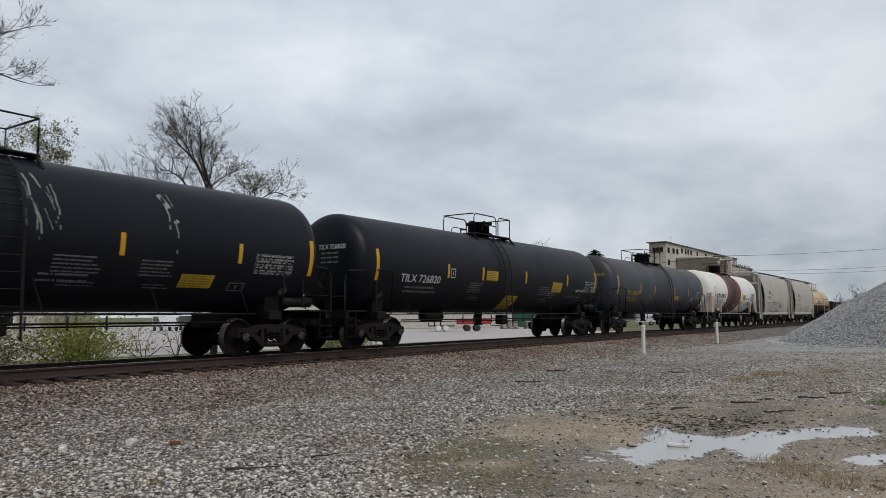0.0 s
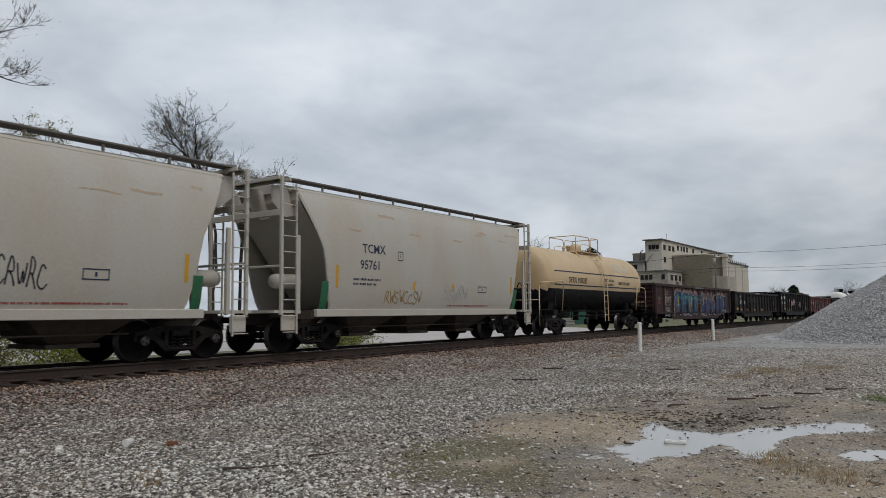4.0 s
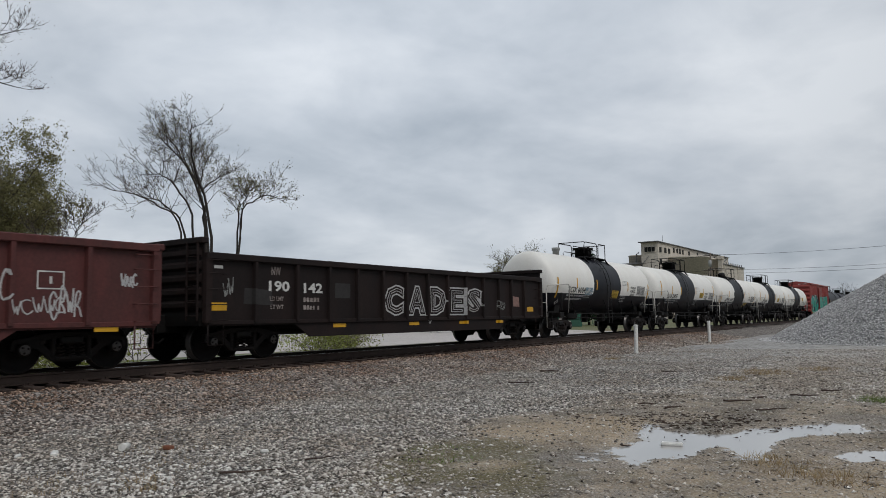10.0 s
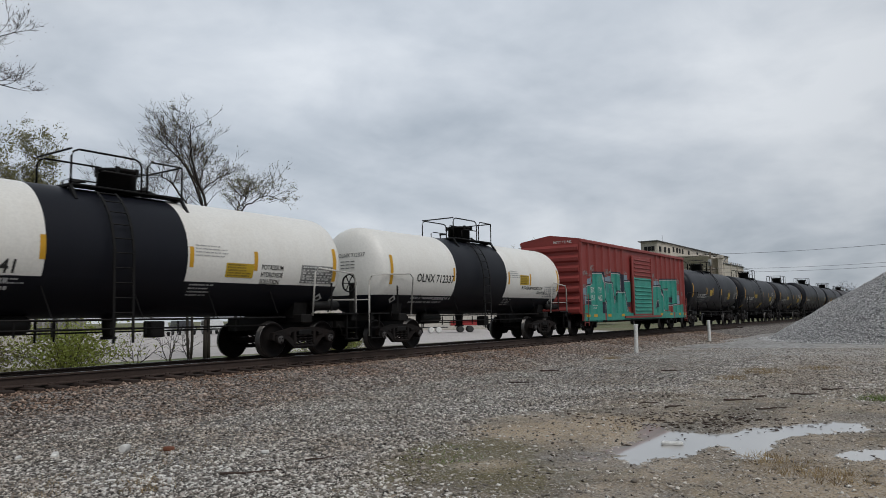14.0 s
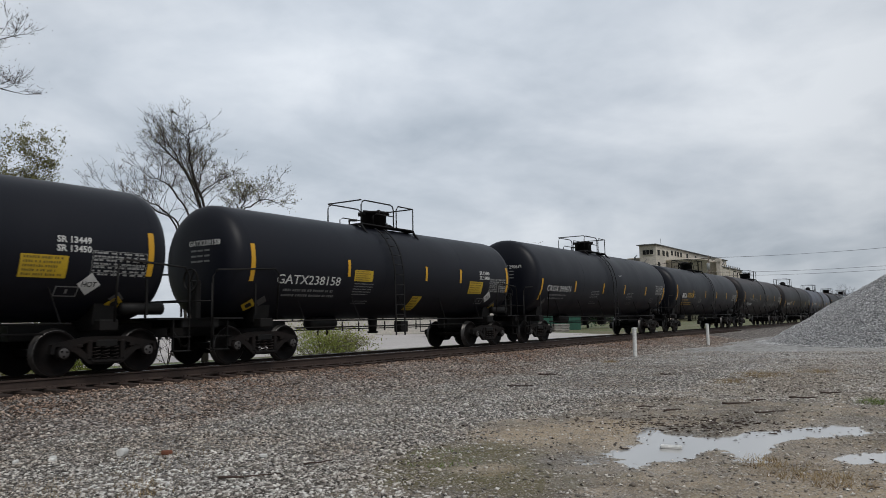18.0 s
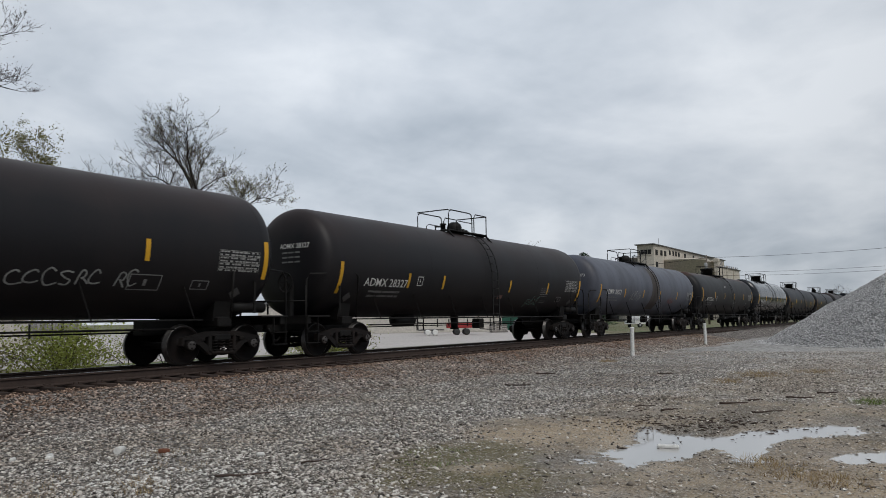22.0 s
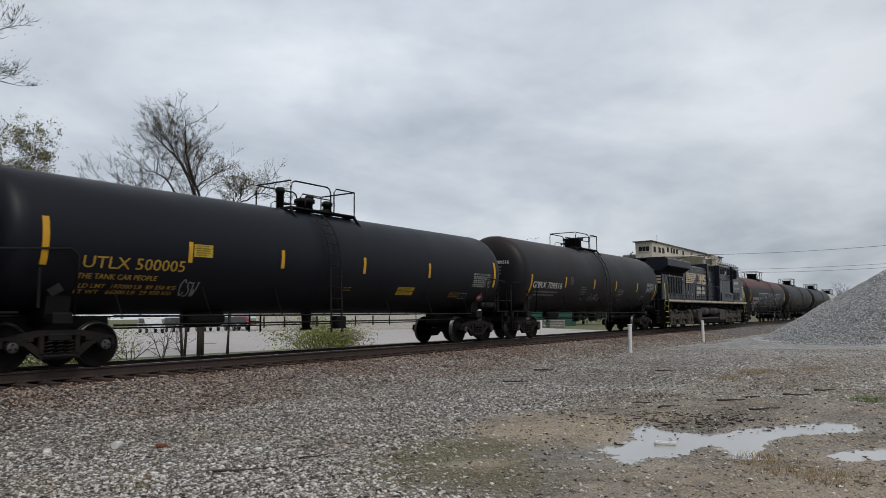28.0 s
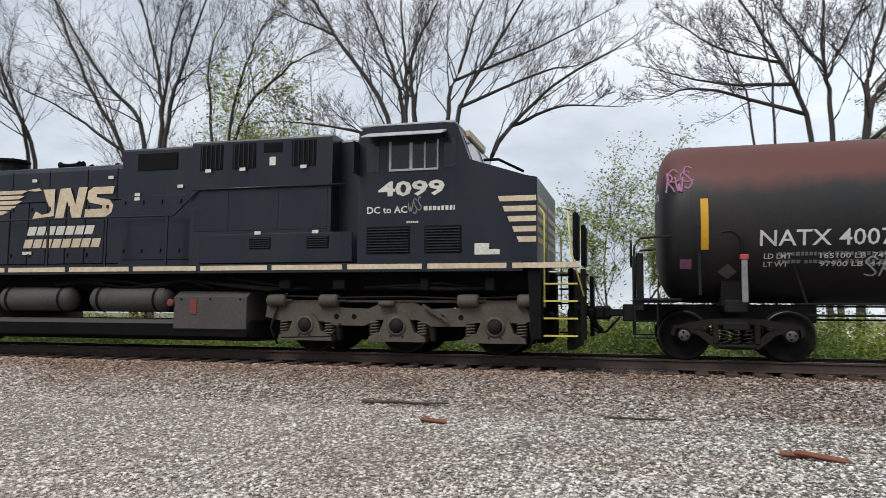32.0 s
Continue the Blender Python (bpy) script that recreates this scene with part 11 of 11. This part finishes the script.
sd.bubble(low(second), [(SPRAY_WHITE, 0.62), (SPRAY_DARK, 0.56), (SPRAY_VIOLETBLUE, 0.40), (SPRAY_DARK, 0.16)], up=0.009)
for x in (-4.62, -3.62, -2.95, -2.4, -1.85, -1.3, -0.85, -0.3):
    sd.bubble([[(x, 0.98), (x + 0.10, 1.12), (x + 0.02, 1.28)]], [(SPRAY_DARK, 0.26)], up=0.0315)
    sd.bubble([[(x + 0.05, 1.66), (x + 0.16, 1.78)]], [(SPRAY_TEAL if x < -2 else SPRAY_MINT, 0.20)], up=0.0315)
for way in low(first) + low(second):
    sd.line([(x - 0.13, q + 0.07) for x, q in way[:3]], 0.025, SPRAY_PALEBLUE, up=0.042)
sd.bubble([[(x, 1.75), (x + 0.2, 1.85)] for x in (-4.1, -2.6, -1.45, -0.6)] + [[(-1.9, 1.2), (-1.75, 1.5)]], [(SPRAY_GREEN, 0.16)], up=0.036)
sd.bubble([[(-1.75, 1.05), (-1.55, 1.25)], [(-4.2, 1.0), (-4.0, 1.2)]], [(SPRAY_ROSE, 0.16)], up=0.036)
sd.bubble([[(x, 1.02 + 0.05 * k), (x + 0.12, 1.3), (x + 0.05, 1.55)] for k, x in enumerate((1.35, 2.62, 3.9, 5.05, 6.2))], [(SPRAY_VIOLETBLUE, 0.26)], up=0.0255)
sd.bubble([[(x, 1.85), (x + 0.06, 2.0)] for x in (1.18, 2.5, 3.2, 4.3, 5.02, 6.2)], [(SPRAY_TEAL, 0.20)], up=0.0285)
sd.piece("nse", -0.15, 1.45, 0.95, 0.55, [(SPRAY_GREY, 0.05), (SPRAY_DARK, 0.02)], up=0.004)
sd.tag(-3.0, 0.75, 0.9, 0.16, SPRAY_WHITE, 6, 0.025, 95, up=0.032)
sd.text("VIETNAM_ERN", 0.22, 0.67, 0.75, SPRAY_WHITE, "sprayed_tag", width=1.3, up=0.036, weight=0.0)
sd.text("GERES", 0.20, 5.85, 0.98, SPRAY_WHITE, "sprayed_tag", width=0.8, up=0.036)
for x, s in ((-3.99, 1.32), (-1.35, 1.26), (1.29, 1.36), (3.86, 1.26), (6.4, 1.3)):
    sd.mark("reflective_stripe", x - 0.055, x + 0.055, s, s + 0.46, YELLOW, up=0.040)
sd.text("COIL STEEL  LOADING  ONLY", 0.12, -0.62, 2.45, SPRAY_WHITE, width=1.9, up=0.11)
sd.mark("end_plate", -7.95, -7.65, 2.10, 2.17, WHITE)

car, sd = gondola(132.52, 13.39, "black gondola car with faded patches and yellow markers", GOND_BLACK, ribs=TWELVE, top=2.42)
sd.mark("end_plate", -7.87, -7.63, 2.20, 2.27, WHITE)
end_code(car, -8.245, -0.5, 2.38, "NS 187848", 0.15, FADED_WHITE)
sd.text("NS", 0.32, -6.27, 2.03, WHITE, width=0.32, weight=0.03)
sd.text("187", 0.36, -6.30, 1.62, WHITE, width=0.58, weight=0.03)
sd.text("848", 0.36, -5.16, 1.60, WHITE, width=0.60, weight=0.03)
sd.text("LD LMT  196700", 0.13, -6.59, 1.09, WHITE, width=0.96, weight=0.03)
sd.text("LT WT    76300", 0.13, -6.59, 0.94, WHITE, width=0.96, weight=0.03)
for x, q in ((-7.06, 1.13), (-3.98, 1.05), (-1.28, 1.05), (1.42, 1.05), (4.1, 1.05), (7.1, 1.1)):
    sd.mark("reflective_stripe", x - 0.24, x + 0.24, q - (0.09 if x < -7 else 0.05), q + (0.09 if x < -7 else 0.05), YELLOW)
sd.shape("rust_patch", [(-7.9, 1.5), (-6.7, 1.45), (-6.75, 2.2), (-7.85, 2.2)], FADED_PATCH, up=0.004)
sd.outline(5.9, 1.45, 0.4, 0.4, WHITE)
for k, x in enumerate((-3.2, -2.3, -1.3, -0.3, 0.7, 1.7, 2.7, 3.6)):
    sd.shape("ghost_letter_block", [(x, 1.62), (x + 0.46, 1.62), (x + 0.46, 2.06), (x, 2.06)], FADED_GREY, up=0.005)
    if k in (1, 3, 6):
        sd.shape("faded_patch", [(x - 0.1, 0.95), (x + 0.5, 0.9), (x + 0.4, 1.4), (x + 0.05, 1.5)], FADED_PATCH, up=0.004)
sd.bars(-1.32, 2.40, 1.8, 1, WHITE, h=0.07, words=7, up=0.11)
sd.bars(-4.2, 0.9, 0.5, 1, FADED_GREY, h=0.08)

car, sd = gondola(150.16, 13.38, "black gondola car with sprayed tags and pale emblems", GOND_BLACK, ribs=THIRTEEN)
sd.mark("end_plate", -7.95, -7.6, 2.50, 2.56, WHITE)
end_code(car, -8.245, -0.5, 2.68, "NS 210455", 0.15, WHITE)
for i in range(4):
    sd.shape("emblem_bar", [(-7.5 + 0.03 * i, 2.32 - 0.1 * i), (-6.85 - 0.06 * i, 2.32 - 0.1 * i), (-6.95 - 0.06 * i, 2.25 - 0.1 * i), (-7.5 + 0.03 * i, 2.25 - 0.1 * i)], WHITE)
for q in ([(-6.5, 2.06), (-6.36, 2.09), (-6.30, 2.14), (-6.42, 2.28), (-6.5, 2.34), (-6.22, 2.34), (-6.22, 2.06)], [(-6.2, 2.06), (-6.14, 2.34), (-6.0, 2.34), (-5.92, 2.18), (-5.88, 2.34), (-5.76, 2.34), (-5.83, 2.06), (-5.96, 2.06), (-6.05, 2.22), (-6.09, 2.06)], [(-5.78, 2.06), (-5.48, 2.06), (-5.40, 2.11), (-5.40, 2.19), (-5.60, 2.24), (-5.60, 2.27), (-5.39, 2.27), (-5.38, 2.34), (-5.68, 2.34), (-5.75, 2.28), (-5.72, 2.19), (-5.54, 2.15), (-5.54, 2.13), (-5.77, 2.13)]):
    sd.shape("emblem", q, WHITE)
sd.text("NS", 0.33, -7.30, 1.66, WHITE, width=0.43, weight=0.035)
sd.text("210455", 0.33, -6.53, 1.68, WHITE, width=1.18, weight=0.035)
sd.text("LD LMT  208900", 0.14, -6.49, 1.13, WHITE, width=1.08, weight=0.03)
sd.text("LT WT    77100", 0.14, -6.49, 0.97, WHITE, width=1.08, weight=0.03)
sd.bars(-8.0, 0.94, 1.1, 1, WHITE, h=0.06, words=4)
sd.outline(-4.78, 1.78, 0.28, 0.28, WHITE)
sd.tag(-6.5, 1.28, 1.2, 0.24, SPRAY_TAN, 7, 0.03, 101)
sd.tag(-4.95, 0.82, 0.85, 0.36, SPRAY_TAN, 5, 0.035, 102)
sd.tag(-3.9, 0.80, 0.8, 0.45, SPRAY_TAN, 5, 0.035, 103)
sd.bubble([[(-3.85, 1.8), (-3.75, 2.08), (-3.6, 1.85), (-3.5, 2.05)], [(-3.4, 1.82), (-3.25, 2.05), (-3.15, 1.85)]], [(SPRAY_WHITE, 0.14), (SPRAY_PALEBLUE, 0.08)])
sd.bubble([[(-3.7, 1.3), (-3.6, 1.6), (-3.4, 1.35), (-3.25, 1.6)]], [(SPRAY_PALEBLUE, 0.12), (SPRAY_DARK, 0.10)])
sd.piece("PADS", -2.85, 1.44, 1.0, 0.42, [(SPRAY_WHITE, 0.14), (SPRAY_RED, 0.09), (SPRAY_WHITE, -0.005)], tilt=0.02)
sd.tag(-2.75, 0.82, 0.6, 0.5, SPRAY_WHITE, 5, 0.045, 105)
sd.piece("BRAVE", -1.78, 1.55, 1.37, 0.42, [(SPRAY_WHITE, 0.12), (SPRAY_DARK, 0.05), (SPRAY_WHITE, -0.01)], tilt=0.02)
sd.tag(-0.75, 1.08, 0.7, 0.36, SPRAY_WHITE, 4, 0.03, 106)
sd.piece("DRU", 0.34, 1.52, 0.68, 0.30, [(SPRAY_VIOLET, 0.07), (SPRAY_DARK, 0.01)])
for x, n in ((1.45, 107), (2.0, 108), (3.4, 109)):
    sd.tag(x, 1.15, 0.45, 0.62, SPRAY_WHITE, 4, 0.03, n)
sd.outline(6.0, 1.05, 0.5, 0.35, WHITE)
sd.bars(6.0, 1.75, 0.5, 3, GREYED, h=0.05, gap=0.12)

car, sd = gondola(167.52, 13.2, "rust-red gondola car with grey and white graffiti", GOND_RED, ribs=TEN, top=2.53)
sd.bubble([[(-7.75, 1.8), (-7.6, 2.05), (-7.4, 1.85), (-7.2, 2.05)], [(-7.3, 1.75), (-7.1, 2.0), (-6.95, 1.85)]], [(SPRAY_WHITE, 0.20), (SPRAY_MAROON, 0.09)])
sd.text("68", 0.33, -7.2, 1.76, WHITE, width=0.4, weight=0.03)
sd.tag(-7.8, 1.05, 0.95, 0.32, SPRAY_WHITE, 6, 0.03, 112)
sd.tag(-7.6, 0.82, 0.7, 0.16, SPRAY_WHITE, 5, 0.03, 113)
sd.text("CR", 0.33, -6.33, 2.08, WHITE, width=0.48, weight=0.03)
sd.text("1842", 0.35, -6.30, 1.77, WHITE, width=1.02, weight=0.03)
sd.mark("black_panel", -6.42, -5.12, 1.04, 1.56, BLACKLET)
sd.text("LDLMT  186500", 0.16, -6.37, 1.46, WHITE, width=1.1, up=0.012, weight=0.02)
sd.text("LT WT   76500", 0.16, -6.36, 1.29, WHITE, width=1.1, up=0.012, weight=0.02)
sd.shape("pale_spray", [(-5.0, 0.82), (-4.85, 1.5), (-4.4, 1.75), (-4.1, 1.55), (-4.2, 0.8)], SPRAY_PALEBLUE, up=0.004)
sd.shape("dark_spray", [(-4.9, 0.75), (-4.3, 1.8), (-3.9, 2.1), (-1.9, 2.0), (0.2, 2.05), (1.5, 1.9), (1.7, 1.1), (1.2, 0.75)], SPRAY_ROSE, up=0.006)
sd.bubble([[(-4.6, 0.95), (-4.1, 1.0), (-3.7, 1.35), (-3.6, 1.8), (-3.25, 1.95), (-3.15, 1.4), (-3.05, 0.9)], [(-2.6, 0.9), (-2.5, 1.4), (-2.3, 1.85), (-1.95, 1.5), (-1.8, 1.05), (-1.55, 1.5), (-1.45, 1.85)], [(-1.0, 1.85), (-0.9, 1.35), (-0.55, 0.95), (-0.2, 1.4), (-0.15, 1.9)], [(0.2, 0.9), (0.25, 1.5), (0.55, 1.85), (0.85, 1.55), (0.5, 1.35), (0.9, 0.9)]], [(SPRAY_WHITE, 0.50), (SPRAY_MAROON, 0.46), (SPRAY_GREY, 0.24), (SPRAY_MAROON, 0.20)], up=0.008)
sd.bubble([[(1.0, 1.3), (1.15, 1.7), (1.3, 1.4), (1.5, 1.7)], [(2.2, 1.0), (2.35, 1.6), (2.5, 1.2)]], [(SPRAY_PALEBLUE, 0.16), (SPRAY_MAROON, 0.10)], up=0.030)
sd.tag(-4.95, 1.7, 0.4, 0.6, SPRAY_WHITE, 3, 0.045, 114)
for x, w, s, h, n, m in ((1.85, 0.6, 1.1, 0.9, 115, SPRAY_TAN), (3.2, 0.7, 1.45, 0.55, 116, SPRAY_WHITE), (4.5, 0.7, 1.4, 0.55, 117, SPRAY_WHITE), (5.9, 0.6, 1.05, 0.5, 118, SPRAY_WHITE), (7.3, 0.35, 1.65, 0.25, 119, SPRAY_WHITE)):
    sd.tag(x, s, w, h, m, 4, 0.045, n)
sd.outline(5.66, 1.56, 0.5, 0.34, WHITE)
sd.tag(5.2, 1.1, 1.0, 0.3, SPRAY_WHITE, 5, 0.03, 120)
for x, h in ((-3.05, 0.10), (-1.65, 0.10), (-0.4, 0.10), (0.8, 0.10), (3.3, 0.10), (7.0, 0.19)):
    sd.mark("reflective_stripe", x - 0.25, x + 0.25, 0.76, 0.76 + h, YELLOW, up=0.03)
sd.bars(-1.2, 2.49, 1.9, 1, WHITE, h=0.07, words=7, up=0.11)

car, sd = gondola(184.91, 13.17, "black-brown gondola car with white graffiti outlines", GOND_BROWNBLACK, ribs=TWELVE, top=2.46, end_top=2.77)
sd.mark("end_plate", -7.85, -7.6, 2.12, 2.19, WHITE)
sd.text("NW", 0.27, -6.15, 2.12, FADED_WHITE, width=0.30, weight=0.03)
sd.text("190", 0.34, -6.23, 1.75, WHITE, width=0.68, weight=0.03)
sd.text("142", 0.34, -5.06, 1.73, WHITE, width=0.68, weight=0.03)
sd.text("LD LMT", 0.15, -6.19, 1.45, FADED_WHITE, width=0.45, weight=0.02)
sd.text("LT WT", 0.15, -6.17, 1.25, FADED_WHITE, width=0.42, weight=0.02)
sd.bars(-5.07, 1.5, 0.6, 2, FADED_WHITE, h=0.11, gap=0.2, words=2)
sd.mark("dark_panel", -3.9, -3.3, 1.5, 1.9, FADED_PATCH)
for x, w, m in ((-7.0, 0.9, FADED_PATCH), (2.2, 0.8, FADED_PATCH), (5.78, 0.55, SPRAY_PEACH)):
    sd.shape("worn_patch", [(x, 1.32), (x + w, 1.3), (x + w * 0.96, 1.66), (x + 0.03, 1.7)], m, up=0.004)
for i, (c, x) in enumerate(zip("CADES", (-1.77, -0.63, 0.49, 1.6, 2.7))):
    sd.piece(c, x, 1.08, 0.78, 0.78, [(SPRAY_WHITE, 0.10), (GOND_BROWNBLACK, 0.055), (SPRAY_WHITE, 0.0), (GOND_BROWNBLACK, -0.02)], slant=0.06)
sd.line([(0.45, 1.0), (0.45, 0.75), (0.35, 0.88), (0.45, 0.75), (0.55, 0.88)], 0.04, SPRAY_WHITE)
for x, q, h in ((-7.73, 1.17, 0.18), (-3.72, 0.72, 0.1), (-0.37, 0.72, 0.1), (2.4, 0.72, 0.1), (4.82, 0.72, 0.1), (7.2, 1.12, 0.18)):
    sd.mark("reflective_stripe", x - 0.25, x + 0.25, q, q + h, YELLOW)
sd.tag(4.62, 1.18, 0.6, 0.3, CHALK, 4, 0.025, 124)
sd.tag(-7.6, 1.5, 0.3, 0.4, CHALK, 2, 0.03, 123)

gondola(613.4, 13.2, "red high-sided car far down the line", GOND_RED, ribs=TEN, top=3.5)
hopper(71.96, 9.95, "pale grey covered hopper car with sprayed outlines", 1, "TCMX", "95741")
hopper(86.07, 10.14, "pale grey covered hopper car with faint rust", 2, "TCMX", "95761")
boxcar(270.98, 12.51)
locomotive(519.79)


# ---- motion ----
def run(t):
    for (a, p), (b, q) in zip(RUN, RUN[1:]):
        if t <= b:
            return p + (q - p) * (t - a) / (b - a)
    return RUN[-1][1]


def motions():
    """The whole train rolls by at an even pace; wheels turn while they pass the yard."""
    for car, centre in TRAIN:
        walk(car, [(t, pose(centre - s, YC, RAIL)) for t, s in RUN])
    last = frame(32.0)
    for wheel, x, z, place in ROLLING:
        times = [k / FPS for k in range(0, last) if -22 < place - run(k / FPS) < 30]
        if len(times) < 2:
            continue
        s0 = run(times[0])
        rows = [(t, pose(x, 0, z, 0, -math.degrees((run(t) - s0) / z), 0)) for t in times]
        if times[0] > 0:
            rows.insert(0, (0.0, rows[0][1]))
        if times[-1] < 32.0:
            rows.append((32.0, rows[-1][1]))
        walk(wheel, rows)


motions()
